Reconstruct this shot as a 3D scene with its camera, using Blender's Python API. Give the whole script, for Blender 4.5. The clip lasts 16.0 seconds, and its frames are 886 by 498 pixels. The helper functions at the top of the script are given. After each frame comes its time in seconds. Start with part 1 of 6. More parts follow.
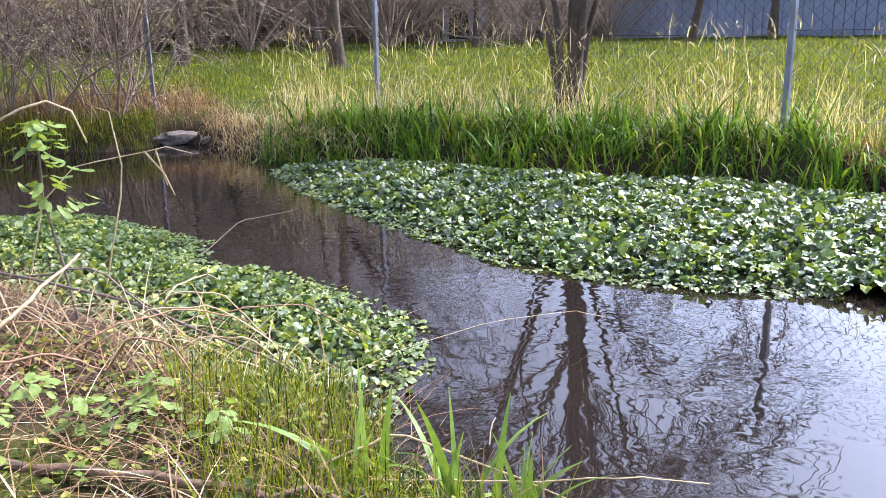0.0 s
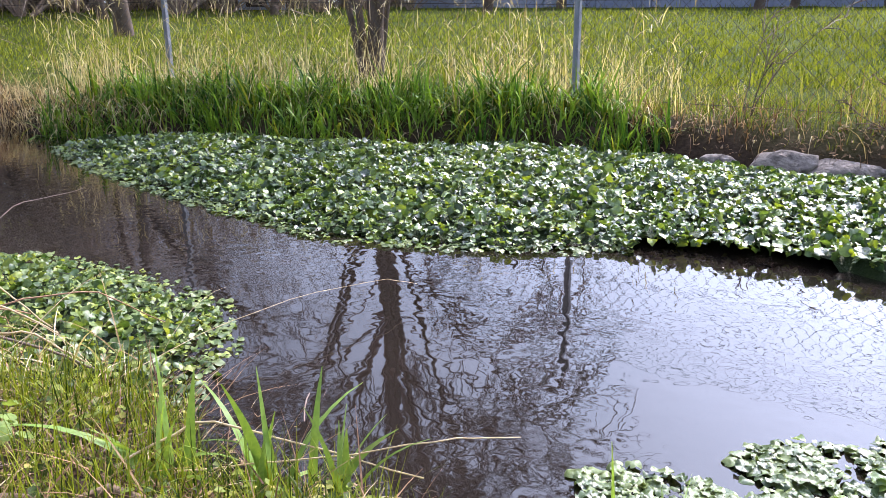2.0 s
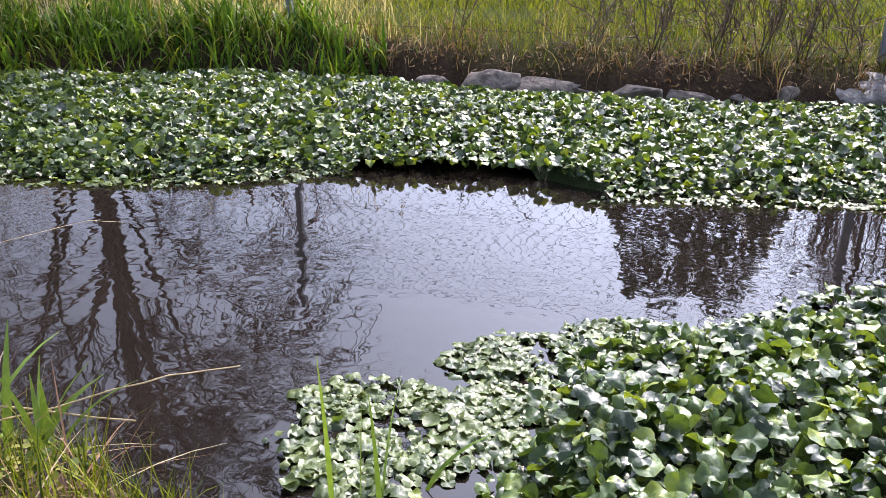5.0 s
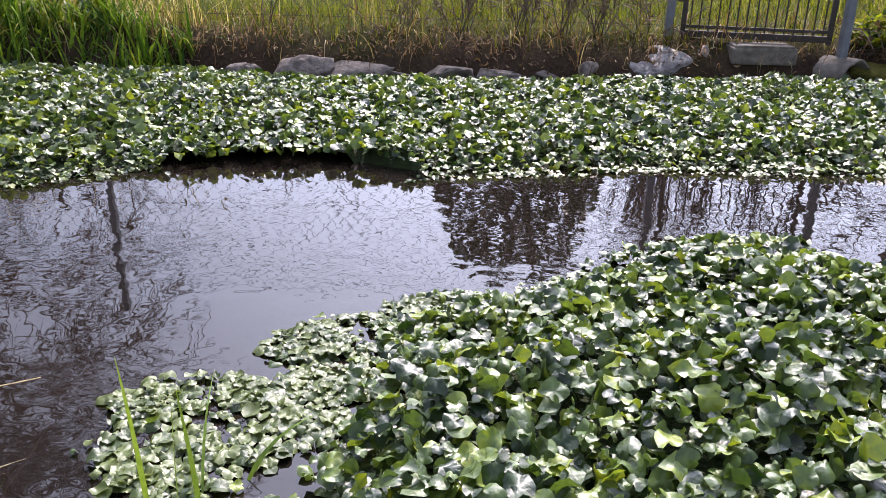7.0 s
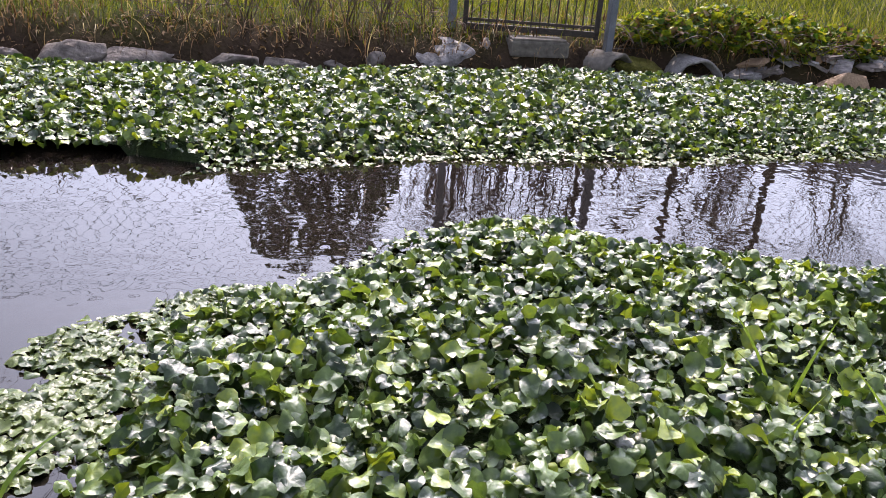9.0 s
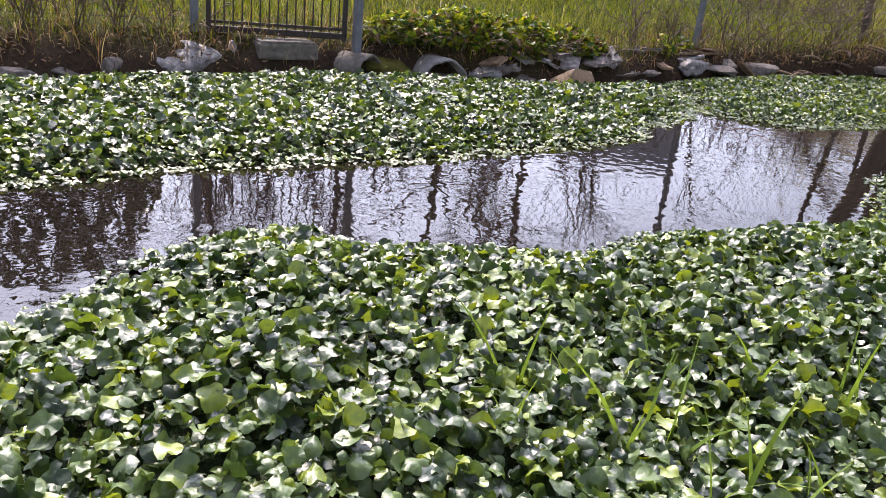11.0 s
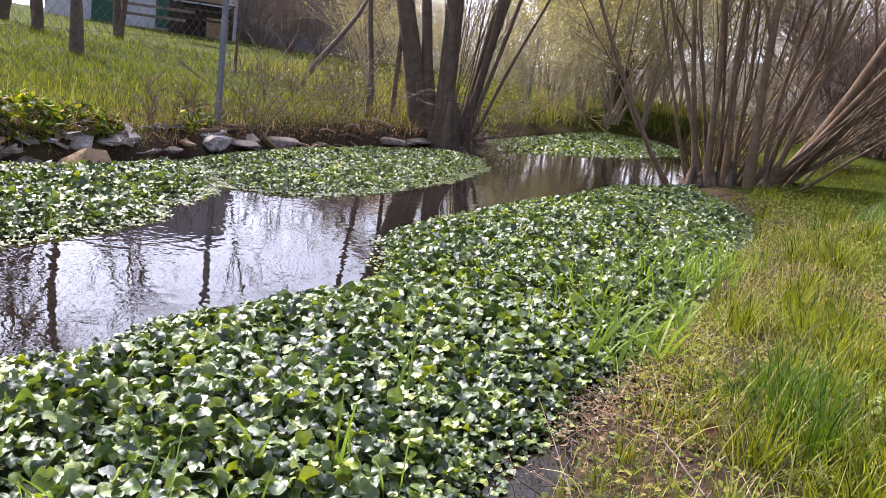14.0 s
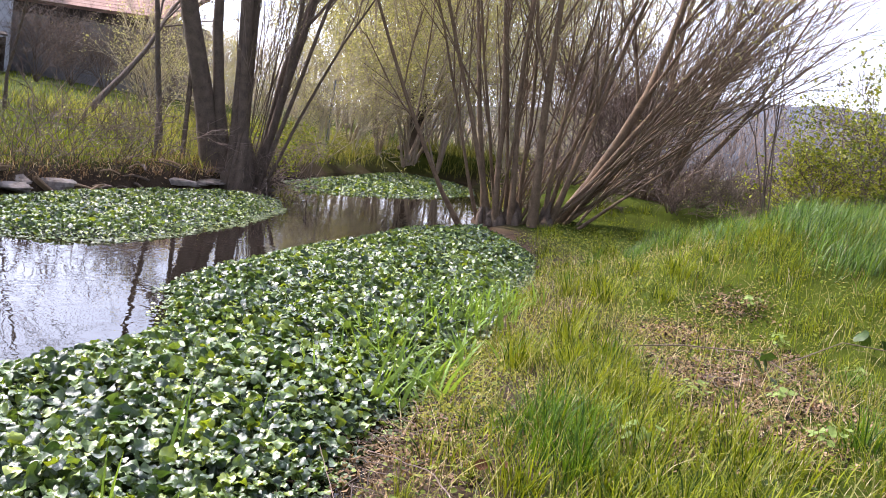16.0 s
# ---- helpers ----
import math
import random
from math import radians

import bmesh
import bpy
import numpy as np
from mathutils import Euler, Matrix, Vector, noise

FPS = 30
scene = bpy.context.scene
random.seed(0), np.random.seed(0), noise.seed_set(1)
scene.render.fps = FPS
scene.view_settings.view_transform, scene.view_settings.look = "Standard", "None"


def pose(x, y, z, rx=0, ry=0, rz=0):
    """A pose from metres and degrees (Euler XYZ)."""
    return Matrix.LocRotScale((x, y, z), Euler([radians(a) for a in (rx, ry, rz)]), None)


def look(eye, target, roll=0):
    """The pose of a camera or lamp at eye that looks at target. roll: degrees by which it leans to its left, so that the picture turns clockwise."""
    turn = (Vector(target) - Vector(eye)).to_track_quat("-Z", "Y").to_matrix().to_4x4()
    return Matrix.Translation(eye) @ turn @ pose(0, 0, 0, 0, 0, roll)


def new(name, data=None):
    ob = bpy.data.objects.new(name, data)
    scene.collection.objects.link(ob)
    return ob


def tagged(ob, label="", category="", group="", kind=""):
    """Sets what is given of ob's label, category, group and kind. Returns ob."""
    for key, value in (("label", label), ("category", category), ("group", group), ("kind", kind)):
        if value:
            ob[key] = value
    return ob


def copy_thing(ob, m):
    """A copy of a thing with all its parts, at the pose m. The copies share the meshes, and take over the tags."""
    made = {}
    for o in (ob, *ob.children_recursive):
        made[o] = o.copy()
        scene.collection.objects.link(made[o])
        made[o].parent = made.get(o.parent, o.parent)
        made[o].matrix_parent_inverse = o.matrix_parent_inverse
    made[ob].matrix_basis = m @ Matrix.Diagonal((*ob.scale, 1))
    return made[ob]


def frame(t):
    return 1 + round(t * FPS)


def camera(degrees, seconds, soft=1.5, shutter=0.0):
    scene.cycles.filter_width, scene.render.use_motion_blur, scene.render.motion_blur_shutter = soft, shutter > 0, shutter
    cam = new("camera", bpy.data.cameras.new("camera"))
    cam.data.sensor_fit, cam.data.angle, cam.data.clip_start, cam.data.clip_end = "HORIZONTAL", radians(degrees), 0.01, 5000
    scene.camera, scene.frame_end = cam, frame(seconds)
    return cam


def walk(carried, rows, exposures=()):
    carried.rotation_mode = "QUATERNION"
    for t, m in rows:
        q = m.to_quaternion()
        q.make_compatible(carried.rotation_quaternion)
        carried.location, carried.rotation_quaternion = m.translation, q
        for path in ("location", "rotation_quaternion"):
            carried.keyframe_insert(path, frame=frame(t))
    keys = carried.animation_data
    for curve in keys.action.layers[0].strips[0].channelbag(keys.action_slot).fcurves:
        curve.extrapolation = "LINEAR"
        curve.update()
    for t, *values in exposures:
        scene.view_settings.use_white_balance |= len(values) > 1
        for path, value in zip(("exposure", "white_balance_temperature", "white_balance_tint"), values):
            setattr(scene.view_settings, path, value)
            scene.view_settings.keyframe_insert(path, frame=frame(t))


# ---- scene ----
cam = camera(57.0, 16.0, soft=0.75)
PATH = [
    (0, (-0.092, 0.242, 1.197), (1.717, 4.737, -0.040), -1.00),
    (0.5, (-0.088, 0.256, 1.193), (1.997, 4.604, -0.131), -0.63),
    (1, (-0.075, 0.281, 1.182), (2.230, 4.501, -0.188), -0.16),
    (1.5, (-0.068, 0.278, 1.179), (2.478, 4.354, -0.201), 0.14),
    (2, (-0.051, 0.277, 1.176), (2.731, 4.183, -0.242), -0.39),
    (2.5, (-0.034, 0.261, 1.180), (2.977, 3.995, -0.230), -0.48),
    (3, (-0.022, 0.249, 1.174), (3.198, 3.798, -0.252), -0.98),
    (3.5, (-0.010, 0.236, 1.165), (3.378, 3.588, -0.344), -1.03),
    (3.7, (-0.011, 0.219, 1.183), (3.420, 3.498, -0.390), -1.24),
    (5.8, (0.017, 0.186, 1.153), (4.002, 2.562, -0.711), 1.80),
    (6, (0.012, 0.164, 1.158), (4.035, 2.466, -0.717), 1.47),
    (6.5, (0.017, 0.154, 1.166), (4.161, 2.202, -0.740), 1.27),
    (7, (0.023, 0.125, 1.158), (4.276, 1.961, -0.725), 1.05),
    (7.5, (0.033, 0.096, 1.157), (4.370, 1.619, -0.811), 1.42),
    (8, (0.043, 0.086, 1.152), (4.450, 1.334, -0.852), 2.18),
    (8.2, (0.042, 0.078, 1.151), (4.490, 1.209, -0.833), 2.61),
    (10.3, (0.046, -0.026, 1.198), (4.710, -0.090, -0.604), 5.51),
    (10.5, (0.039, -0.038, 1.200), (4.698, -0.254, -0.602), 5.45),
    (11, (0.050, -0.077, 1.207), (4.676, -0.705, -0.584), 5.79),
    (11.5, (0.067, -0.123, 1.211), (4.623, -1.241, -0.519), 5.69),
    (12, (0.069, -0.158, 1.217), (4.563, -1.606, -0.428), 5.27),
    (12.5, (0.079, -0.201, 1.220), (4.434, -2.095, -0.346), 6.17),
    (13, (0.068, -0.251, 1.228), (4.272, -2.568, -0.172), 6.27),
    (13.5, (0.043, -0.301, 1.250), (4.038, -3.038, 0.008), 6.80),
    (14, (0.026, -0.308, 1.258), (3.867, -3.323, 0.180), 7.82),
    (14.5, (0.006, -0.313, 1.275), (3.689, -3.577, 0.389), 8.27),
    (15, (-0.029, -0.326, 1.290), (3.429, -3.855, 0.518), 8.57),
    (15.5, (-0.052, -0.335, 1.304), (3.198, -4.071, 0.611), 8.95),
    (16, (-0.078, -0.340, 1.321), (3.009, -4.214, 0.641), 8.91),
]
walk(cam, [(t, look(eye, target, roll)) for t, eye, target, roll in PATH],
     [(0, 1.1, 6350, 24), (2.5, 0.8, 6550, 24), (4.5, 0.5, 6800, 24), (7, 0.34, 7000, 27), (11, 0.38, 7250, 27), (13.5, 0.64, 7250, 28), (16, 0.8, 7000, 25)])

# ---- light: a hazy spring noon, the sun ahead over the far bank ----
SUN_AZ, SUN_EL = radians(80), radians(46)
world = bpy.data.worlds.new("sky")
scene.world = world
world.use_nodes = True
wn = world.node_tree.nodes
wl = world.node_tree.links
sky = wn.new("ShaderNodeTexSky")
sky.sky_type = "NISHITA"
sky.sun_disc = False
sky.sun_elevation, sky.sun_rotation = SUN_EL, SUN_AZ
sky.air_density, sky.dust_density, sky.ozone_density = 1.0, 1.0, 1.5
back = wn["Background"]
back.inputs[1].default_value = 0.07
# bright spring haze that thins out with height, with soft thin cloud in it
ray_dir = wn.new("ShaderNodeTexCoord")
split = wn.new("ShaderNodeSeparateXYZ")
wl.new(ray_dir.outputs["Generated"], split.inputs[0])
fade = wn.new("ShaderNodeMapRange")
fade.interpolation_type = "SMOOTHSTEP"
for i, v in enumerate((0.0, 0.5, 1.12, 0.17), 1):
    fade.inputs[i].default_value = v
wl.new(split.outputs[2], fade.inputs[0])
cloud = wn.new("ShaderNodeTexNoise")
cloud.inputs["Scale"].default_value, cloud.inputs["Detail"].default_value = 2.2, 5
wl.new(ray_dir.outputs["Generated"], cloud.inputs["Vector"])
thick = wn.new("ShaderNodeMapRange")
for i, v in enumerate((0.3, 0.7, 0.75, 1.25), 1):
    thick.inputs[i].default_value = v
wl.new(cloud.outputs[0], thick.inputs[0])
amount = wn.new("ShaderNodeMath")
amount.operation = "MULTIPLY"
wl.new(fade.outputs[0], amount.inputs[0])
wl.new(thick.outputs[0], amount.inputs[1])
# the glare of thin cloud round the sun
to_sun = wn.new("ShaderNodeVectorMath")
to_sun.operation = "DOT_PRODUCT"
to_sun.inputs[1].default_value = (math.sin(SUN_AZ) * math.cos(SUN_EL), math.cos(SUN_AZ) * math.cos(SUN_EL), math.sin(SUN_EL))
wl.new(ray_dir.outputs["Generated"], to_sun.inputs[0])
front = wn.new("ShaderNodeMath")
front.operation = "MAXIMUM"
front.inputs[1].default_value = 0.0
wl.new(to_sun.outputs["Value"], front.inputs[0])
glare = wn.new("ShaderNodeMath")
glare.operation = "POWER"
glare.inputs[1].default_value = 5.5
wl.new(front.outputs[0], glare.inputs[0])
total = wn.new("ShaderNodeMath")
total.operation = "MULTIPLY_ADD"
total.inputs[1].default_value = 5.6
wl.new(glare.outputs[0], total.inputs[0])
wl.new(amount.outputs[0], total.inputs[2])
haze = wn.new("ShaderNodeMix")
haze.clamp_factor = False
haze.data_type, haze.blend_type = "RGBA", "ADD"
haze.inputs[7].default_value = (13.8, 16.7, 21.7, 1)
wl.new(total.outputs[0], haze.inputs[0])
wl.new(sky.outputs[0], haze.inputs[6])
wl.new(haze.outputs[2], back.inputs[0])
sun = new("sun", bpy.data.lights.new("sun", "SUN"))
sun.data.energy, sun.data.angle, sun.data.color = 5.0, radians(0.6), (1.0, 0.95, 0.87)
sun.matrix_world = look((0, 0, 0), (-math.sin(SUN_AZ) * math.cos(SUN_EL), -math.cos(SUN_AZ) * math.cos(SUN_EL), -math.sin(SUN_EL)))

rng = np.random.default_rng(7)


# ---- materials ----
def shade(name, low, high, rough=0.6, scale=8.0, bump=0.2, spec=0.15, fine=60.0, translucent=0.0, metal=0.0, island=0.0, bump_dist=0.01, spots=None):
    """A surface whose colour wanders between low and high at two sizes, with fine relief."""
    m = bpy.data.materials.new(name)
    m.use_nodes = True
    n, l = m.node_tree.nodes, m.node_tree.links
    b = n["Principled BSDF"]
    geo = n.new("ShaderNodeNewGeometry")
    big, small = n.new("ShaderNodeTexNoise"), n.new("ShaderNodeTexNoise")
    big.inputs["Scale"].default_value, small.inputs["Scale"].default_value = scale, fine
    big.inputs["Detail"].default_value, small.inputs["Detail"].default_value = 4, 3
    for t in (big, small):
        l.new(geo.outputs["Position"], t.inputs["Vector"])
    add = n.new("ShaderNodeMath")
    add.operation = "MULTIPLY_ADD"
    add.inputs[1].default_value = 0.5
    l.new(small.outputs[0], add.inputs[0])
    half = n.new("ShaderNodeMath")
    half.operation = "MULTIPLY"
    half.inputs[1].default_value = 0.5 if not island else 0.5 * (1 - island)
    l.new(big.outputs[0], half.inputs[0])
    l.new(half.outputs[0], add.inputs[2])
    value = add.outputs[0]
    if island:
        isl = n.new("ShaderNodeMath")
        isl.operation = "MULTIPLY_ADD"
        isl.inputs[1].default_value = island
        l.new(geo.outputs["Random Per Island"], isl.inputs[0])
        l.new(value, isl.inputs[2])
        sub = n.new("ShaderNodeMath")
        sub.operation = "SUBTRACT"
        sub.inputs[1].default_value = 0.25 * island
        l.new(isl.outputs[0], sub.inputs[0])
        value = sub.outputs[0]
    ramp = n.new("ShaderNodeValToRGB")
    ramp.color_ramp.elements[0].position, ramp.color_ramp.elements[1].position = 0.25, 0.68
    ramp.color_ramp.elements[0].color, ramp.color_ramp.elements[1].color = (*low, 1), (*high, 1)
    if spots:
        e = ramp.color_ramp.elements.new(0.9)
        e.color = (*spots, 1)
    l.new(value, ramp.inputs[0])
    l.new(ramp.outputs[0], b.inputs["Base Color"])
    b.inputs["Roughness"].default_value, b.inputs["Metallic"].default_value = rough, metal
    b.inputs["Specular IOR Level"].default_value = spec
    if bump:
        bm = n.new("ShaderNodeBump")
        bm.inputs["Strength"].default_value, bm.inputs["Distance"].default_value = bump, bump_dist
        l.new(small.outputs[0], bm.inputs["Height"])
        l.new(bm.outputs[0], b.inputs["Normal"])
    if translucent:
        tr, mix = n.new("ShaderNodeBsdfTranslucent"), n.new("ShaderNodeMixShader")
        gain = n.new("ShaderNodeMix")
        gain.data_type, gain.blend_type = "RGBA", "MULTIPLY"
        gain.inputs[0].default_value = 1
        l.new(ramp.outputs[0], gain.inputs[6])
        gain.inputs[7].default_value = (1.8, 1.7, 0.7, 1)
        l.new(gain.outputs[2], tr.inputs[0])
        mix.inputs[0].default_value = translucent
        l.new(b.outputs[0], mix.inputs[1])
        l.new(tr.outputs[0], mix.inputs[2])
        l.new(mix.outputs[0], n["Material Output"].inputs[0])
    return m


CRESS = shade("cress_leaf", (0.012, 0.036, 0.008), (0.1, 0.165, 0.038), rough=0.43, scale=3, fine=55, bump=0.35, spec=0.85, translucent=0.22, island=0.72, spots=(0.22, 0.28, 0.02))
# stem sheet nearly black: the shade between the leaves is in its colour
UNDER = shade("shade_dark_stems", (0.006, 0.012, 0.004), (0.02, 0.035, 0.008), rough=0.7, scale=12, fine=90, bump=0.6, bump_dist=0.03)
GRASS = shade("fresh_grass", (0.014, 0.036, 0.004), (0.19, 0.222, 0.017), spec=0.12, rough=0.45, scale=1.5, translucent=0.27, island=0.6, bump=0)
LUSH = shade("lush_dark_grass", (0.013, 0.042, 0.005), (0.085, 0.16, 0.014), spec=0.2, rough=0.4, scale=1.2, translucent=0.3, island=0.6, bump=0)
REED = shade("reed_blade", (0.02, 0.065, 0.01), (0.145, 0.25, 0.03), rough=0.4, scale=2, translucent=0.28, island=0.6, bump=0)
STRAW = shade("dry_grass", (0.2, 0.13, 0.065), (0.52, 0.43, 0.28), rough=0.6, scale=3, translucent=0.2, island=0.7, bump=0)
PLUME = shade("pale_dry_plume", (0.24, 0.185, 0.105), (0.6, 0.51, 0.36), rough=0.6, scale=4, translucent=0.3, island=0.8, bump=0)
MEADOW = shade("meadow_grass", (0.036, 0.06, 0.008), (0.222, 0.248, 0.032), spec=0.04, rough=0.6, scale=0.9, translucent=0.24, island=0.5, bump=0)
BARK = shade("bark", (0.034, 0.026, 0.021), (0.14, 0.105, 0.08), rough=0.85, scale=10, fine=70, bump=0.8, bump_dist=0.02)
TWIG = shade("twig_bark", (0.055, 0.04, 0.034), (0.19, 0.14, 0.112), rough=0.7, scale=4, fine=30, bump=0, island=0.5)
SALLOW = shade("sallow_bark", (0.048, 0.031, 0.02), (0.185, 0.128, 0.083), rough=0.8, scale=9, fine=60, bump=0.6, bump_dist=0.01)
FRUIT_TWIG = shade("fruit_tree_twig", (0.075, 0.043, 0.04), (0.23, 0.145, 0.13), rough=0.7, scale=4, fine=30, bump=0, island=0.5)
PALE_TWIG = shade("pale_twig_bark", (0.13, 0.1, 0.08), (0.34, 0.27, 0.2), rough=0.7, scale=4, fine=30, bump=0, island=0.5)
# twigs coloured pale to paint in the bright haze upstream
HAZE_TWIG = shade("haze_paled_twigs", (0.2, 0.165, 0.115), (0.5, 0.43, 0.31), rough=0.7, scale=4, fine=30, bump=0, island=0.5)
THORN = shade("thorn_bark", (0.085, 0.06, 0.045), (0.28, 0.21, 0.16), rough=0.75, scale=5, fine=40, bump=0.2, island=0.5)
RANK = shade("rank_grass", (0.07, 0.08, 0.02), (0.24, 0.235, 0.08), rough=0.6, scale=0.8, translucent=0.35, island=0.6, bump=0, spec=0.06)
BUD = shade("spring_leaf", (0.19, 0.19, 0.09), (0.45, 0.43, 0.26), rough=0.5, scale=2, translucent=0.4, island=0.6, bump=0)
STONE = shade("stone", (0.035, 0.028, 0.024), (0.23, 0.2, 0.18), rough=0.85, scale=6, fine=22, bump=0.9, bump_dist=0.02)
ZINC = shade("galvanised_steel", (0.09, 0.1, 0.12), (0.2, 0.22, 0.25), rough=0.55, scale=9, fine=120, bump=0.15, metal=0.3)
IRON = shade("dark_iron", (0.02, 0.02, 0.022), (0.07, 0.055, 0.045), rough=0.6, scale=12, fine=90, bump=0.3)


def soil_material():
    m = shade("bank_soil", (0.015, 0.01, 0.007), (0.058, 0.04, 0.027), rough=0.95, scale=3, fine=30, bump=0.6, bump_dist=0.02, spec=0.05)
    n, l = m.node_tree.nodes, m.node_tree.links
    b = n["Principled BSDF"]
    old = b.inputs["Base Color"].links[0].from_socket
    geo = n.new("ShaderNodeNewGeometry")
    patch = n.new("ShaderNodeTexNoise")
    patch.inputs["Scale"].default_value, patch.inputs["Detail"].default_value = 1.7, 8
    l.new(geo.outputs["Position"], patch.inputs["Vector"])
    green = n.new("ShaderNodeValToRGB")
    green.color_ramp.elements[0].color, green.color_ramp.elements[1].color = (0.016, 0.024, 0.003, 1), (0.05, 0.068, 0.006, 1)
    l.new(patch.outputs[0], green.inputs[0])
    cover = n.new("ShaderNodeAttribute")
    cover.attribute_name = "cover"
    mix = n.new("ShaderNodeMix")
    mix.data_type = "RGBA"
    l.new(cover.outputs["Fac"], mix.inputs[0])
    l.new(old, mix.inputs[6])
    l.new(green.outputs[0], mix.inputs[7])
    l.new(mix.outputs[2], b.inputs["Base Color"])
    return m


def water_material():
    m = bpy.data.materials.new("pond_water")
    m.use_nodes = True
    n, l = m.node_tree.nodes, m.node_tree.links
    b = n["Principled BSDF"]
    geo = n.new("ShaderNodeNewGeometry")
    stretch = n.new("ShaderNodeMapping")
    stretch.inputs["Rotation"].default_value = (0, 0, radians(-15))
    stretch.inputs["Scale"].default_value = (1.0, 1.0, 1.0)
    l.new(geo.outputs["Position"], stretch.inputs["Vector"])
    waves = n.new("ShaderNodeTexNoise")
    waves.inputs["Scale"].default_value, waves.inputs["Detail"].default_value = 11.0, 1.2
    l.new(stretch.outputs[0], waves.inputs["Vector"])
    swell = n.new("ShaderNodeTexNoise")
    swell.inputs["Scale"].default_value = 1.3
    l.new(stretch.outputs[0], swell.inputs["Vector"])
    mul = n.new("ShaderNodeMath")
    mul.operation = "MULTIPLY"
    l.new(waves.outputs[0], mul.inputs[0])
    calm = n.new("ShaderNodeMapRange")
    for i, v in enumerate((0.4, 0.62, 0.25, 1.0), 1):
        calm.inputs[i].default_value = v
    l.new(swell.outputs[0], calm.inputs[0])
    l.new(calm.outputs[0], mul.inputs[1])
    bump = n.new("ShaderNodeBump")
    bump.inputs["Strength"].default_value, bump.inputs["Distance"].default_value = 0.5, 0.0036
    l.new(mul.outputs[0], bump.inputs["Height"])
    l.new(bump.outputs[0], b.inputs["Normal"])
    silt = n.new("ShaderNodeTexNoise")
    silt.inputs["Scale"].default_value, silt.inputs["Detail"].default_value = 1.2, 6
    l.new(geo.outputs["Position"], silt.inputs["Vector"])
    ramp = n.new("ShaderNodeValToRGB")
    ramp.color_ramp.elements[0].color, ramp.color_ramp.elements[1].color = (0.005, 0.0042, 0.0038, 1), (0.018, 0.0135, 0.0105, 1)
    l.new(silt.outputs[0], ramp.inputs[0])
    l.new(ramp.outputs[0], b.inputs["Base Color"])
    b.inputs["Roughness"].default_value, b.inputs["IOR"].default_value = 0.018, 1.33
    return m


SOIL, WATER = soil_material(), water_material()


# ---- mesh helpers ----
def mesh_of(name, verts, faces, material, smooth=True):
    """A mesh from an array of places and one or more arrays of faces with 3 or 4 corners each."""
    me = bpy.data.meshes.new(name)
    verts = np.asarray(verts, dtype=np.float32).reshape(-1, 3)
    faces = [np.asarray(f, dtype=np.int32) for f in faces if len(f)]
    sizes = np.concatenate([np.full(len(f), f.shape[1], dtype=np.int32) for f in faces])
    corners = np.concatenate([f.ravel() for f in faces])
    starts = np.concatenate([[0], np.cumsum(sizes)[:-1]]).astype(np.int32)
    me.vertices.add(len(verts))
    me.vertices.foreach_set("co", verts.ravel())
    me.loops.add(len(corners))
    me.loops.foreach_set("vertex_index", corners)
    me.polygons.add(len(sizes))
    me.polygons.foreach_set("loop_start", starts)
    me.polygons.foreach_set("loop_total", sizes)
    me.polygons.foreach_set("use_smooth", np.full(len(sizes), smooth, dtype=bool))
    me.materials.append(material)
    me.update(calc_edges=True)
    me.validate()
    return me


def thing(name, at, label, category, group="", kind=""):
    ob = new(name)
    ob.location = at
    return tagged(ob, label, category, group, kind)


def piece(name, geo, material, parent, label="", smooth=True):
    """A part from world-space geometry (verts, faces...) under a thing or another part."""
    v, *f = geo
    base = np.zeros(3)
    p = parent
    while p is not None:
        base += np.array(p.location)
        p = p.parent
    ob = new(name, mesh_of(name, np.asarray(v) - base, f, material, smooth))
    ob.parent = parent
    if label:
        ob["label"] = label
    return ob


def single(name, geo, material, label, category, group="", kind="", smooth=True):
    v, *f = geo
    return tagged(new(name, mesh_of(name, v, f, material, smooth)), label, category, group, kind)


def part(name, bm, material, parent, label="", smooth=False):
    """Links a bmesh as one mesh object under a thing or a part."""
    me = bpy.data.meshes.new(name)
    bm.to_mesh(me)
    bm.free()
    me.materials.append(material)
    if smooth:
        me.polygons.foreach_set("use_smooth", [True] * len(me.polygons))
    ob = new(name, me)
    ob.parent = parent
    if label:
        ob["label"] = label
    return ob


def join(geos):
    """Several (verts, tri_or_quad arrays) in one."""
    vs, tri, quad, k = [], [], [], 0
    for v, *fs in geos:
        vs.append(np.asarray(v))
        for f in fs:
            f = np.asarray(f)
            if len(f):
                (tri if f.shape[1] == 3 else quad).append(f + k)
        k += len(v)
    out = [np.concatenate(vs)]
    if tri:
        out.append(np.concatenate(tri))
    if quad:
        out.append(np.concatenate(quad))
    return tuple(out)


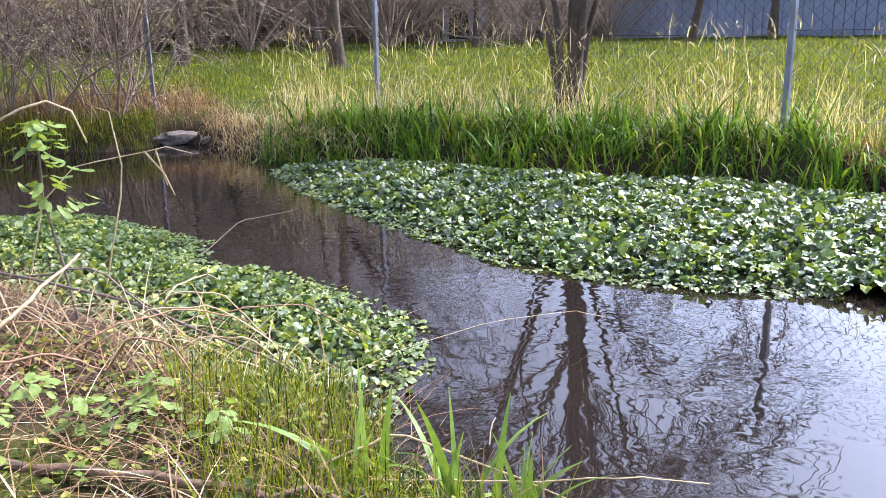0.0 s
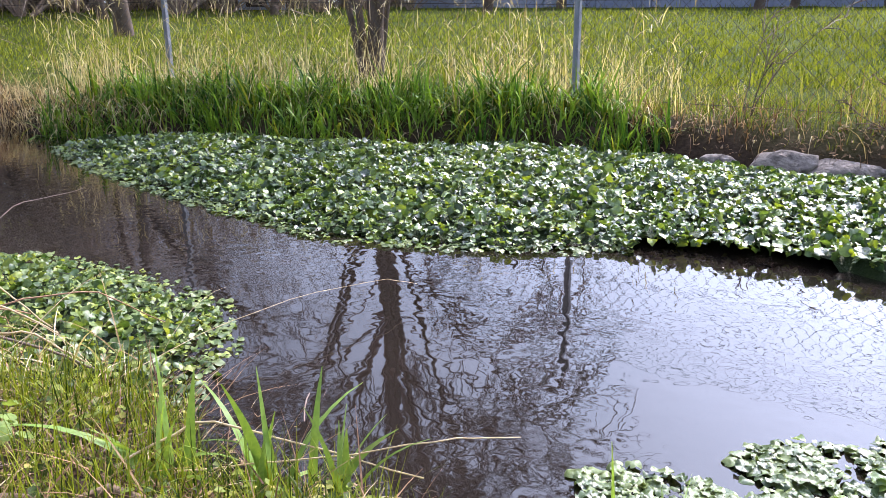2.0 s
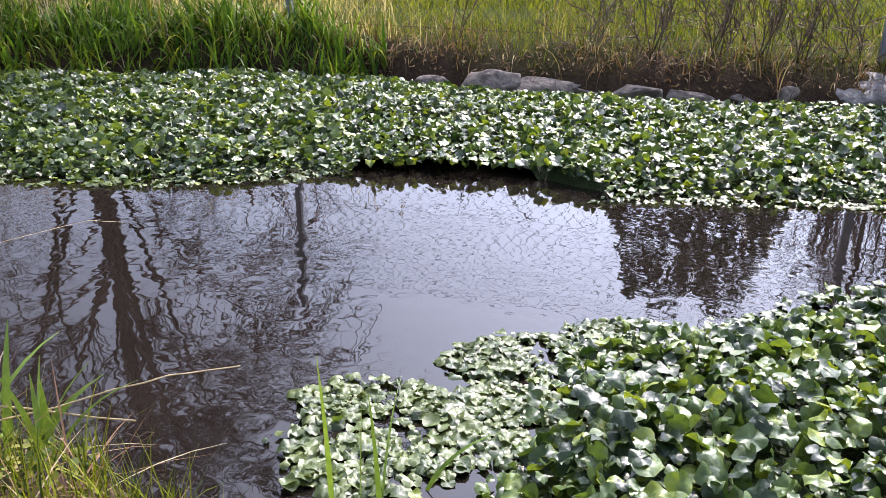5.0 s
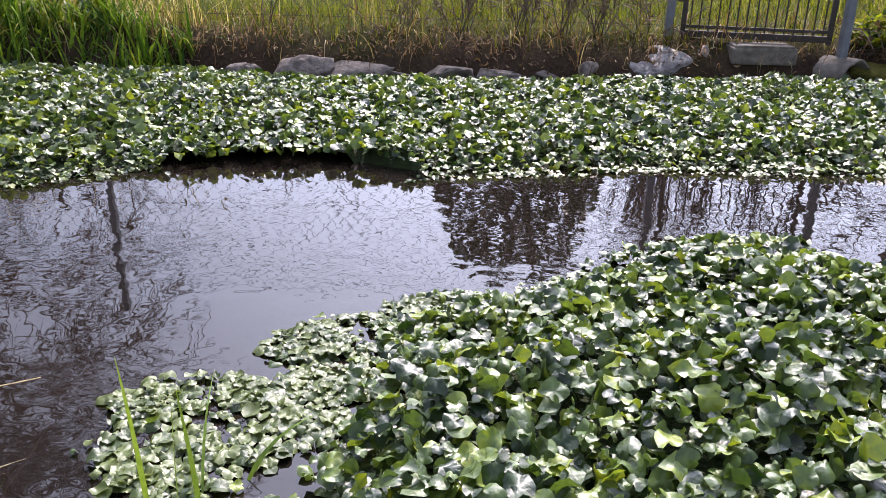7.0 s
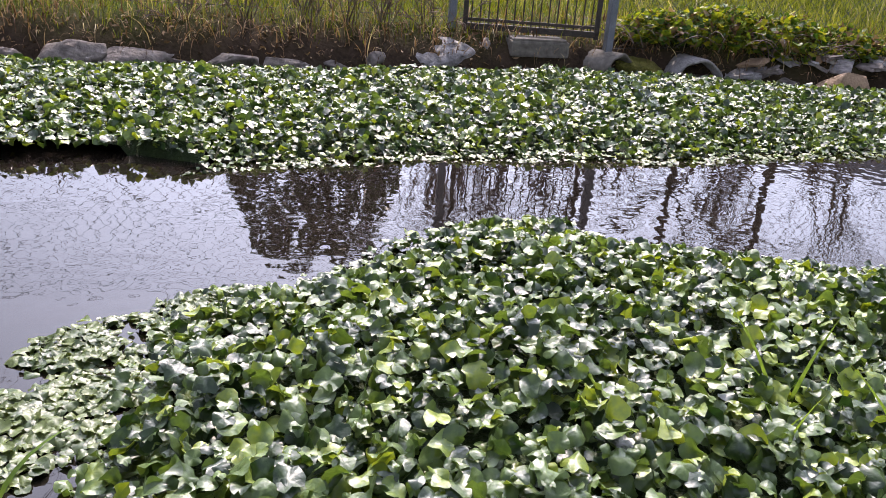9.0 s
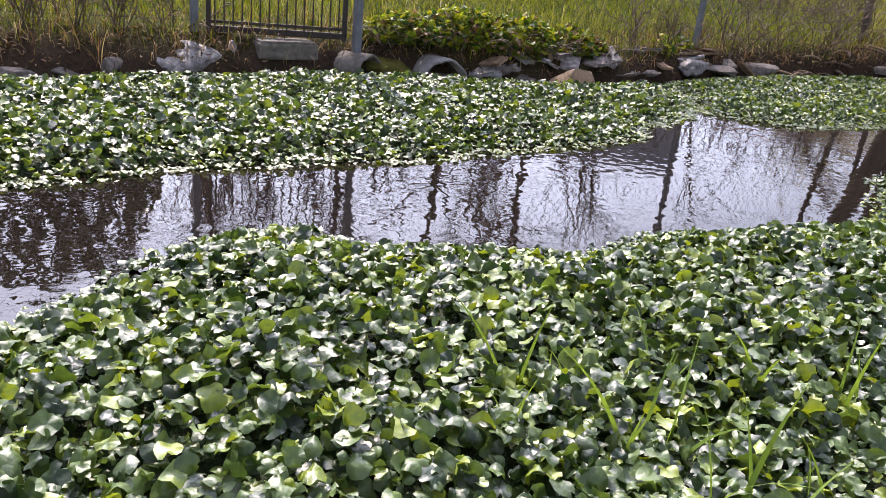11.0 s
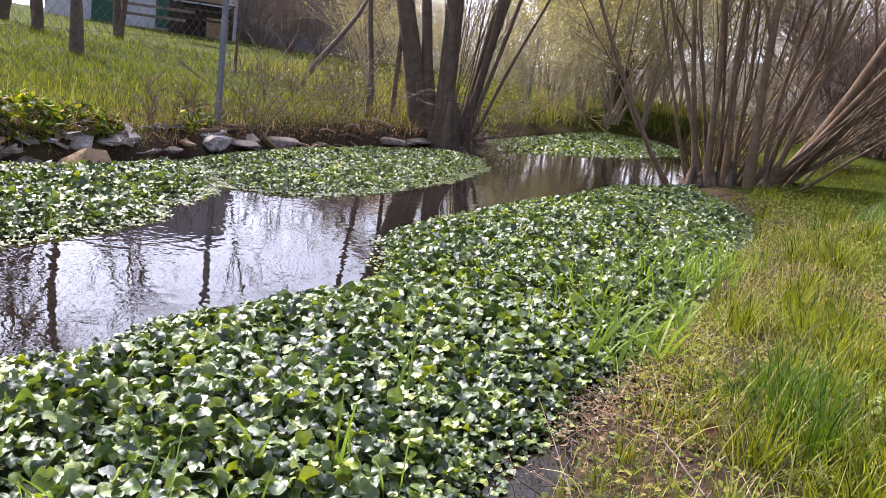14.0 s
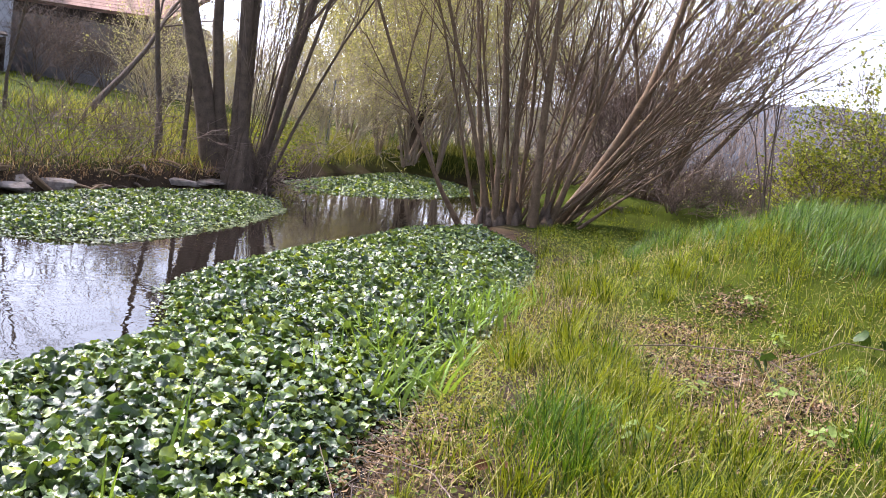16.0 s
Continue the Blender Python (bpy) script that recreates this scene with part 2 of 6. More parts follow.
def tube(points, radii, sides=6):
    """A round stem along points."""
    p = np.asarray(points, float)
    r = np.broadcast_to(np.asarray(radii, float), (len(p),))
    d = np.gradient(p, axis=0)
    d /= np.linalg.norm(d, axis=1)[:, None] + 1e-9
    ref = np.where(np.abs(d[:, 2:3]) < 0.9, [[0, 0, 1.0]], [[1.0, 0, 0]])
    if len(set(map(tuple, ref))) > 1:
        ref[:] = (0.31, 0.74, 0.6)
    a = np.cross(d, ref)
    a /= np.linalg.norm(a, axis=1)[:, None] + 1e-9
    b = np.cross(d, a)
    ang = np.linspace(0, 2 * np.pi, sides, endpoint=False)
    ring = p[:, None] + r[:, None, None] * (np.cos(ang)[None, :, None] * a[:, None] + np.sin(ang)[None, :, None] * b[:, None])
    i = np.arange(len(p) - 1)[:, None] * sides
    j = np.arange(sides)[None]
    k = (j + 1) % sides
    quads = np.stack([i + j, i + k, i + sides + k, i + sides + j], -1).reshape(-1, 4)
    return ring.reshape(-1, 3), quads


# ---- plan ----
FAR_SHORE = [(-9, 13.2), (-5, 12.0), (-1.3, 10.85), (-0.1, 10.55), (0.6, 10.95), (0.95, 10.85), (1.15, 10.05), (1.4, 9.15), (1.8, 8.6), (2.5, 8.05), (3.24, 6.9), (3.94, 6.1), (4.6, 5.4), (5.05, 4.45), (5.3, 3.6),
             (5.7, 2.6), (6.1, 1.75), (6.7, 0.7), (7.2, -0.5), (7.4, -2.0), (7.75, -2.75), (8.7, -3.8), (9.4, -5.0), (10.2, -7.3), (10.9, -9.2), (12.5, -10.5), (15, -14.5), (17, -18.5)]
NEAR_SHORE = [(15, -20), (12.2, -18), (9.8, -15), (8.6, -11.9), (7.75, -10.75), (7.35, -10.3), (6.4, -10.0), (5.2, -8.8), (4.2, -7.2), (3.5, -5.7), (3.1, -5.1), (2.65, -4.0), (2.35, -3.3), (2.05, -2.85),
              (1.65, -2.2), (1.35, -1.5), (1.1, -0.9), (0.85, -0.3), (0.75, 0.3), (0.72, 0.9), (0.8, 1.4), (0.8, 1.75), (0.5, 2.1), (0.6, 2.45), (0.52, 2.65), (0.2, 3.06), (0.04, 3.5),
              (-0.28, 4.2), (-0.7, 4.9), (-1.5, 5.8), (-3, 7), (-9, 9.5)]
SHORE = np.array(FAR_SHORE + NEAR_SHORE, float)


BARE = [(1.97, -2.9, 0.2), (2.1, -5.75, 0.35), (0.85, -4.1, 0.25), (1.55, -4.9, 0.4), (1.1, -4.3, 0.3), (1.4, -5.7, 0.35), (0.9, -4.9, 0.25), (2.0, -6.6, 0.3), (2.15, -5.0, 0.2), (1.2, -3.5, 0.2), (0.3, -5.6, 0.3), (-0.3, 3.2, 0.5)]


def bare(x, y):
    """How worn the bank is, 0 to 1."""
    return np.max([np.exp(-((x - a) ** 2 + (y - b) ** 2) / c ** 2) for a, b, c in BARE], axis=0)


def inside(poly, x, y):
    poly = np.asarray(poly, float)
    hit = np.zeros(np.shape(x), bool)
    for (x0, y0), (x1, y1) in zip(poly, np.roll(poly, -1, 0)):
        cross = (y0 > y) != (y1 > y)
        hit ^= cross & (x < (x1 - x0) * (y - y0) / (y1 - y0 + 1e-12) + x0)
    return hit


def off(poly, x, y):
    """Distance to the outline, positive inside, and the nearest edge's index."""
    poly = np.asarray(poly, float)
    best, which = np.full(np.shape(x), 1e9), np.zeros(np.shape(x), int)
    for k, (a, b) in enumerate(zip(poly, np.roll(poly, -1, 0))):
        d = b - a
        u = np.clip(((x - a[0]) * d[0] + (y - a[1]) * d[1]) / (d @ d), 0, 1)
        e = np.hypot(x - a[0] - u * d[0], y - a[1] - u * d[1])
        near = e < best
        best, which = np.where(near, e, best), np.where(near, k, which)
    return np.where(inside(poly, x, y), best, -best), which


def wobble(x, y, s=1.0):
    return (np.sin(x * 1.7 * s + 0.6) * np.sin(y * 1.3 * s + 1.1) + 0.5 * np.sin(x * 4.1 * s + y * 2.3 * s) + 0.3 * np.sin(y * 7.7 * s - x * 5.2 * s)) / 1.8


def land(x, y):
    """Height of the ground."""
    x, y = np.asarray(x, float), np.asarray(y, float)
    d, k = off(SHORE, x, y)
    d = -d + 0.05 * wobble(x, y, 2.0)
    far = k < len(FAR_SHORE) - 1
    bed = -0.35 * (1 - np.exp(np.minimum(d, 0) / 0.4)) - 0.02
    up = np.maximum(d, 0)
    z_far = 0.3 * (1 - np.exp(-up / 0.15)) + 1.5 * (1 - np.exp(-up / 25)) + 0.03 * wobble(x, y)
    step = lambda u: np.clip(u, 0, 1) ** 2 * (3 - 2 * np.clip(u, 0, 1))
    mound = 0.85 * step((-5.7 - y) / 3.2) * step((4.4 - x) / 2.4) * step(up / 1.2)
    mound = mound + 0.55 * step((-10.6 - y) / 3.4) * step((x - 3.6) / 1.6) * step(up / 1.3)
    z_near = mound + 0.2 * (1 - np.exp(-up / 0.3)) + 0.03 * wobble(x, y) * np.minimum(1, up)
    return np.where(d < 0, bed, np.where(far, z_far, z_near) * np.minimum(1, up / 0.03))


def ground_z(x, y):
    return float(land(np.array([x]), np.array([y]))[0])


def graded(lo, hi, step, far):
    """Grid lines: even between lo and hi, then ever wider out to far."""
    mid = np.arange(lo, hi + step / 2, step)
    out = step * np.cumsum(1.25 ** np.arange(1, 45))
    out = out[out < far]
    return np.concatenate([lo - out[::-1], mid, hi + out])


def ground():
    gx, gy = graded(-3, 12, 0.1, 900), graded(-13, 11, 0.1, 900)
    X, Y = np.meshgrid(gx, gy)
    Z = land(X, Y)
    n, m = len(gx), len(gy)
    i = (np.arange(m - 1)[:, None] * n + np.arange(n - 1)[None]).ravel()
    ob = single("ground", (np.stack([X, Y, Z], -1).reshape(-1, 3), np.stack([i, i + 1, i + n + 1, i + n], -1)), SOIL,
                "brown soil banks and green meadow round the pond", "ground", kind="structure")
    d, k = off(SHORE, X, Y)
    cover = np.clip((-d - 0.1) / 0.6 + 0.35 * wobble(X, Y, 1.3) - 1.3 * bare(X, Y) - 0.45 * (k >= len(FAR_SHORE) - 1) * (Y > -9), 0, 1)
    at = ob.data.attributes.new("cover", "FLOAT", "POINT")
    at.data.foreach_set("value", cover.ravel().astype(np.float32))


ground()


def water():
    x0, x1, y0, y1 = -10, 30, -36, 14
    X, Y = np.meshgrid(np.linspace(x0, x1, 41), np.linspace(y0, y1, 51))
    i = (np.arange(50)[:, None] * 41 + np.arange(40)[None]).ravel()
    single("water", (np.stack([X, Y, 0 * X], -1).reshape(-1, 3), np.stack([i, i + 1, i + 42, i + 41], -1)), WATER,
           "dark brown rippled pond water mirroring bare trees", "water", kind="structure")


water()


# ---- watercress mats ----
MAT_FAR = [(1.34, 8.2), (1.33, 7.07), (1.45, 6.05), (1.63, 5.15), (1.76, 4.42), (1.88, 4.02), (2.1, 3.7), (2.35, 3.36), (2.7, 3.13), (3.05, 2.86), (3.2, 2.72), (3.33, 2.5), (3.45, 2.3),
           (3.47, 2.0), (3.46, 1.76), (3.55, 1.55), (3.67, 1.33), (3.82, 1.1), (4.0, 0.86), (4.12, 0.6), (4.21, 0.32), (4.33, 0.05), (4.45, -0.3), (4.52, -0.55), (4.74, -0.87), (4.9, -1.14), (5.06, -1.46),
           (5.26, -1.8), (5.5, -2.15), (5.82, -2.24), (6.3, -2.76), (6.88, -3.1), (7.5, -3.2), (7.7, -2.75), (7.35, -2.0), (7.15, -0.5), (6.65, 0.7), (6.05, 1.75), (5.65, 2.6), (5.25, 3.6), (5.0, 4.45), (4.55, 5.4),
           (3.9, 6.05), (3.2, 6.85), (2.45, 7.9)]
MAT_WILLOW = [(6.7, -3.1), (6.45, -3.5), (6.38, -3.95), (6.68, -4.75), (7.25, -5.85), (7.75, -6.55), (8.35, -7.4), (9.5, -8.2), (10.1, -7.5), (9.4, -5.1), (8.6, -3.8), (7.75, -2.8), (7.5, -3.2)]
MAT_LEFT = [(-3, 7.8), (-1.8, 7.1), (-0.9, 6.83), (-0.33, 6.66), (0.19, 5.68), (0.34, 5.43), (0.28, 4.85), (0.53, 4.66), (0.78, 4.23), (0.92, 3.79), (1.0, 3.52), (1.02, 3.31), (0.89, 3.0),
            (0.74, 2.78), (0.62, 2.6), (0.5, 2.65), (0.2, 3.06), (0.0, 3.5), (-0.3, 4.2), (-0.75, 4.9), (-1.5, 5.75), (-3, 6.9)]
MAT_NEAR = [(0.95, 1.25), (1.04, 1.42), (1.2, 1.5), (1.33, 1.58), (1.47, 1.5), (1.58, 1.42), (1.75, 1.37), (1.9, 1.33), (2.0, 1.25), (2.12, 1.14), (2.22, 1.08), (2.31, 0.9), (2.48, 0.78), (2.68, 0.67),
            (2.98, 0.6), (3.16, 0.4), (3.23, 0.2), (3.2, 0.0), (3.12, -0.18), (3.17, -0.44), (3.16, -0.7), (3.12, -0.98), (3.22, -1.2), (3.44, -1.5), (3.55, -1.85), (3.65, -2.25), (3.76, -2.65), (3.88, -2.92),
            (4.2, -3.08), (4.7, -3.4), (5.08, -3.8), (5.5, -4.7), (6.1, -5.9), (6.5, -7.0), (7.0, -8.2), (7.2, -9.3), (7.2, -10.05), (6.45, -9.95), (5.15, -8.8), (4.15, -7.2), (3.45, -5.7), (3.05, -5.1), (2.6, -4.0),
            (2.3, -3.3), (2.12, -2.85), (1.85, -2.2), (1.5, -1.45), (1.15, -0.9), (0.9, -0.3), (0.8, 0.3), (0.78, 0.9)]
MAT_STREAM = [(10.74, -9.6), (10.6, -11.2), (10.8, -13.2), (11.8, -16), (13.5, -18.2), (15, -19.2), (16.6, -18.2), (14.4, -14.4), (12.1, -10.5)]

LEAF_ANG = np.radians([0, 38, 75, 115, 150, 210, 245, 285, 322])
LEAF_RAD = np.array([1.12, 1.02, 1.0, 1.0, 0.98, 0.98, 1.0, 1.0, 1.02])


def leaf_shape(ring):
    """A round, slightly cupped leaf with a notch at its stalk, 1 in radius; ring adds an inner row of corners."""
    ang, rad = np.append(LEAF_ANG, np.pi), np.append(LEAF_RAD, 0.68)
    if ring:
        ang = np.radians([0, 24, 48, 72, 96, 120, 143, 164, 180, 196, 217, 240, 264, 288, 312, 336])
        rad = np.where(np.abs(ang - np.pi) < 0.1, 0.66, 1.0 + 0.1 * np.cos(ang / 2) ** 8 + 0.02 * np.sin(5 * ang))
    n = len(ang)
    order = np.argsort(ang)
    ang, rad = ang[order], rad[order]
    out = np.stack([rad * np.cos(ang), rad * np.sin(ang), 0.16 * np.sin(2 * ang + 0.6) + 0.08], -1)
    i = np.arange(n)
    j = (i + 1) % n
    mid = np.array([[0.1, 0, -0.1]])
    if not ring:
        return np.concatenate([mid, out]), np.stack([0 * i, 1 + i, 1 + j], -1)
    inner = out * np.array([0.58, 0.58, 0.35]) + np.array([0.03, 0, -0.02])
    tri = np.concatenate([np.stack([0 * i, 1 + i, 1 + j], -1), np.stack([1 + i, 1 + n + i, 1 + n + j], -1), np.stack([1 + i, 1 + n + j, 1 + j], -1)])
    return np.concatenate([mid, inner, out]), tri


LEAF_V, LEAF_T = leaf_shape(False)
FINE_V, FINE_T = leaf_shape(True)


def turns(tilt, way, spin):
    """Rotation arrays: spin about z, then lean by tilt towards the heading way."""
    c, s = np.cos(spin), np.sin(spin)
    z, o = np.zeros_like(c), np.ones_like(c)
    a = np.stack([np.stack([c, -s, z], -1), np.stack([s, c, z], -1), np.stack([z, z, o], -1)], -2)
    k = np.stack([-np.sin(way), np.cos(way), z], -1)
    ct, st = np.cos(tilt)[:, None, None], np.sin(tilt)[:, None, None]
    K = np.zeros((len(c), 3, 3))
    K[:, 0, 1], K[:, 0, 2], K[:, 1, 0], K[:, 1, 2], K[:, 2, 0], K[:, 2, 1] = -k[:, 2], k[:, 1], k[:, 2], -k[:, 0], -k[:, 1], k[:, 0]
    b = np.eye(3)[None] + st * K + (1 - ct) * (K @ K)
    return b @ a


def scatter(template, tris, place, size, rot, flex=0.0, r=rng):
    n, m = len(place), len(template)
    v = np.broadcast_to(template, (n, m, 3)).copy()
    if flex:
        v[:, :, 2] += flex * r.normal(size=(n, 1)) * (v[:, :, 0] ** 2 + v[:, :, 1] ** 2) + 0.5 * flex * r.normal(size=(n, m))
    v = np.einsum("nij,nmj->nmi", rot, v * np.reshape(size, (-1, 1, 1))) + place[:, None]
    return v.reshape(-1, 3), (tris[None] + (np.arange(n) * m)[:, None, None]).reshape(-1, 3)


def crumple(template, tris, place, size, rot, r):
    """Like scatter, with every leaf folded along its rib, wavy at its rim and of its own outline."""
    n, m = len(place), len(template)
    v = np.broadcast_to(template, (n, m, 3)).copy()
    rad2 = v[:, :, 0] ** 2 + v[:, :, 1] ** 2
    ang = np.arctan2(v[:, :, 1], v[:, :, 0])
    draw = lambda lo, hi: r.uniform(lo, hi, (n, 1))
    v[:, :, 2] += draw(-0.6, 0.4) * np.abs(v[:, :, 1]) * (0.5 + 0.5 * rad2) + draw(-0.5, 0.15) * v[:, :, 0] ** 2 + draw(-0.4, 0.15) * rad2 + draw(0.05, 0.28) * rad2 * np.sin(3 * ang + draw(0, 6.28)) + draw(0, 0.2) * rad2 * np.sin(5 * ang + draw(0, 6.28))
    v[:, :, :2] *= (1 + draw(0, 0.12) * np.sin(4 * ang + draw(0, 6.28)))[:, :, None]
    v[:, :, 1] *= draw(0.82, 1.12)
    v = np.einsum("nij,nmj->nmi", rot, v * np.reshape(size, (-1, 1, 1))) + place[:, None]
    return v.reshape(-1, 3), (tris[None] + (np.arange(n) * m)[:, None, None]).reshape(-1, 3)


def mat_height(d, top):
    return top * (1 - np.exp(-np.maximum(d, 0) / 0.3))


def ledge(line, x, y):
    """1 along the line, falling to 0 within half a metre."""
    (x0, y0), (x1, y1) = line
    u = np.clip(((x - x0) * (x1 - x0) + (y - y0) * (y1 - y0)) / ((x1 - x0) ** 2 + (y1 - y0) ** 2), 0, 1)
    return np.exp(-((x - x0 - u * (x1 - x0)) ** 2 + (y - y0 - u * (y1 - y0)) ** 2) / 0.24 ** 2)


def cress_mat(name, poly, top, per_m2, size, label, r, single_box=None, edge=0.06, thin=None, fine=False, steep=None, leaf_mat=None, pale_mat=None):
    """A floating bed: round leaves over a stem sheet coloured dark like shade."""
    leaf_mat, pale_mat = leaf_mat or CRESS, pale_mat or PALE_CRESS
    poly = np.array(poly, float)
    lo, hi = poly.min(0), poly.max(0)
    ob = thing(name, (*poly.mean(0), 0), label, "water plant", kind="stuff")
    gx, gy = np.arange(lo[0], hi[0], 0.08), np.arange(lo[1], hi[1], 0.08)
    X, Y = np.meshgrid(gx, gy)
    d, _ = off(poly, X, Y)
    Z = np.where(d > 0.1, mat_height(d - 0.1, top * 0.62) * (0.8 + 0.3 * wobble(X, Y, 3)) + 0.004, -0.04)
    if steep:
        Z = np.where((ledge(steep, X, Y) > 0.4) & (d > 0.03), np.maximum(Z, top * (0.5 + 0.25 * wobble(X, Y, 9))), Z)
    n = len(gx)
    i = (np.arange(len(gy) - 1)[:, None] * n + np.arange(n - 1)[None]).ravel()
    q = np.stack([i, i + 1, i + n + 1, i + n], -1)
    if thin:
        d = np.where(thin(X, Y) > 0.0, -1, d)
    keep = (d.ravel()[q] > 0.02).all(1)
    piece("stems", (np.stack([X, Y, Z], -1).reshape(-1, 3), q[keep]), UNDER, ob, "stem sheet coloured dark for the shade under the leaves")
    count = int(np.prod(hi - lo) * per_m2)
    x, y = r.uniform(lo[0] - edge, hi[0] + edge, count), r.uniform(lo[1] - edge, hi[1] + edge, count)
    d, _ = off(poly, x, y)
    d = d + 0.05 * wobble(x, y, 5)
    if steep:
        # here the bed ends in a steep side, its dark colour standing for shadow
        rise = ledge(steep, x, y)
        d = np.where((rise > 0.4) & (d < 0.005 + 0.03 * wobble(x, y, 9)), -1, d + 0.25 * rise)
    ok = (d > -edge) & (r.uniform(size=count) < np.clip(0.6 + d / 0.2, 0.3, 1) * np.clip(0.8 + 0.5 * wobble(x, y, 11) + 0.35 * wobble(y, x, 19), 0.2, 1))
    x, y, d = x[ok], y[ok], d[ok]
    if thin:
        loose = np.clip(thin(x, y) / 0.22 + 0.3 * wobble(x, y, 4), 0, 1)
        ok = r.uniform(size=len(x)) > 0.95 * loose
        x, y, d = x[ok], y[ok], d[ok] * (1 - loose[ok]) + 0.01 * loose[ok]
    lump = 1 + 0.3 * wobble(x, y, 2.4) + 0.22 * wobble(y, x, 8)
    z = 0.008 + mat_height(d, top) * lump * r.uniform(0.55, 1.1, len(x))
    tilt = np.abs(r.normal(0, 0.78, len(x))) * np.clip(0.35 + d / 0.2, 0.3, 1)
    way = r.uniform(0, 6.28, len(x))
    rot = turns(tilt, way, r.uniform(0, 6.28, len(x)))
    big = size * r.uniform(0.5, 1.2, len(x)) ** 1.1 * np.clip(0.7 + d, 0.7, 1)
    place = np.stack([x, y, z], -1)
    one = np.zeros(len(x), bool)
    if single_box:
        x0, x1, y0, y1 = single_box
        one = (x > x0) & (x < x1) & (y > y0) & (y < y1) & (z > 0.07)
        one &= np.cumsum(one) <= 300
    close = (y > -2.6) & (x < 3.6) & fine & ~one
    if close.any():
        piece("leaves", crumple(FINE_V, FINE_T, place[close], big[close], rot[close], r), leaf_mat, ob, "glossy round green leaves")
    far = ~one & ~close
    piece("leaves", crumple(LEAF_V, LEAF_T, place[far], big[far], rot[far], r), leaf_mat, ob, "glossy round green leaves")
    if one.any():
        kinds = [mesh_of("leaf", crumple(FINE_V, FINE_T, np.zeros((1, 3)), [1.0], np.eye(3)[None], r)[0], [FINE_T], leaf_mat) for _ in range(12)]
        for j in np.where(one)[0]:
            lf = new("leaf", kinds[j % 12])
            lf.parent = ob
            lf.matrix_local = Matrix.Translation(Vector(place[j]) - ob.location) @ Matrix(rot[j].tolist()).to_4x4() @ Matrix.Scale(big[j], 4)
    if not thin and per_m2 > 500:
        # small leaves adrift along the edge
        n = int(np.prod(hi - lo) * 170)
        cx, cy = r.uniform(lo[0] - 0.15, hi[0] + 0.15, n), r.uniform(lo[1] - 0.15, hi[1] + 0.15, n)
        d = off(poly, cx, cy)[0]
        ok = (d > -0.045 + 0.04 * wobble(cx, cy, 5)) & (d < 0.09)
        if steep:
            ok &= ledge(steep, cx, cy) < 0.2
        cx, cy = cx[ok], cy[ok]
        k = np.repeat(np.arange(len(cx)), 6)
        a = r.uniform(0, 6.28, len(k))
        d = r.uniform(0.008, 0.036, len(k))
        at = np.stack([cx[k] + d * np.cos(a), cy[k] + d * np.sin(a), r.uniform(0.004, 0.018, len(k))], -1)
        piece("floating_leaves", crumple(LEAF_V * np.array([1, 1, 0.5]), LEAF_T, at, r.uniform(0.011, 0.022, len(k)), turns(np.abs(r.normal(0, 0.14, len(k))), a, a), r), pale_mat, ob, "pale small leaves adrift at the edge")
    if thin:
        # floating rosettes round the loose end of the bed
        cx, cy = r.uniform(lo[0] - edge, 3.3, 9000), r.uniform(0.3, hi[1] + edge, 9000)
        ok = (off(poly, cx, cy)[0] > -0.02) & (thin(cx, cy) > -0.05) & (cy > 0.3) & (r.uniform(size=9000) < 0.5 + 0.9 * wobble(cx, cy, 5) + 1.2 * (thin(cx, cy) < 0.12))
        cx, cy = cx[ok][:330], cy[ok][:330]
        k = np.repeat(np.arange(len(cx)), 8)
        a = r.uniform(0, 6.28, len(k))
        d = r.uniform(0.012, 0.05, len(k))
        at = np.stack([cx[k] + d * np.cos(a), cy[k] + d * np.sin(a), r.uniform(0.005, 0.022, len(k))], -1)
        piece("floating_leaves", crumple(FINE_V * np.array([1, 1, 0.5]), FINE_T, at, r.uniform(0.012, 0.024, len(k)), turns(np.abs(r.normal(0, 0.14, len(k))), a, a), r), pale_mat, ob, "pale silvery leaves afloat")
    return ob


PALE_CRESS = shade("pale_cress_leaf", (0.04, 0.07, 0.018), (0.125, 0.165, 0.05), rough=0.42, scale=4, fine=60, bump=0.3, spec=0.6, translucent=0.2, island=0.7)

YOUNG_CRESS = shade("young_cress_leaf", (0.035, 0.075, 0.014), (0.15, 0.205, 0.055), rough=0.45, scale=3, fine=70, bump=0.2, spec=0.6, translucent=0.3, island=0.7, spots=(0.3, 0.34, 0.05))

cress_mat("watercress_bed", MAT_FAR, 0.14, 1850, 0.0262, "broad bed of glossy green watercress along the far bank", np.random.default_rng(1), edge=0.035, steep=((3.15, 2.76), (3.46, 1.95)))
cress_mat("watercress_bed", MAT_WILLOW, 0.1, 1650, 0.022, "bed of green watercress below the willow", np.random.default_rng(2))
cress_mat("watercress_bed", MAT_LEFT, 0.09, 2250, 0.02, "pale green watercress bed beside the reedy bank", np.random.default_rng(3), leaf_mat=YOUNG_CRESS)
cress_mat("watercress_bed", MAT_NEAR, 0.16, 2200, 0.0275, "lush glossy green watercress bed along the grassy bank", np.random.default_rng(4), (1.0, 1.7, -0.5, 0.6), 0.06, lambda x, y: y - (0.72 + (x - 1.2) * 0.38), True)
cress_mat("watercress_bed", MAT_STREAM, 0.06, 350, 0.04, "thin green watercress bed far up the stream", np.random.default_rng(5))


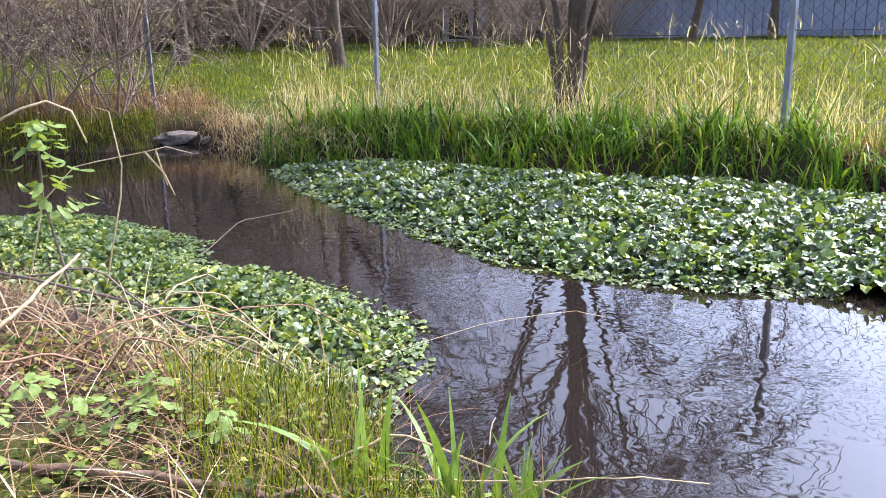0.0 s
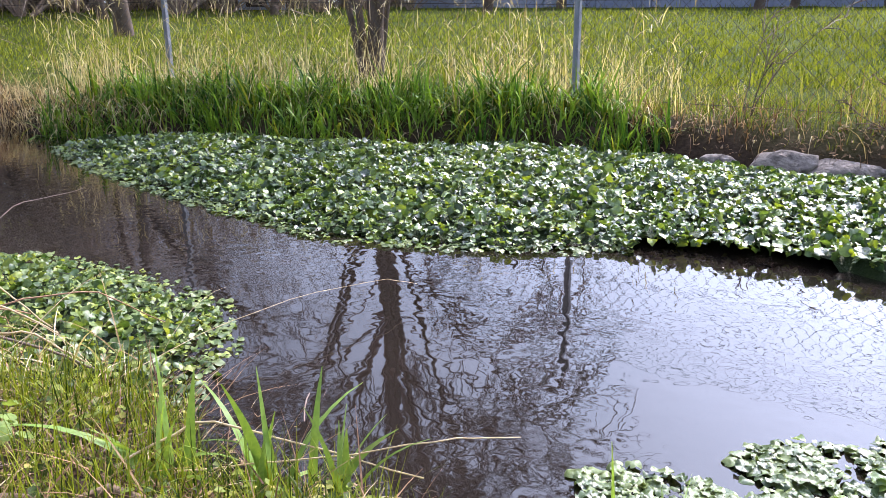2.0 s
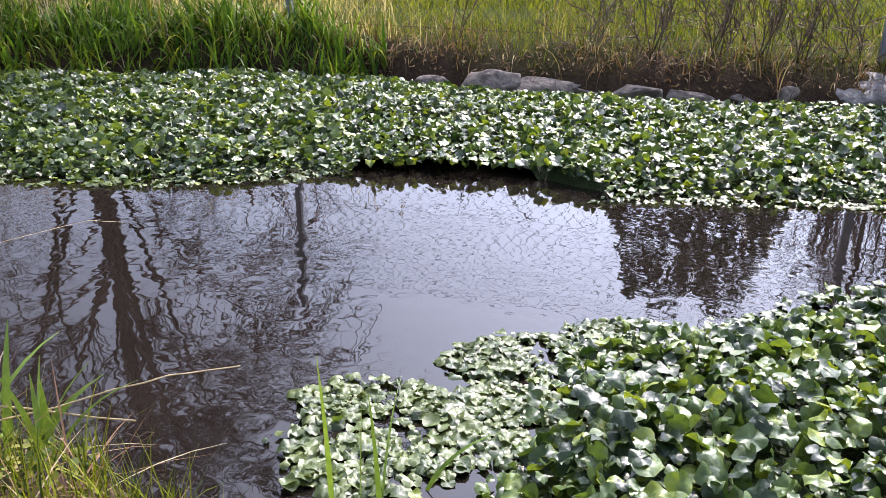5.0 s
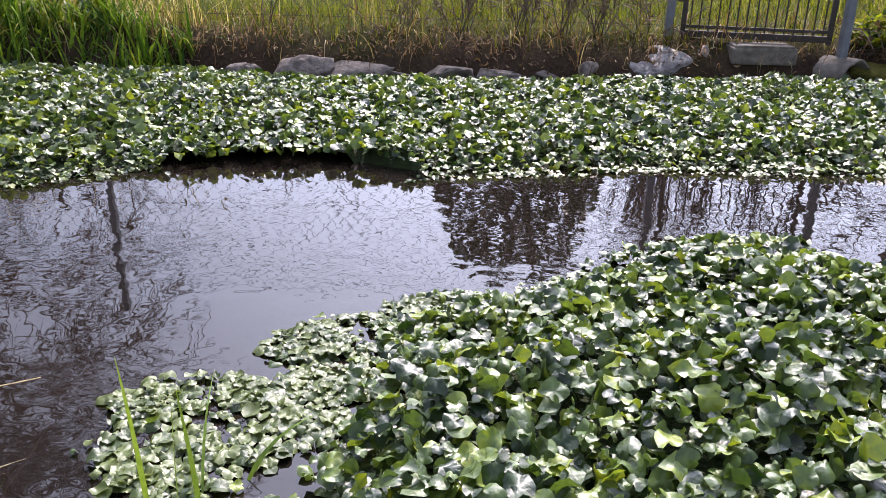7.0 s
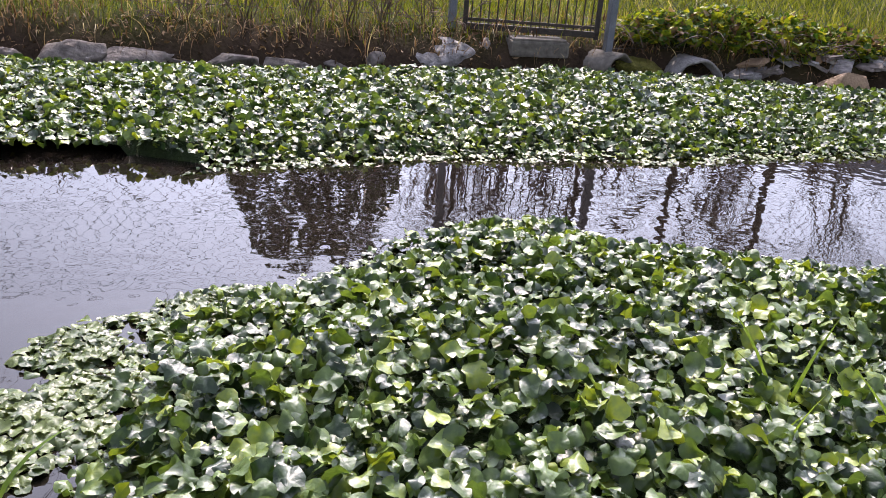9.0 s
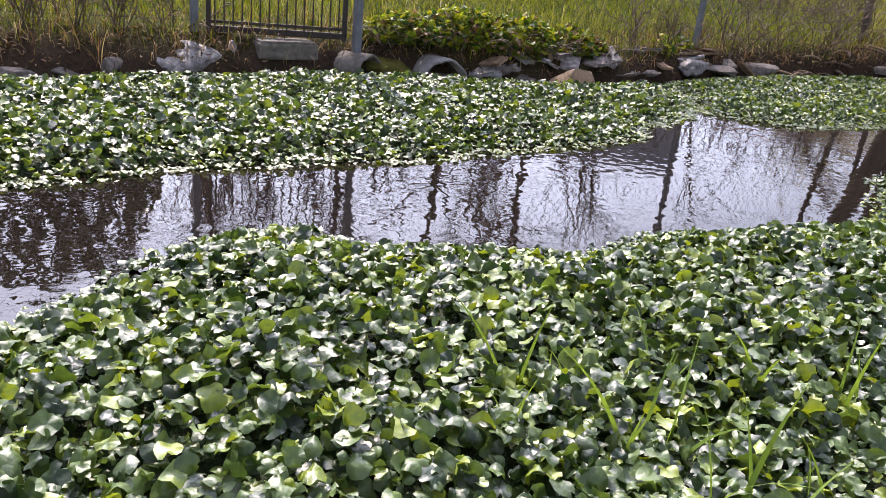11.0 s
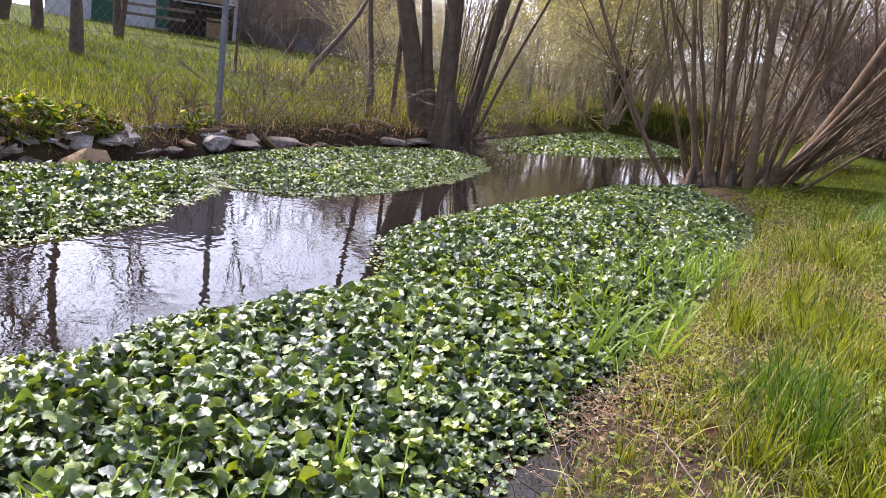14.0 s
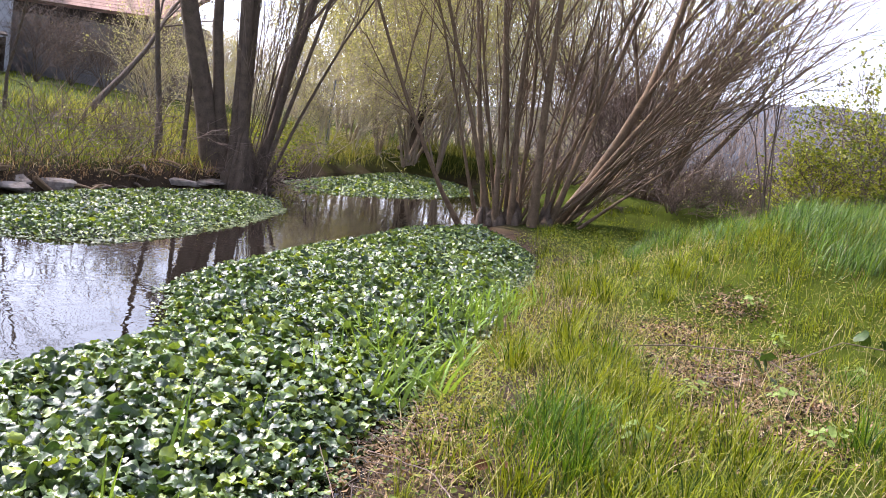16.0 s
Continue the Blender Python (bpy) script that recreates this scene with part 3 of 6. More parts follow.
# ---- grasses ----
def blades(x, y, z, height, width, lean, r, seg=3, curl=0.6, way=None, twist=0.5):
    """Tapered, bent grass blades standing at the places given."""
    n = len(x)
    height, width, lean = (np.broadcast_to(a, (n,)).astype(float) for a in (height, width, lean))
    way = r.uniform(0, 2 * np.pi, n) if way is None else way
    face = way + np.pi / 2 + r.normal(0, twist, n)
    u = np.linspace(0, 1, seg + 1)
    ang = lean[:, None] * (0.4 + curl * 2 * u[None])
    step = height[:, None] / seg
    out = np.concatenate([np.zeros((n, 1)), np.cumsum(np.sin(ang[:, :-1]) * step, 1)], 1)
    up = np.concatenate([np.zeros((n, 1)), np.cumsum(np.cos(ang[:, :-1]) * step, 1)], 1)
    mid = np.stack([x[:, None] + out * np.cos(way)[:, None], y[:, None] + out * np.sin(way)[:, None], z[:, None] + up], -1)
    w = width[:, None] * (1 - u[None] ** 2 * 0.92) * np.minimum(1, 0.55 + 2 * u[None]) / 2
    side = np.stack([np.cos(face), np.sin(face), np.zeros(n)], -1)[:, None] * w[:, :, None]
    v = np.stack([mid - side, mid + side], 2).reshape(n, -1, 3)
    k = np.arange(seg) * 2
    q = np.stack([k, k + 1, k + 3, k + 2], -1)
    return v.reshape(-1, 3), (q[None] + (np.arange(n) * (seg + 1) * 2)[:, None, None]).reshape(-1, 4)


def spread(r, n, x0, x1, y0, y1, dmin, dmax, side=None):
    """Random places on land whose distance from the water lies between dmin and dmax."""
    x, y = r.uniform(x0, x1, n), r.uniform(y0, y1, n)
    d, k = off(SHORE, x, y)
    ok = (-d > dmin) & (-d < dmax)
    if side is not None:
        ok &= (k < len(FAR_SHORE) - 1) == (side == "far")
    return x[ok], y[ok], -d[ok]


def grass(name, x, y, height, width, lean, material, label, r, seg=3, curl=0.6, way=None, sink=0.02):
    return single(name, blades(x, y, land(x, y) - sink, height, width, lean, r, seg, curl, way), material, label, "grass", kind="stuff")


WEED = shade("low_weed_leaf", (0.03, 0.05, 0.01), (0.16, 0.2, 0.035), rough=0.5, scale=4, translucent=0.3, island=0.7, bump=0, spots=(0.3, 0.24, 0.08))
WEED_V = np.array([(0, 0, 0), (0.35, 0.36, 0.06), (0.75, 0.3, 0.02), (1, 0, -0.12), (0.75, -0.3, 0.02), (0.35, -0.36, 0.06), (0.5, 0, -0.04)], float)
WEED_T = np.array([(6, 0, 5), (6, 5, 4), (6, 4, 3), (6, 3, 2), (6, 2, 1), (6, 1, 0)])
MOSS_LEAF = shade("yellow_moss_leaf", (0.03, 0.045, 0.006), (0.24, 0.25, 0.035), rough=0.55, scale=5, translucent=0.3, island=0.7, bump=0)
LITTER = shade("trodden_leaf", (0.018, 0.011, 0.008), (0.27, 0.175, 0.115), rough=0.7, scale=4, translucent=0.1, island=0.9, bump=0)
DULL = shade("brown_dead_grass", (0.065, 0.032, 0.018), (0.29, 0.175, 0.1), rough=0.7, scale=3, translucent=0.15, island=0.7, bump=0)


def all_grass():
    r = np.random.default_rng(11)
    # reeds on the far bank, up to the leaning post
    x, y, d = spread(r, 54000, 1.4, 5.2, 4.45, 9.2, -0.16, 0.8, "far")
    clumpy = 0.75 + 0.4 * wobble(x, y, 3.3) + 0.25 * wobble(y, x, 7.1)
    ok = clumpy + r.uniform(-0.3, 0.3, len(x)) > 0.55
    x, y, d, clumpy = x[ok], y[ok], d[ok], clumpy[ok]
    x, y, d, clumpy = x[::3], y[::3], d[::3], clumpy[::3]
    grass("reed_grass", x, y, r.uniform(0.2, 0.58, len(x)) * np.clip(clumpy * 1.15 - 0.1, 0.35, 1.2) * (1 - 0.3 * (d > 0.5)), r.uniform(0.013, 0.032, len(x)), np.abs(r.normal(0.7, 0.4, len(x))), REED, "dense dark green reed grass along the far bank", r, 5, 0.9)
    x, y, d = spread(r, 2600, 1.4, 5.2, 4.45, 9.2, -0.16, 0.7, "far")
    ok = wobble(y, x, 4.1) + r.uniform(-0.8, 0.8, len(x)) > 0.1
    x, y = x[ok], y[ok]
    grass("reed_grass", x, y, r.uniform(0.3, 0.58, len(x)), r.uniform(0.014, 0.03, len(x)), np.abs(r.normal(0.8, 0.4, len(x))), MEADOW, "broad arching yellow-green reed blades", r, 6, 1.0)
    x, y, d = spread(r, 13000, 0.9, 5.9, 4.3, 10.4, 0.3, 1.6, "far")
    ok = wobble(x, y, 2.7) + 0.7 * wobble(y, x, 6.3) + r.uniform(-0.5, 0.5, len(x)) > 0.12
    x, y, d = x[ok], y[ok], d[ok]
    grass("dry_grass", x, y, r.uniform(0.25, 0.8, len(x)), r.uniform(0.003, 0.008, len(x)), np.abs(r.normal(0.8, 0.6, len(x))), PLUME, "pale dry grass stalks along the fence", r, 4, 0.45)
    x, y, d = spread(r, 14000, 0.5, 5.7, 4.6, 10.6, 0.3, 1.3, "far")
    ok = wobble(x, y, 1.9) + 0.6 * wobble(y, x, 5) + r.uniform(-0.5, 0.5, len(x)) > 0.1
    x, y = x[ok], y[ok]
    v, f = blades(x, y, land(x, y) + 0.15 + 0.8 * r.uniform(0, 1, len(x)) ** 1.2, r.uniform(0.08, 0.28, len(x)), r.uniform(0.003, 0.013, len(x)), np.clip(r.normal(1.5, 0.9, len(x)), 0.1, 2.8), r, 4, 0.35)
    single("dry_grass", (v, f), PLUME, "curled bleached dry blades caught in the fence", "grass", kind="stuff")
    x, y, d = spread(r, 1500, 1.4, 5.2, 4.4, 9.2, -0.05, 0.5, "far")
    grass("dry_grass", x, y, r.uniform(0.25, 0.6, len(x)), r.uniform(0.004, 0.01, len(x)), np.abs(r.normal(0.9, 0.4, len(x))), STRAW, "withered blades hanging among the reeds", r, 6, 1.1)
    x, y, d = spread(r, 1100, 1.0, 2.1, 8.3, 10.9, 0.0, 0.5, "far")
    grass("dry_grass", x, y, r.uniform(0.25, 0.5, len(x)), r.uniform(0.004, 0.01, len(x)), np.abs(r.normal(1.0, 0.4, len(x))), STRAW, "dead drooping grass at the water's edge", r, 6, 1.0)
    x, y, d = spread(r, 15000, -5.5, 1.3, 9.4, 13.5, 0.05, 2.6, "far")
    ok = wobble(x, y, 1.6) + r.uniform(-0.7, 0.7, len(x)) > -0.5
    x, y = x[ok], y[ok]
    grass("dry_grass", x, y, r.uniform(0.12, 0.5, len(x)), r.uniform(0.004, 0.011, len(x)), np.abs(r.normal(0.9, 0.5, len(x))), DULL, "brown dead undergrowth below the thicket", r, 4, 0.9)
    x, y, d = spread(r, 1300, 0.9, 2.4, 7.9, 10.9, -0.02, 0.25, "far")
    grass("dry_grass", x, y, r.uniform(0.25, 0.6, len(x)), r.uniform(0.004, 0.009, len(x)), np.abs(r.normal(1.3, 0.4, len(x))), STRAW, "withered straw drooping into the water", r, 6, 1.0, r.normal(-2.4, 0.5, len(x)))
    x, y, d = spread(r, 4200, -1.5, 0.45, 10.2, 11.6, -0.05, 0.4, "far")
    grass("reed_grass", x, y, r.uniform(0.1, 0.3, len(x)), r.uniform(0.005, 0.012, len(x)), np.abs(r.normal(0.4, 0.3, len(x))), GRASS, "fresh green grass below the thicket", r, 4, 0.9)
    # low growth on the bank right of the post
    x, y, d = spread(r, 36000, 4.8, 12.5, -9.5, 5.0, 0.15, 1.6, "far")
    grass("bank_grass", x, y, r.uniform(0.06, 0.26, len(x)) * np.clip(0.75 + 0.6 * wobble(x, y, 2.6), 0.3, 1.4), r.uniform(0.003, 0.008, len(x)), np.abs(r.normal(0.5, 0.35, len(x))), GRASS, "short fresh grass on the stony bank", r, 3)
    x, y, d = spread(r, 30000, 4.8, 12.5, -9.5, 5.0, 0.12, 1.0, "far")
    grass("dry_grass", x, y, r.uniform(0.1, 0.38, len(x)) * np.clip(0.7 + 0.6 * wobble(x, y, 3), 0.25, 1.3), r.uniform(0.004, 0.011, len(x)), np.abs(r.normal(0.95, 0.5, len(x))), DULL, "tangled dry grass over the stony bank", r, 4, 1.0)
    x, y, d = spread(r, 4500, 4.8, 12.5, -9.5, 5.0, 0.08, 0.6, "far")
    grass("dry_grass", x, y, r.uniform(0.1, 0.35, len(x)) * np.clip(0.8 + 0.7 * wobble(x, y, 2.4), 0.25, 1.5), r.uniform(0.004, 0.01, len(x)), np.abs(r.normal(1.0, 0.5, len(x))), STRAW, "straw-coloured dead grass hanging over the bank", r, 4, 1.0)
    x, y, d = spread(r, 15000, 4.8, 12.5, -9.5, 5.2, 0.05, 0.4, "far")
    grass("dry_grass", x, y, r.uniform(0.1, 0.34, len(x)), r.uniform(0.003, 0.009, len(x)), np.clip(r.normal(1.5, 0.5, len(x)), 0.3, 2.4), DULL, "brown dead grass hanging down the bank", r, 5, 0.7, r.normal(3.3, 0.7, len(x)))
    x, y, d = spread(r, 5000, 4.8, 12.5, -9.5, 5.2, 0.08, 0.4, "far")
    grass("dry_grass", x, y, r.uniform(0.12, 0.34, len(x)), r.uniform(0.003, 0.008, len(x)), np.clip(r.normal(1.4, 0.5, len(x)), 0.3, 2.4), STRAW, "pale straw hanging down the bank", r, 5, 0.7, r.normal(3.3, 0.7, len(x)))
    x, y, d = spread(r, 16000, 4.9, 12.5, -8.5, 5.2, 0.3, 1.5, "far")
    ok = wobble(x, y, 2.1) + 0.5 * wobble(y, x, 4.7) + r.uniform(-0.5, 0.5, len(x)) > -0.1
    x, y = x[ok], y[ok]
    grass("bank_grass", x, y, r.uniform(0.15, 0.5, len(x)), r.uniform(0.004, 0.009, len(x)), np.abs(r.normal(0.45, 0.3, len(x))), RANK, "tall olive and yellow-green growth along the fence", r, 4, 0.9)
    # meadow beyond the fence
    x, y, d = spread(r, 110000, -3, 15, -9, 17, 0.9, 9, "far")
    x, y, d = (np.concatenate(c) for c in zip((x, y, d), spread(r, 45000, 4.6, 12.5, -9, 5.5, 0.3, 3.0, "far")))
    grass("meadow_grass", x, y, r.uniform(0.05, 0.18, len(x)) * np.clip(0.75 + 0.55 * wobble(x, y, 1.7) + 0.35 * wobble(y, x, 5.3), 0.3, 1.5), r.uniform(0.004, 0.011, len(x)), np.abs(r.normal(0.5, 0.35, len(x))), MEADOW, "bright green spring meadow grass", r, 2)
    az, dist = np.radians(r.uniform(-18, 128, 80000)), 8 + 16 * r.uniform(0, 1, 80000) ** 1.2
    x, y = dist * np.sin(az), dist * np.cos(az)
    ok = off(SHORE, x, y)[0] < -2
    x, y = x[ok], y[ok]
    grass("meadow_grass", x, y, r.uniform(0.06, 0.18, len(x)) * np.clip(0.8 + 0.5 * wobble(x, y, 1.1), 0.3, 1.4), r.uniform(0.012, 0.028, len(x)), np.abs(r.normal(0.6, 0.35, len(x))), MEADOW, "thick green meadow grass behind the fence", r, 2)
    x, y, d = spread(r, 30000, -12, 40, -25, 45, 8, 34, "far")
    grass("meadow_grass", x, y, r.uniform(0.08, 0.2, len(x)), r.uniform(0.015, 0.035, len(x)), np.abs(r.normal(0.35, 0.3, len(x))), MEADOW, "bright green spring meadow grass further off", r, 2)
    x, y, d = spread(r, 1500, 4, 13, -8, 8, 0.2, 2.5, "far")
    grass("dry_grass", x, y, r.uniform(0.15, 0.5, len(x)) * np.clip(0.8 + 0.5 * wobble(x, y, 2.1), 0.4, 1.3), r.uniform(0.003, 0.008, len(x)), np.abs(r.normal(0.7, 0.4, len(x))), STRAW, "dry stalks standing in the meadow", r, 4, 0.9)
    # grassy bank the camera stands on
    x, y, d = spread(r, 160000, -3.5, 6.5, -13, -1.2, 0.02, 6, "near")
    tuft = 0.8 * wobble(x, y, 1.9) + 0.7 * wobble(y, x, 4.3)
    ok = tuft + 0.6 * r.uniform(-1, 1, len(x)) - 2.0 * bare(x, y) - 0.3 * (d < 0.15) > 0.05
    x, y, tuft, d = x[ok], y[ok], tuft[ok], d[ok]
    tall = 0.4 + 1.9 * np.clip(tuft, 0, 1) + 0.9 * np.clip((-6.3 - y) / 1.5, 0, 1) * np.clip((4.0 - x) / 1.5, 0, 1) - 0.25 * np.clip((x - 3.6) / 1.0, 0, 1)
    grass("lawn_grass", x, y, r.uniform(0.04, 0.15, len(x)) * tall, r.uniform(0.003, 0.009, len(x)), np.abs(r.normal(0.55, 0.4, len(x))), GRASS, "lush green grass tufts on the near bank", r, 2, 0.9)
    x, y, d = spread(r, 18000, -3.5, 4.5, -9, -1.2, 0.0, 4, "near")
    grass("dry_grass", x, y, r.uniform(0.06, 0.22, len(x)), r.uniform(0.0015, 0.004, len(x)), np.abs(r.normal(2.3, 0.6, len(x))), STRAW, "dry stalks lying in the grass", r, 4, 0.1)
    x, y, d = spread(r, 6000, -3.5, 4.5, -9, -1.2, 0.0, 4, "near")
    grass("dry_grass", x, y, r.uniform(0.08, 0.28, len(x)), r.uniform(0.0015, 0.0035, len(x)), np.abs(r.normal(0.7, 0.4, len(x))), STRAW, "dry stalks standing among green grass", r, 4, 0.9)
    # grass round and behind the standpoint
    x, y, d = spread(r, 32000, -5, 1.2, -1.4, 4.5, 0.05, 6, "near")
    ok = ((x < -1.2) | (y < 1.4)) & (wobble(x, y, 1.9) + 0.6 * wobble(y, x, 4.3) + r.uniform(-0.6, 0.6, len(x)) > -0.4)
    x, y = x[ok], y[ok]
    grass("lawn_grass", x, y, r.uniform(0.04, 0.13, len(x)), r.uniform(0.003, 0.007, len(x)), np.abs(r.normal(0.5, 0.35, len(x))), GRASS, "trodden green grass on the near bank", r, 2, 0.9)
    own = np.random.default_rng(12)
    x, y, d = spread(own, 32000, -5, 1.0, -1.6, 4.5, 0.1, 6, "near")
    ok = ((x < -1.8) | (y < 1.2)) & (wobble(y, x, 2.3) + 0.7 * wobble(x, y, 6.1) + own.uniform(-0.6, 0.6, len(x)) > 0.0)
    x, y = x[ok], y[ok]
    n = len(x)
    rot = turns(np.abs(own.normal(0, 0.5, n)), own.uniform(0, 6.28, n), own.uniform(0, 6.28, n))
    single("low_weeds", scatter(WEED_V, WEED_T, np.stack([x, y, land(x, y) + own.uniform(0.005, 0.05, n)], -1), own.uniform(0.01, 0.032, n), rot, 0.15, own), WEED, "low yellow-green weeds in trodden grass", "weed", kind="stuff")
    grass("dry_grass", x[::5], y[::5], own.uniform(0.06, 0.22, len(x[::5])), own.uniform(0.0015, 0.004, len(x[::5])), np.abs(own.normal(2.3, 0.6, len(x[::5]))), STRAW, "dry stalks lying in trodden grass", own, 4, 0.1)
    # short tufts on the muddy strip beside the cress
    cx, cy = r.uniform(1.0, 2.0, 40), r.uniform(-3.0, -1.3, 40)
    keep = (off(SHORE, cx, cy)[0] < -0.03)
    cx, cy = cx[keep], cy[keep]
    k = np.repeat(np.arange(len(cx)), 36)
    a, rad = r.uniform(0, 6.28, len(k)), np.abs(r.normal(0, 0.04, len(k)))
    x, y = cx[k] + rad * np.cos(a), cy[k] + rad * np.sin(a)
    grass("grass_tufts", x, y, r.uniform(0.05, 0.2, len(k)), r.uniform(0.002, 0.0045, len(k)), 0.2 + 5 * rad + np.abs(r.normal(0, 0.2, len(k))), GRASS, "short sparse grass tufts on mud", r, 3, 0.9, a)
    # low leafy weeds and moss between the tufts
    x, y, d = spread(r, 90000, -3, 6.4, -11.5, -1.2, 0.0, 4.5, "near")
    ok = wobble(y, x, 2.3) + 0.7 * wobble(x, y, 6.1) + r.uniform(-0.5, 0.5, len(x)) + 0.7 * (d < 0.45) * (y > -5) + 0.8 * (x > 3.4) > 0.1
    x, y = x[ok], y[ok]
    n = len(x)
    rot = turns(np.abs(r.normal(0, 0.5, n)), r.uniform(0, 6.28, n), r.uniform(0, 6.28, n))
    place = np.stack([x, y, land(x, y) + r.uniform(0.005, 0.05, n)], -1)
    single("low_weeds", scatter(WEED_V, WEED_T, place, r.uniform(0.01, 0.032, n), rot, 0.15, r), WEED, "low yellow-green leafy weeds in the grass", "weed", kind="stuff")
    x, y, d = spread(r, 35000, -40, 20, -60, -7, 4, 50, "near")
    grass("meadow_grass", x, y, r.uniform(0.1, 0.3, len(x)), r.uniform(0.015, 0.03, len(x)), np.abs(r.normal(0.4, 0.3, len(x))), MEADOW, "green grass along the path", r, 2)
    # long dark grass over the mound
    x, y, d = spread(r, 60000, 0.2, 5.2, -12.5, -7.2, 0.9, 6, "near")
    ok = wobble(x, y, 1.5) + 0.5 * wobble(y, x, 3.7) + r.uniform(-0.5, 0.5, len(x)) - 1.6 * np.clip((x - 3.4) / 1.6, 0, 1) - 1.2 * np.clip((y + 8.2) / 1.0, 0, 1) > -0.25
    x, y = x[ok], y[ok]
    grass("mound_grass", x, y, r.uniform(0.12, 0.36, len(x)) * np.clip(0.9 + 0.5 * wobble(x, y, 2.2), 0.4, 1.4), r.uniform(0.004, 0.009, len(x)), np.abs(r.normal(0.55, 0.3, len(x))), LUSH, "long lush dark green grass on the mound", r, 3, 0.9, r.normal(-1.9, 0.7, len(x)))
    # tall tufts, some dark
    for material, n, own, label in ((GRASS, 60, [(1.6, -3.9), (1.72, -3.6), (2.3, -4.7), (1.1, -3.3), (2.2, -4.0), (2.35, -4.25), (0.75, -3.3), (0.9, -3.6), (1.3, -3.5), (1.15, -3.7), (1.0, -3.0), (1.0, -3.9), (1.5, -4.1), (1.85, -4.4), (2.0, -4.6), (0.95, -2.7), (0.8, -2.9), (1.75, -4.0), (2.0, -4.2), (1.25, -2.65), (2.45, -4.9), (2.6, -5.3), (0.7, -3.7), (0.6, -3.1)], "tall loose green grass tufts on the near bank"),
                                    (LUSH, 26, [(1.53, -3.2), (1.4, -3.0), (1.3, -3.1), (1.2, -2.9), (1.45, -3.4), (1.62, -3.3)], "tall dark green grass tufts on the near bank")):
        cx, cy, cd = spread(r, 900, -1.5, 4.5, -10, -1.6, 0.3, 4, "near")
        keep = bare(cx, cy) < 0.2
        cx, cy = np.append(cx[keep][:n], [p[0] for p in own]), np.append(cy[keep][:n], [p[1] for p in own])
        k = np.repeat(np.arange(len(cx)), 150)
        a, rad = r.uniform(0, 6.28, len(k)), np.abs(r.normal(0, 0.12, len(k))) * r.uniform(0.6, 1.4, len(cx))[k]
        x, y = cx[k] + rad * np.cos(a), cy[k] + rad * np.sin(a)
        tall = np.append(r.uniform(0.4, 1.1, len(cx) - len(own)), np.full(len(own), 1.0))[k]
        grass("grass_tufts", x, y, r.uniform(0.07, 0.3, len(k)) * tall * np.clip(1.25 - 2.5 * rad, 0.4, 1), r.uniform(0.003, 0.009, len(k)), 0.12 + 1.6 * rad + np.abs(r.normal(0, 0.35, len(k))), material, label, r, 4, 0.9, a + r.normal(0, 1.0, len(k)))
    # a few long bent blades and bleached ones over the tufts
    x, y, d = spread(r, 1500, 0.4, 3.2, -6, -1.8, 0.15, 3, "near")
    keep = bare(x, y) < 0.5
    x, y = x[keep], y[keep]
    grass("grass_tufts", x, y, r.uniform(0.15, 0.34, len(x)), r.uniform(0.004, 0.008, len(x)), np.abs(r.normal(0.7, 0.4, len(x))), RANK, "long pale bent blades among the tufts", r, 5, 1.0)
    # yellow moss and tiny weeds beside the mud and before the sallow
    spots = [(2.35, -3.75, 0.3), (2.1, -3.45, 0.25), (1.95, -3.2, 0.15), (2.5, -4.2, 0.3), (2.6, -5.4, 0.4), (2.1, -5.3, 0.3), (1.7, -4.3, 0.2), (2.0, -6.3, 0.4), (4.3, -8.4, 0.6), (4.8, -9.3, 0.6), (5.4, -10.2, 0.6), (3.6, -7.4, 0.5), (6.0, -11.2, 0.5), (5.6, -12.0, 0.7)]
    k = r.integers(0, len(spots), 34000)
    c = np.array(spots)[k]
    x, y = c[:, 0] + r.normal(0, 1, len(k)) * c[:, 2], c[:, 1] + r.normal(0, 1, len(k)) * c[:, 2]
    ok = (off(SHORE, x, y)[0] < -0.03) & (wobble(x, y, 5.3) + 0.6 * wobble(y, x, 11.0) + r.uniform(-0.5, 0.5, len(x)) > -0.1)
    x, y = x[ok], y[ok]
    n = len(x)
    rot = turns(np.abs(r.normal(0, 0.6, n)), r.uniform(0, 6.28, n), r.uniform(0, 6.28, n))
    single("low_weeds", scatter(WEED_V, WEED_T, np.stack([x, y, land(x, y) + r.uniform(0.005, 0.05, n)], -1), r.uniform(0.006, 0.018, n), rot, 0.15, r), MOSS_LEAF, "bright yellow-green moss and tiny weeds", "weed", kind="stuff")
    # dead leaves and straw trodden into the worn ground
    b = np.array(BARE)[r.integers(0, len(BARE) - 1, 11000)]
    x, y = b[:, 0] + r.normal(0, 0.55, len(b)) * b[:, 2], b[:, 1] + r.normal(0, 0.55, len(b)) * b[:, 2]
    ok = off(SHORE, x, y)[0] < -0.02
    x, y = x[ok], y[ok]
    n = len(x)
    rot = turns(np.abs(r.normal(0, 0.6, n)), r.uniform(0, 6.28, n), r.uniform(0, 6.28, n))
    single("leaf_litter", scatter(WEED_V, WEED_T, np.stack([x, y, land(x, y) + r.uniform(0.003, 0.025, n)], -1), r.uniform(0.006, 0.028, n), rot, 0.3, r), LITTER, "pale and brown dead leaves on the worn ground", "litter", kind="stuff")
    # yellow-green growth along the stream
    x, y, d = spread(r, 42000, 8, 26, -32, -7.5, 0.1, 6)
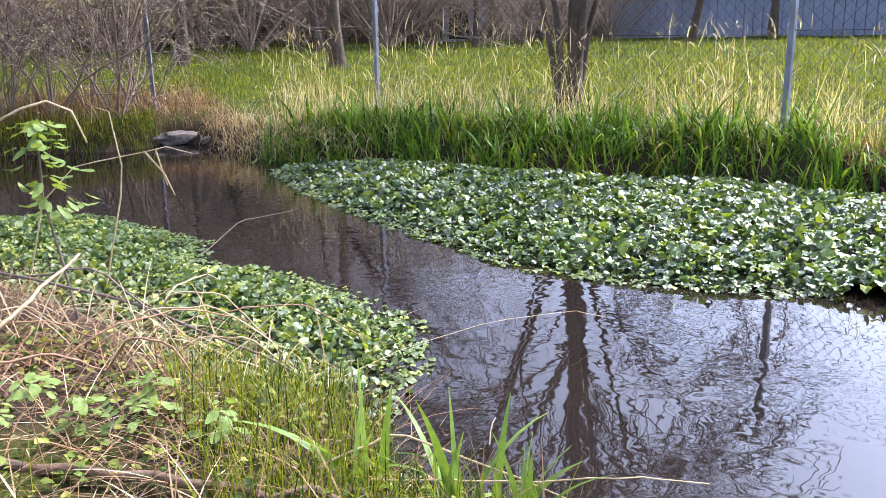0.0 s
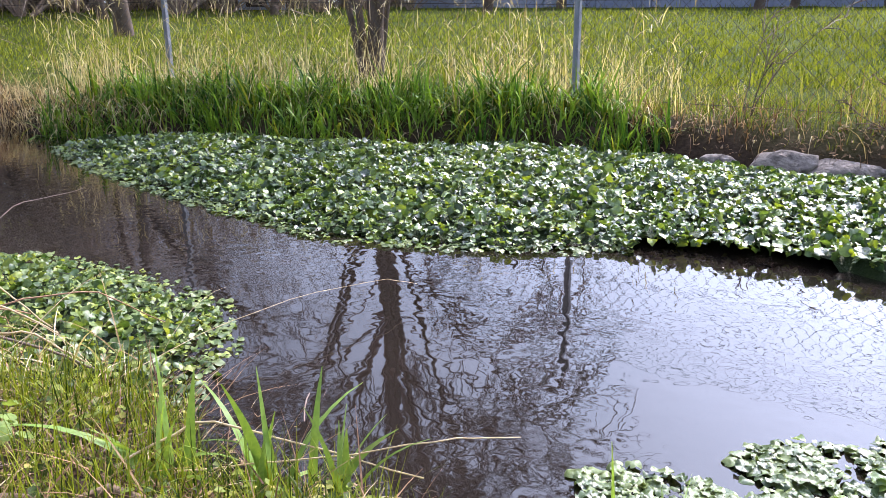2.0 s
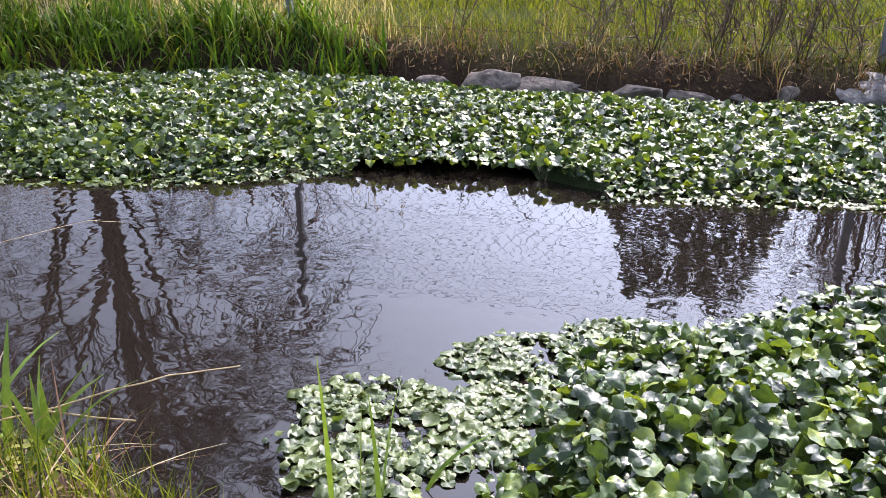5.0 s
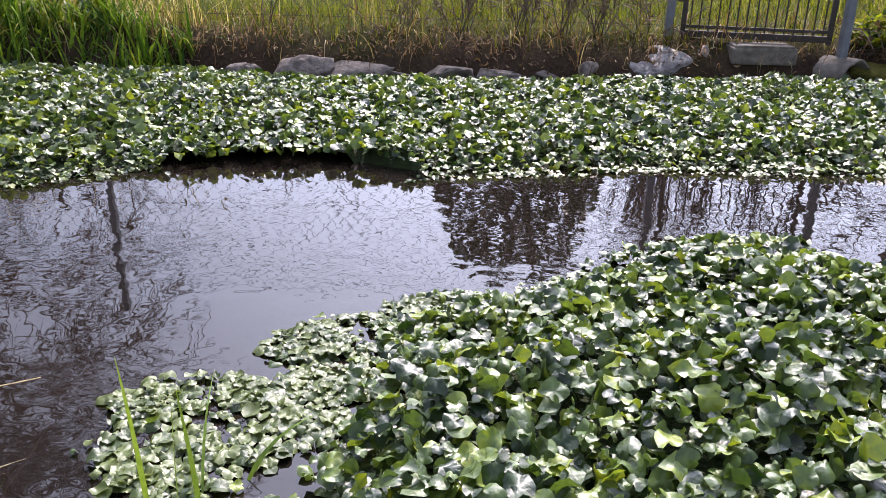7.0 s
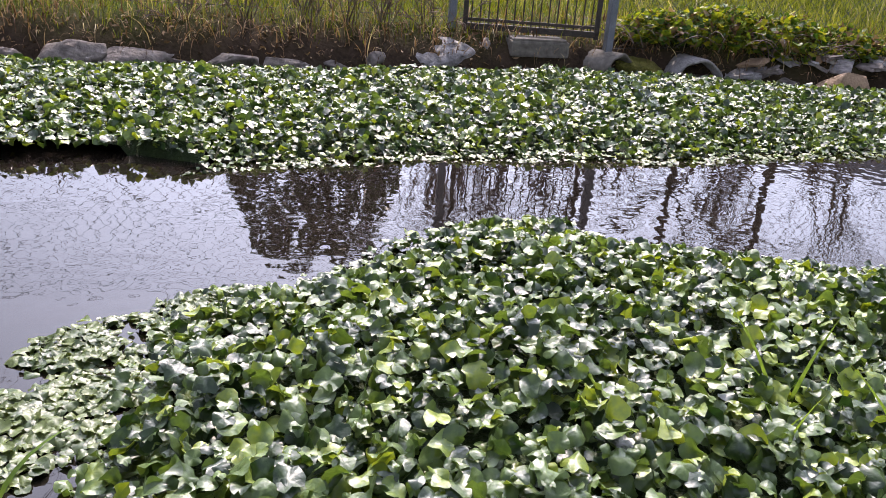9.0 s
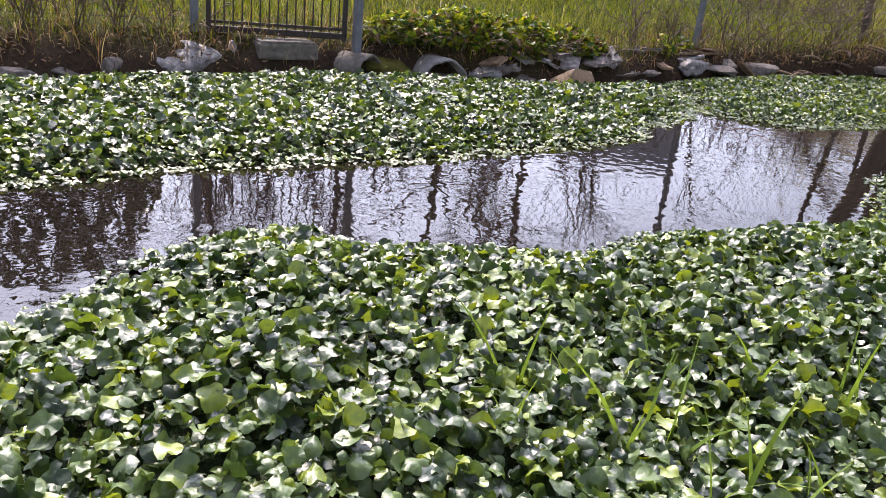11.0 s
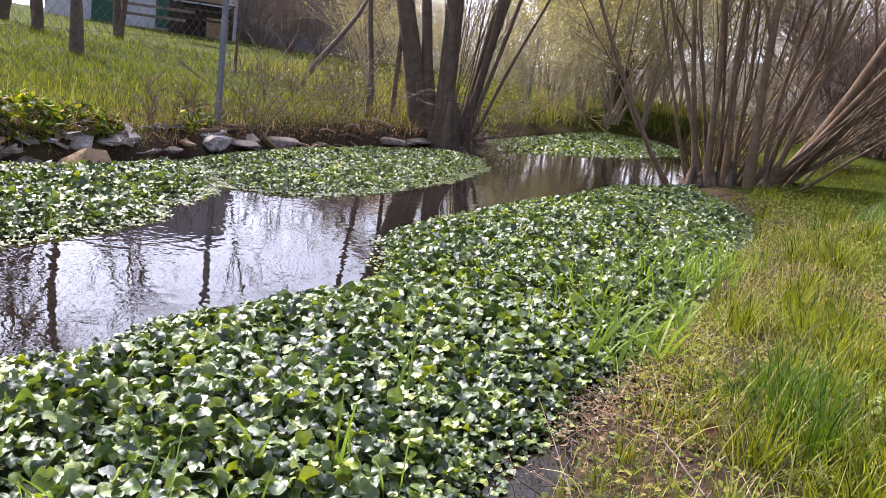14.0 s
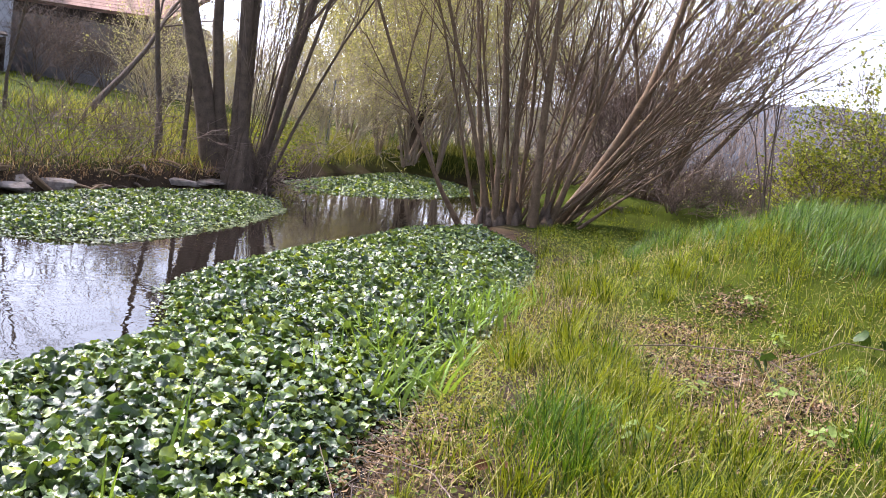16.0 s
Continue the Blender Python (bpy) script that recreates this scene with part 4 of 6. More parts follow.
    grass("stream_grass", x, y, r.uniform(0.15, 0.6, len(x)), r.uniform(0.01, 0.025, len(x)), np.abs(r.normal(0.5, 0.35, len(x))), RANK, "rank yellow-green grass along the stream", r, 3, 0.9)
    # left bank
    x, y, d = spread(r, 9000, -1.6, 0.9, 1.3, 3.4, 0.0, 1.5, "near")
    ok = wobble(y, x, 3.1) + r.uniform(-0.5, 0.5, len(x)) > 0.0
    x, y = x[ok], y[ok]
    n = len(x)
    rot = turns(np.abs(r.normal(0, 0.5, n)), r.uniform(0, 6.28, n), r.uniform(0, 6.28, n))
    single("low_weeds", scatter(WEED_V, WEED_T, np.stack([x, y, land(x, y) + r.uniform(0.01, 0.09, n)], -1), r.uniform(0.01, 0.034, n), rot, 0.15, r), WEED, "low yellow-green weeds among dead straw", "weed", kind="stuff")
    x, y, d = spread(r, 15000, -1.6, 0.9, 1.2, 3.3, 0.0, 1.6, "near")
    ok = wobble(x, y, 2.2) + 0.6 * r.uniform(-1, 1, len(x)) + 1.0 * (x > 0.0) - 1.2 * (y > 2.95) > 0.7
    x, y = x[ok], y[ok]
    grass("bank_grass", x, y, r.uniform(0.08, 0.26, len(x)), r.uniform(0.0025, 0.005, len(x)), np.abs(r.normal(0.5, 0.35, len(x))), GRASS, "fresh thin grass on the near bank", r, 4)
    x, y, d = spread(r, 2300, -2.5, 0.8, 1.3, 6.5, -0.25, 1.5, "near")
    grass("dry_grass", x, y, r.uniform(0.08, 0.3, len(x)), r.uniform(0.002, 0.006, len(x)), np.clip(r.normal(2.7, 0.6, len(x)), 0.6, 3.6), STRAW, "tangled dead straw on the near bank", r, 4, 0.1, None, -0.015)
    u = r.uniform(0, 1, 130)
    x, y = -0.75 + 1.15 * u + r.normal(0, 0.12, 130), 3.5 - 0.75 * u + r.normal(0, 0.12, 130)
    v, f = blades(x, y, np.maximum(land(x, y), 0.02) + r.uniform(0.02, 0.14, 130), r.uniform(0.12, 0.45, 130), r.uniform(0.003, 0.007, 130), np.clip(r.normal(2.0, 0.5, 130), 0.5, 3.0), r, 5, 0.2)
    single("dry_grass", (v, f), STRAW, "bleached reed straw fallen over the cress edge", "grass", kind="stuff")
    x, y, d = spread(r, 9000, -2.5, 0.7, 1.3, 6.5, -0.1, 1.5, "near")
    grass("dry_grass", x, y, r.uniform(0.1, 0.4, len(x)), r.uniform(0.002, 0.006, len(x)), np.clip(r.normal(2.7, 0.6, len(x)), 0.6, 3.6), DULL, "brown dead stalks matted on the near bank", r, 4, 0.1)


all_grass()


# ---- trees ----
TWIG_MIN = 0.0045


def grow(out, r, at, way, length, radius, depth, spread_angle=0.6, kids=5, droop=0.0, wander=0.12, start=0.3, shrink=0.55, bend=(0, 0)):
    """Adds (points, radii) of a limb and its side limbs to out[depth]."""
    n = (2, 4, 6, 6)[depth]
    pts, d = [np.array(at, float)], np.array(way, float)
    d /= np.linalg.norm(d)
    for _ in range(n):
        d = d + r.normal(0, wander, 3) + np.array([bend[0] / n, bend[1] / n, -droop])
        d /= np.linalg.norm(d)
        pts.append(pts[-1] + d * length / n)
    pts = np.array(pts)
    out.setdefault(depth, []).append((pts, np.maximum(radius, TWIG_MIN) * np.linspace(1, 0.4, n + 1)))
    if depth == 0:
        return
    for _ in range(kids):
        u = r.uniform(start, 0.98)
        k = min(int(u * n), n - 1)
        p = pts[k] + (pts[k + 1] - pts[k]) * (u * n - k)
        main = pts[k + 1] - pts[k]
        main = main / np.linalg.norm(main)
        side = np.cross(main, r.normal(size=3))
        side /= np.linalg.norm(side) + 1e-9
        a = spread_angle * r.uniform(0.6, 1.3)
        grow(out, r, p, main * math.cos(a) + side * math.sin(a), length * shrink * r.uniform(0.7, 1.2), radius * (1 - 0.55 * u) * 0.55, depth - 1, spread_angle, kids, droop, wander, 0.15, shrink)


def limbs(groups, sides):
    return join([tube(p, rr, sides) for p, rr in groups])


BUD_V = np.array([(0, 0, 0), (0.5, 0.32, 0.05), (1, 0, -0.1), (0.5, -0.32, 0.05)], float)
BUD_T = np.array([(0, 1, 2), (0, 2, 3)])


def tree(name, x, y, label, r, stems, depth=3, kids=5, spread_angle=0.6, droop=0.0, wander=0.12, buds=0, bud_size=0.03, start=0.3, shrink=0.55, bud_mat=None, category="tree", group="", bark=None, lone=False, foot_r=0.12, twig=None):
    """stems: (heading, length, radius) of each trunk from the base, then its own foot and its bend where it has them."""
    z = ground_z(x, y) - 0.05
    ob = thing(name, (x, y, z), label, category, group)
    out = {}
    for k, (way, length, radius, *own) in enumerate(stems):
        foot = np.array([x, y, z]) + np.array([way[0], way[1], 0]) * foot_r * (len(stems) > 1)
        if own:
            foot[:2] = own[0]
        if len(stems) > 1:
            foot[2] = max(ground_z(foot[0], foot[1]), -0.1) - 0.05
        grow(out, r, foot, way, length, radius, depth, spread_angle, kids, droop, wander, start, shrink, own[1] if len(own) > 1 else (0, 0))
    for p, rr in out[depth]:
        rr[0] *= 1.35
        piece("trunk", tube(p, rr, 9), bark or BARK, ob)
    rest = [limbs(out[0], 3)]
    for k in range(1, depth):
        if lone and k == depth - 1:
            for p, rr in out[k]:
                piece("limb", tube(p, rr, 5), bark or TWIG, ob)
        else:
            rest.append(limbs(out[k], 5 if k > 1 else 3))
    piece("crown", join(rest), twig or TWIG, ob, "dense bare twigs")["kind"] = "stuff"
    if buds:
        tips = np.concatenate([p[1:] for p, _ in out[0]])
        pick = tips[r.integers(0, len(tips), buds)] + r.normal(0, bud_size, (buds, 3))
        rot = turns(r.uniform(0, 1.5, buds), r.uniform(0, 6.28, buds), r.uniform(0, 6.28, buds))
        piece("leaves", scatter(BUD_V, BUD_T, pick, bud_size * r.uniform(0.6, 1.4, buds), rot, 0, r), bud_mat or BUD, ob, "sparse yellow-green spring leaves")
    return ob


def polar(az, dist):
    return dist * math.sin(radians(az)), dist * math.cos(radians(az))


def stem_fan(r, n, low, high, length, radius, lean=(0, 0)):
    res = []
    for _ in range(n):
        a, t = r.uniform(0, 6.28), r.uniform(low, high)
        res.append(((math.sin(t) * math.cos(a) + lean[0], math.sin(t) * math.sin(a) + lean[1], math.cos(t)), length * r.uniform(0.75, 1.15), radius * r.uniform(0.55, 1.2)))
    return res


def woods():
    r = np.random.default_rng(21)
    # coppiced willow on the far bank: heading, length, radius and foot of its stems
    stems = [((0.11, 0.15, 1), 7, 0.17, (10.82, -8.02)), ((0.1, 0.13, 1), 6.8, 0.1, (10.62, -8.08)), ((0.05, 0.07, 1), 6.6, 0.1, (10.45, -8.12)), ((0.02, 0.03, 1), 6.6, 0.09, (10.55, -8.3)), ((-0.02, -0.02, 1), 6.6, 0.09, (10.3, -8.2)),
             ((-0.06, -0.08, 1), 6.4, 0.07, (10.35, -8.35)), ((-0.1, -0.13, 1), 6.2, 0.075, (10.2, -8.3)), ((-0.14, -0.18, 1), 5.8, 0.05, (10.18, -8.34)), ((-0.2, -0.24, 1), 5.2, 0.04, (10.12, -8.25)), ((-0.3, -0.36, 1), 4.2, 0.03, (10.05, -8.25))]
    stems += [(way, length, rad, (10.4 + r.normal(0, 0.2), -8.2 + r.normal(0, 0.12))) for way, length, rad in stem_fan(r, 18, 0.03, 0.28, 3.8, 0.011, (-0.08, -0.08))]
    willow = tree("willow_tree", 10.42, -8.16, "dark multi-stemmed willow leaning over the stream", r, stems, 2, 4, 0.4, -0.02, 0.045, 1000, 0.03, 0.4, 0.4, lone=True)
    for _ in range(16):
        a, u = r.uniform(0, 6.28), r.uniform(0.6, 1)
        foot = np.array([10.4 + 0.42 * u * math.cos(a) * 0.8, -8.2 + 0.34 * u * math.sin(a), -0.12])
        top = np.array([10.42 + 0.14 * math.cos(a), -8.18 + 0.1 * math.sin(a), r.uniform(0.45, 1.0)])
        mid = (foot + top) / 2 + r.normal(0, 0.03, 3)
        piece("root", tube(np.array([foot, mid, top]), [r.uniform(0.08, 0.14), r.uniform(0.08, 0.12), 0.03], 8), BARK, willow, "dark knotted root stock")
    # a skirt of fine root shoots round the willow's foot
    stems = [(way, length, rad, (10.3 + r.normal(0, 0.22), -8.25 + r.normal(0, 0.14))) for way, length, rad in stem_fan(r, 34, 0.15, 1.1, 0.75, 0.006)]
    tree("willow_shoots", 10.3, -8.25, "tangle of fine dark shoots round the willow foot", r, stems, 2, 5, 0.7, 0.08, 0.15, 0, category="shrub")
    # wide sallow on the near bank: slender stems over the water, heavy ones over the grass
    slender = [((0.57, 0.46, 1), 4.6, 0.042, (7.62, -10.45), (-0.25, -0.17)), ((0.29, 0.21, 1), 5.0, 0.042, (7.19, -10.53), (0.02, 0.03)), ((0.23, 0.17, 1), 4.6, 0.028, (7.39, -10.5), (0.14, 0.14)), ((0.17, 0.13, 1), 5.2, 0.045, (7.26, -10.47), (-0.08, -0.06)),
               ((0.13, 0.09, 1), 5.2, 0.049, (7.08, -10.48), (-0.02, 0)), ((0.15, 0.11, 1), 5.0, 0.028, (7.17, -10.66), (0.01, 0.01)), ((0.14, 0.1, 1), 5.0, 0.028, (7.01, -10.65), (-0.17, -0.12)), ((0.06, 0.04, 1), 5.2, 0.049, (6.89, -10.61), (0.03, 0.02)),
               ((0.08, 0.05, 1), 4.8, 0.034, (6.9, -10.84), (-0.03, -0.02)), ((0.06, 0.04, 1), 5.2, 0.070, (6.56, -10.71), (-0.1, -0.07))]
    heavy = [((-0.03, -0.02, 1), 4.4, 0.038, (6.53, -10.96), (-0.1, -0.06)), ((-0.22, -0.14, 1), 4.4, 0.038, (6.58, -11.05), (-0.02, 0.01)), ((-0.22, -0.13, 1), 4.8, 0.049, (6.46, -11.0), (-0.05, -0.02)), ((-0.6, -0.33, 1), 4.8, 0.098, (6.49, -11.34), (0.42, 0.24)),
             ((-0.54, -0.31, 1), 5.2, 0.056, (6.5, -11.21), (-0.03, 0.02)), ((-0.6, -0.33, 1), 4.6, 0.028, (6.47, -11.46), (-0.28, -0.08)), ((-0.66, -0.35, 1), 4.8, 0.034, (6.51, -11.44), (-0.1, 0))]
    thin = [(way, length, rad, (7.0 + r.normal(0, 0.2), -10.75 + r.normal(0, 0.15))) for way, length, rad in stem_fan(r, 8, 0.02, 0.22, 4.4, 0.017, (0.12, 0.1)) + stem_fan(r, 7, 0.02, 0.25, 4.2, 0.017, (-0.25, -0.15))]
    thin += [(way, length, rad, (6.52 + r.normal(0, 0.12), -11.3 + r.normal(0, 0.15))) for way, length, rad in stem_fan(r, 9, 0.02, 0.2, 4.2, 0.017, (-0.6, -0.3)) + stem_fan(r, 7, 0.02, 0.15, 5.0, 0.02, (-0.85, -0.38))]
    sallow = tree("sallow_shrub", 6.95, -10.9, "wide many-stemmed sallow shrub on the near bank", r, slender + heavy + thin, 2, 6, 0.45, -0.02, 0.05, 3800, 0.028, 0.32, 0.4, category="shrub", bark=SALLOW, lone=True, twig=THORN)
    own = np.random.default_rng(6)
    for _ in range(26):
        u, a = own.uniform(-0.1, 1.05), own.uniform(0, 6.28)
        cx, cy = 7.3 - 0.8 * u, -10.45 - 0.55 * u
        foot = np.array([cx + 0.16 * math.cos(a), cy + 0.16 * math.sin(a), max(ground_z(cx, cy), 0) - 0.06])
        top = np.array([cx + 0.05 * math.cos(a), cy + 0.05 * math.sin(a), foot[2] + own.uniform(0.2, 0.42)])
        piece("root", tube(np.array([foot, (foot + top) / 2 + own.normal(0, 0.03, 3), top]), [own.uniform(0.05, 0.09), own.uniform(0.05, 0.08), 0.02], 7), BARK, sallow, "dark knotted root stock")
    stems = [((-0.08, -0.04, 1), 4.2, 0.063, (6.59, -14.12), (-0.3, -0.13)), ((-0.33, -0.15, 1), 4.6, 0.056, (6.5, -14.38), (-0.35, -0.12)), ((-0.55, -0.24, 1), 4.4, 0.042, (6.38, -14.55), (0, 0)), ((0.08, 0.04, 1), 4.2, 0.045, (6.72, -14.17), (-0.1, -0.04)), ((-0.2, -0.09, 1), 4.4, 0.056, (6.42, -14.53), (-0.25, -0.1))]
    stems += [(way, length, rad, (6.55 + r.normal(0, 0.2), -14.4 + r.normal(0, 0.3))) for way, length, rad in stem_fan(r, 14, 0.02, 0.28, 3.8, 0.02, (-0.3, -0.13))]
    tree("sallow_shrub", 6.6, -14.3, "dense leaning brown sallow behind the first", r, stems, 2, 7, 0.42, -0.03, 0.08, 900, 0.03, 0.25, 0.42, category="shrub", bark=SALLOW, twig=THORN)
    # bare tree behind the fence, mirrored in the pond
    global TWIG_MIN
    TWIG_MIN = 0.0085
    own = np.random.default_rng(5)
    stems = [((0.03, -0.015, 1), 8.0, 0.08), ((-0.12, 0.07, 1), 7.0, 0.04), ((0.06, -0.03, 1), 7.4, 0.055), ((0.12, -0.08, 1), 5.6, 0.035), ((-0.05, -0.12, 1), 6.6, 0.04), ((0.05, 0.1, 1), 7, 0.045), ((-0.22, 0.16, 1), 6.0, 0.035)]
    tree("fruit_tree", 4.85, 8.5, "bare tree with dense drooping twigs behind the fence", own, stems, 3, 10, 0.6, 0.12, 0.06, 0, 0.03, 0.22, 0.42, foot_r=0.4, twig=FRUIT_TWIG)
    TWIG_MIN = 0.0055
    for az, dist, high, rad in ((4.6, 20, 5, 0.13), (6.5, 27, 5, 0.12), (14.5, 18, 5.5, 0.15), (13.5, 25, 5, 0.13), (24, 26, 5, 0.1), (38, 24, 5.5, 0.12), (43, 27, 6, 0.13), (55.3, 24, 3.2, 0.12), (57.4, 26, 3.0, 0.11), (96.5, 17, 7, 0.1), (104, 16, 6.5, 0.1)):
        x, y = polar(az, dist)
        tree("orchard_tree", x, y, "bare orchard tree standing in the meadow", r, [((r.normal(0, 0.05), r.normal(0, 0.05), 1), high, rad)], 3, 8, 0.7, 0.02, 0.08, 0, start=0.35, group="orchard trees", lone=False)
    # a row of bare trees beyond the meadow that the pond mirrors
    first = None
    for k, (az, dist) in enumerate(((77.5, 22), (80, 26), (82.5, 23), (85, 25), (87.5, 22), (90.5, 26), (93, 23), (99.5, 25), (101.5, 22), (106, 24), (62.5, 27))):
        x, y = polar(az, dist)
        if k % 4 == 0:
            first = tree("bare_tree", x, y, "bare twiggy tree beyond the meadow", r, stem_fan(r, 3, 0.02, 0.2, 6.0, 0.1), 3, 5, 0.6, 0.0, 0.1, 0, start=0.3, group="bare trees")
        else:
            small = 0.62 if k > 9 else 1.0
            copy_thing(first, Matrix.Translation((x, y, ground_z(x, y) - 0.05)) @ Matrix.Rotation(r.uniform(0, 6.28), 4, "Z") @ Matrix.Scale(small, 4))


woods()


# ---- fence, gate and the stony far bank ----
CONCRETE = shade("weathered_concrete", (0.045, 0.038, 0.03), (0.22, 0.2, 0.175), rough=0.85, scale=5, fine=24, bump=0.5)
PALE_STONE = shade("pale_bank_stone", (0.05, 0.046, 0.043), (0.3, 0.285, 0.28), rough=0.6, scale=5, fine=20, bump=0.9, bump_dist=0.02, spec=0.3)
MOSS = shade("moss", (0.05, 0.055, 0.012), (0.22, 0.2, 0.05), rough=0.9, scale=14, fine=90, bump=1.0, bump_dist=0.02)
TILE = shade("pale_clay_sheet", (0.07, 0.065, 0.06), (0.36, 0.345, 0.335), rough=0.7, scale=8, fine=60, bump=0.4)
LOGWOOD = shade("rotten_wood", (0.12, 0.075, 0.045), (0.34, 0.24, 0.16), rough=0.8, scale=9, fine=60, bump=0.6)
BRAMBLE = shade("bramble_leaf", (0.03, 0.07, 0.012), (0.16, 0.2, 0.02), rough=0.4, scale=3, translucent=0.35, island=0.8, bump=0, spots=(0.3, 0.28, 0.02))
DEAD = shade("dead_leaf", (0.055, 0.034, 0.02), (0.22, 0.145, 0.085), rough=0.7, scale=5, translucent=0.15, island=0.7, bump=0)
DARK_LEAF = shade("evergreen_leaf", (0.012, 0.03, 0.01), (0.04, 0.075, 0.018), rough=0.4, scale=2, translucent=0.15, island=0.7, bump=0)
WALL_BLUE = shade("blue_grey_boards", (0.16, 0.2, 0.29), (0.27, 0.32, 0.43), rough=0.7, scale=1.2, fine=20, bump=0.2)
PLASTER = shade("pale_plaster", (0.34, 0.37, 0.44), (0.47, 0.5, 0.56), rough=0.85, scale=1.5, fine=30, bump=0.2)
ROOF_RED = shade("red_roof_tile", (0.13, 0.07, 0.055), (0.25, 0.15, 0.12), rough=0.8, scale=3, fine=25, bump=0.3)
SLATE = shade("dark_slate", (0.04, 0.045, 0.06), (0.1, 0.11, 0.13), rough=0.7, scale=4, fine=30, bump=0.3)
OLD_WALL = shade("old_grey_wall", (0.08, 0.077, 0.08), (0.22, 0.21, 0.215), rough=0.85, scale=2, fine=14, bump=0.4)
DARK_WOOD = shade("dark_timber", (0.015, 0.012, 0.012), (0.055, 0.042, 0.036), rough=0.8, scale=6, fine=50, bump=0.4)
GREEN_PAINT = shade("dark_green_paint", (0.01, 0.06, 0.045), (0.025, 0.1, 0.075), rough=0.4, scale=5, fine=50, bump=0.1)
PANE = bpy.data.materials.new("window_glass")
PANE.use_nodes = True
PANE.node_tree.nodes["Principled BSDF"].inputs["Base Color"].default_value = (0.02, 0.025, 0.03, 1)
PANE.node_tree.nodes["Principled BSDF"].inputs["Roughness"].default_value = 0.05


def box(cx, cy, cz, sx, sy, sz, turn=0.0, bevel=0.01, m=None):
    """A bevelled block with its centre and size, as a bmesh."""
    bm = bmesh.new()
    bmesh.ops.create_cube(bm, size=1, matrix=(m or Matrix.Identity(4)) @ Matrix.Translation((cx, cy, cz)) @ Matrix.Rotation(turn, 4, "Z") @ Matrix.Diagonal((sx, sy, sz, 1)))
    if bevel:
        bmesh.ops.bevel(bm, geom=bm.edges[:], offset=bevel, segments=2, affect="EDGES", profile=0.6)
    return bm


WIRE = shade("zinc_wire", (0.03, 0.029, 0.029), (0.12, 0.116, 0.116), rough=0.4, scale=5, fine=40, bump=0, metal=0.5)
POST_A, GATE_L, GATE_R, POST_H = (5.15, 5.55), (6.95, 1.17), (7.15, -0.13), (9.25, -3.98)
POSTS = [(-3.5, 12.6), (0.5, 12.1), (3.1, 10.3), POST_A, GATE_L, GATE_R, POST_H, (11.1, -7.6), (13.4, -11.2), (16, -15)]
FENCE_TOP = 2.12


def chain_link(p, q, pitch=0.12):
    """The woven wire between two posts: crossing wires, a tension wire at the top, middle and bottom."""
    a, b = np.array(p), np.array(q)
    width = np.linalg.norm(b - a)
    z0, z1 = ground_z(*p) + 0.06, ground_z(*q) + 0.06
    high = FENCE_TOP - 0.05 - max(z0, z1)
    parts = []

    def at(u, v):
        g = a + (b - a) * u / width
        sag = 0.012 * math.sin(u * 9 + v * 5)
        return (g[0] + sag, g[1] - sag, z0 + (z1 - z0) * u / width + v)
    k = -high
    while k < width:
        for flip in (0, 1):
            u0, v0, u1, v1 = k, 0.0, k + high, high
            if u0 < 0:
                u0, v0 = 0.0, -k
            if u1 > width:
                u1, v1 = width, width - k
            if u1 - u0 > 0.02:
                us, vs = (u0, u1), (v0, v1)
                n = 4
                line = []
                for i in range(n + 1):
                    u, v = us[0] + (us[1] - us[0]) * i / n, vs[0] + (vs[1] - vs[0]) * i / n
                    line.append(at(width - u if flip else u, v))
                parts.append(tube(np.array(line), 0.0021, 3))
        k += pitch
    mesh = join(parts)
    wires = []
    for v in (0.02, high * 0.5, high):
        wires.append(tube(np.array([at(width * i / 8, v) for i in range(9)]), 0.0026, 4))
    return mesh, wires


def fence():
    ob = thing("chain_link_fence", (*GATE_L, ground_z(*GATE_L)), "rusty grey chain-link fence on steel posts along the bank", "fence")
    for k, (x, y) in enumerate(POSTS):
        z = ground_z(x, y)
        base = Vector((x, y, z)) - ob.location
        turn = math.atan2(POSTS[min(k + 1, 9)][1] - POSTS[max(k - 1, 0)][1], POSTS[min(k + 1, 9)][0] - POSTS[max(k - 1, 0)][0])
        wide = 0.075 if 4 <= k <= 5 else 0.06
        bm = box(0, 0, 0.98, wide * 0.8, wide, 2.2 + FENCE_TOP - 2.12 - 0.2, turn, 0.006, Matrix.Translation(base))
        post = part("post", bm, BARK if k == 7 else ZINC, ob, "dark weathered wooden post" if k == 7 else "grey galvanised steel post")
        cap = box(0, 0, FENCE_TOP - z + 0.04, wide * 0.95, wide * 1.1, 0.03, turn, 0.008, Matrix.Translation(base))
        part("cap", cap, ZINC, post)
    for k in range(9):
        if k == 4:
            continue
        mesh, wires = chain_link(POSTS[k], POSTS[k + 1])
        w = piece("wire_mesh", mesh, WIRE, ob, "thin rusty diamond wire mesh", False)
        w["kind"] = "stuff"
        for g in wires:
            piece("tension_wire", g, IRON, ob)


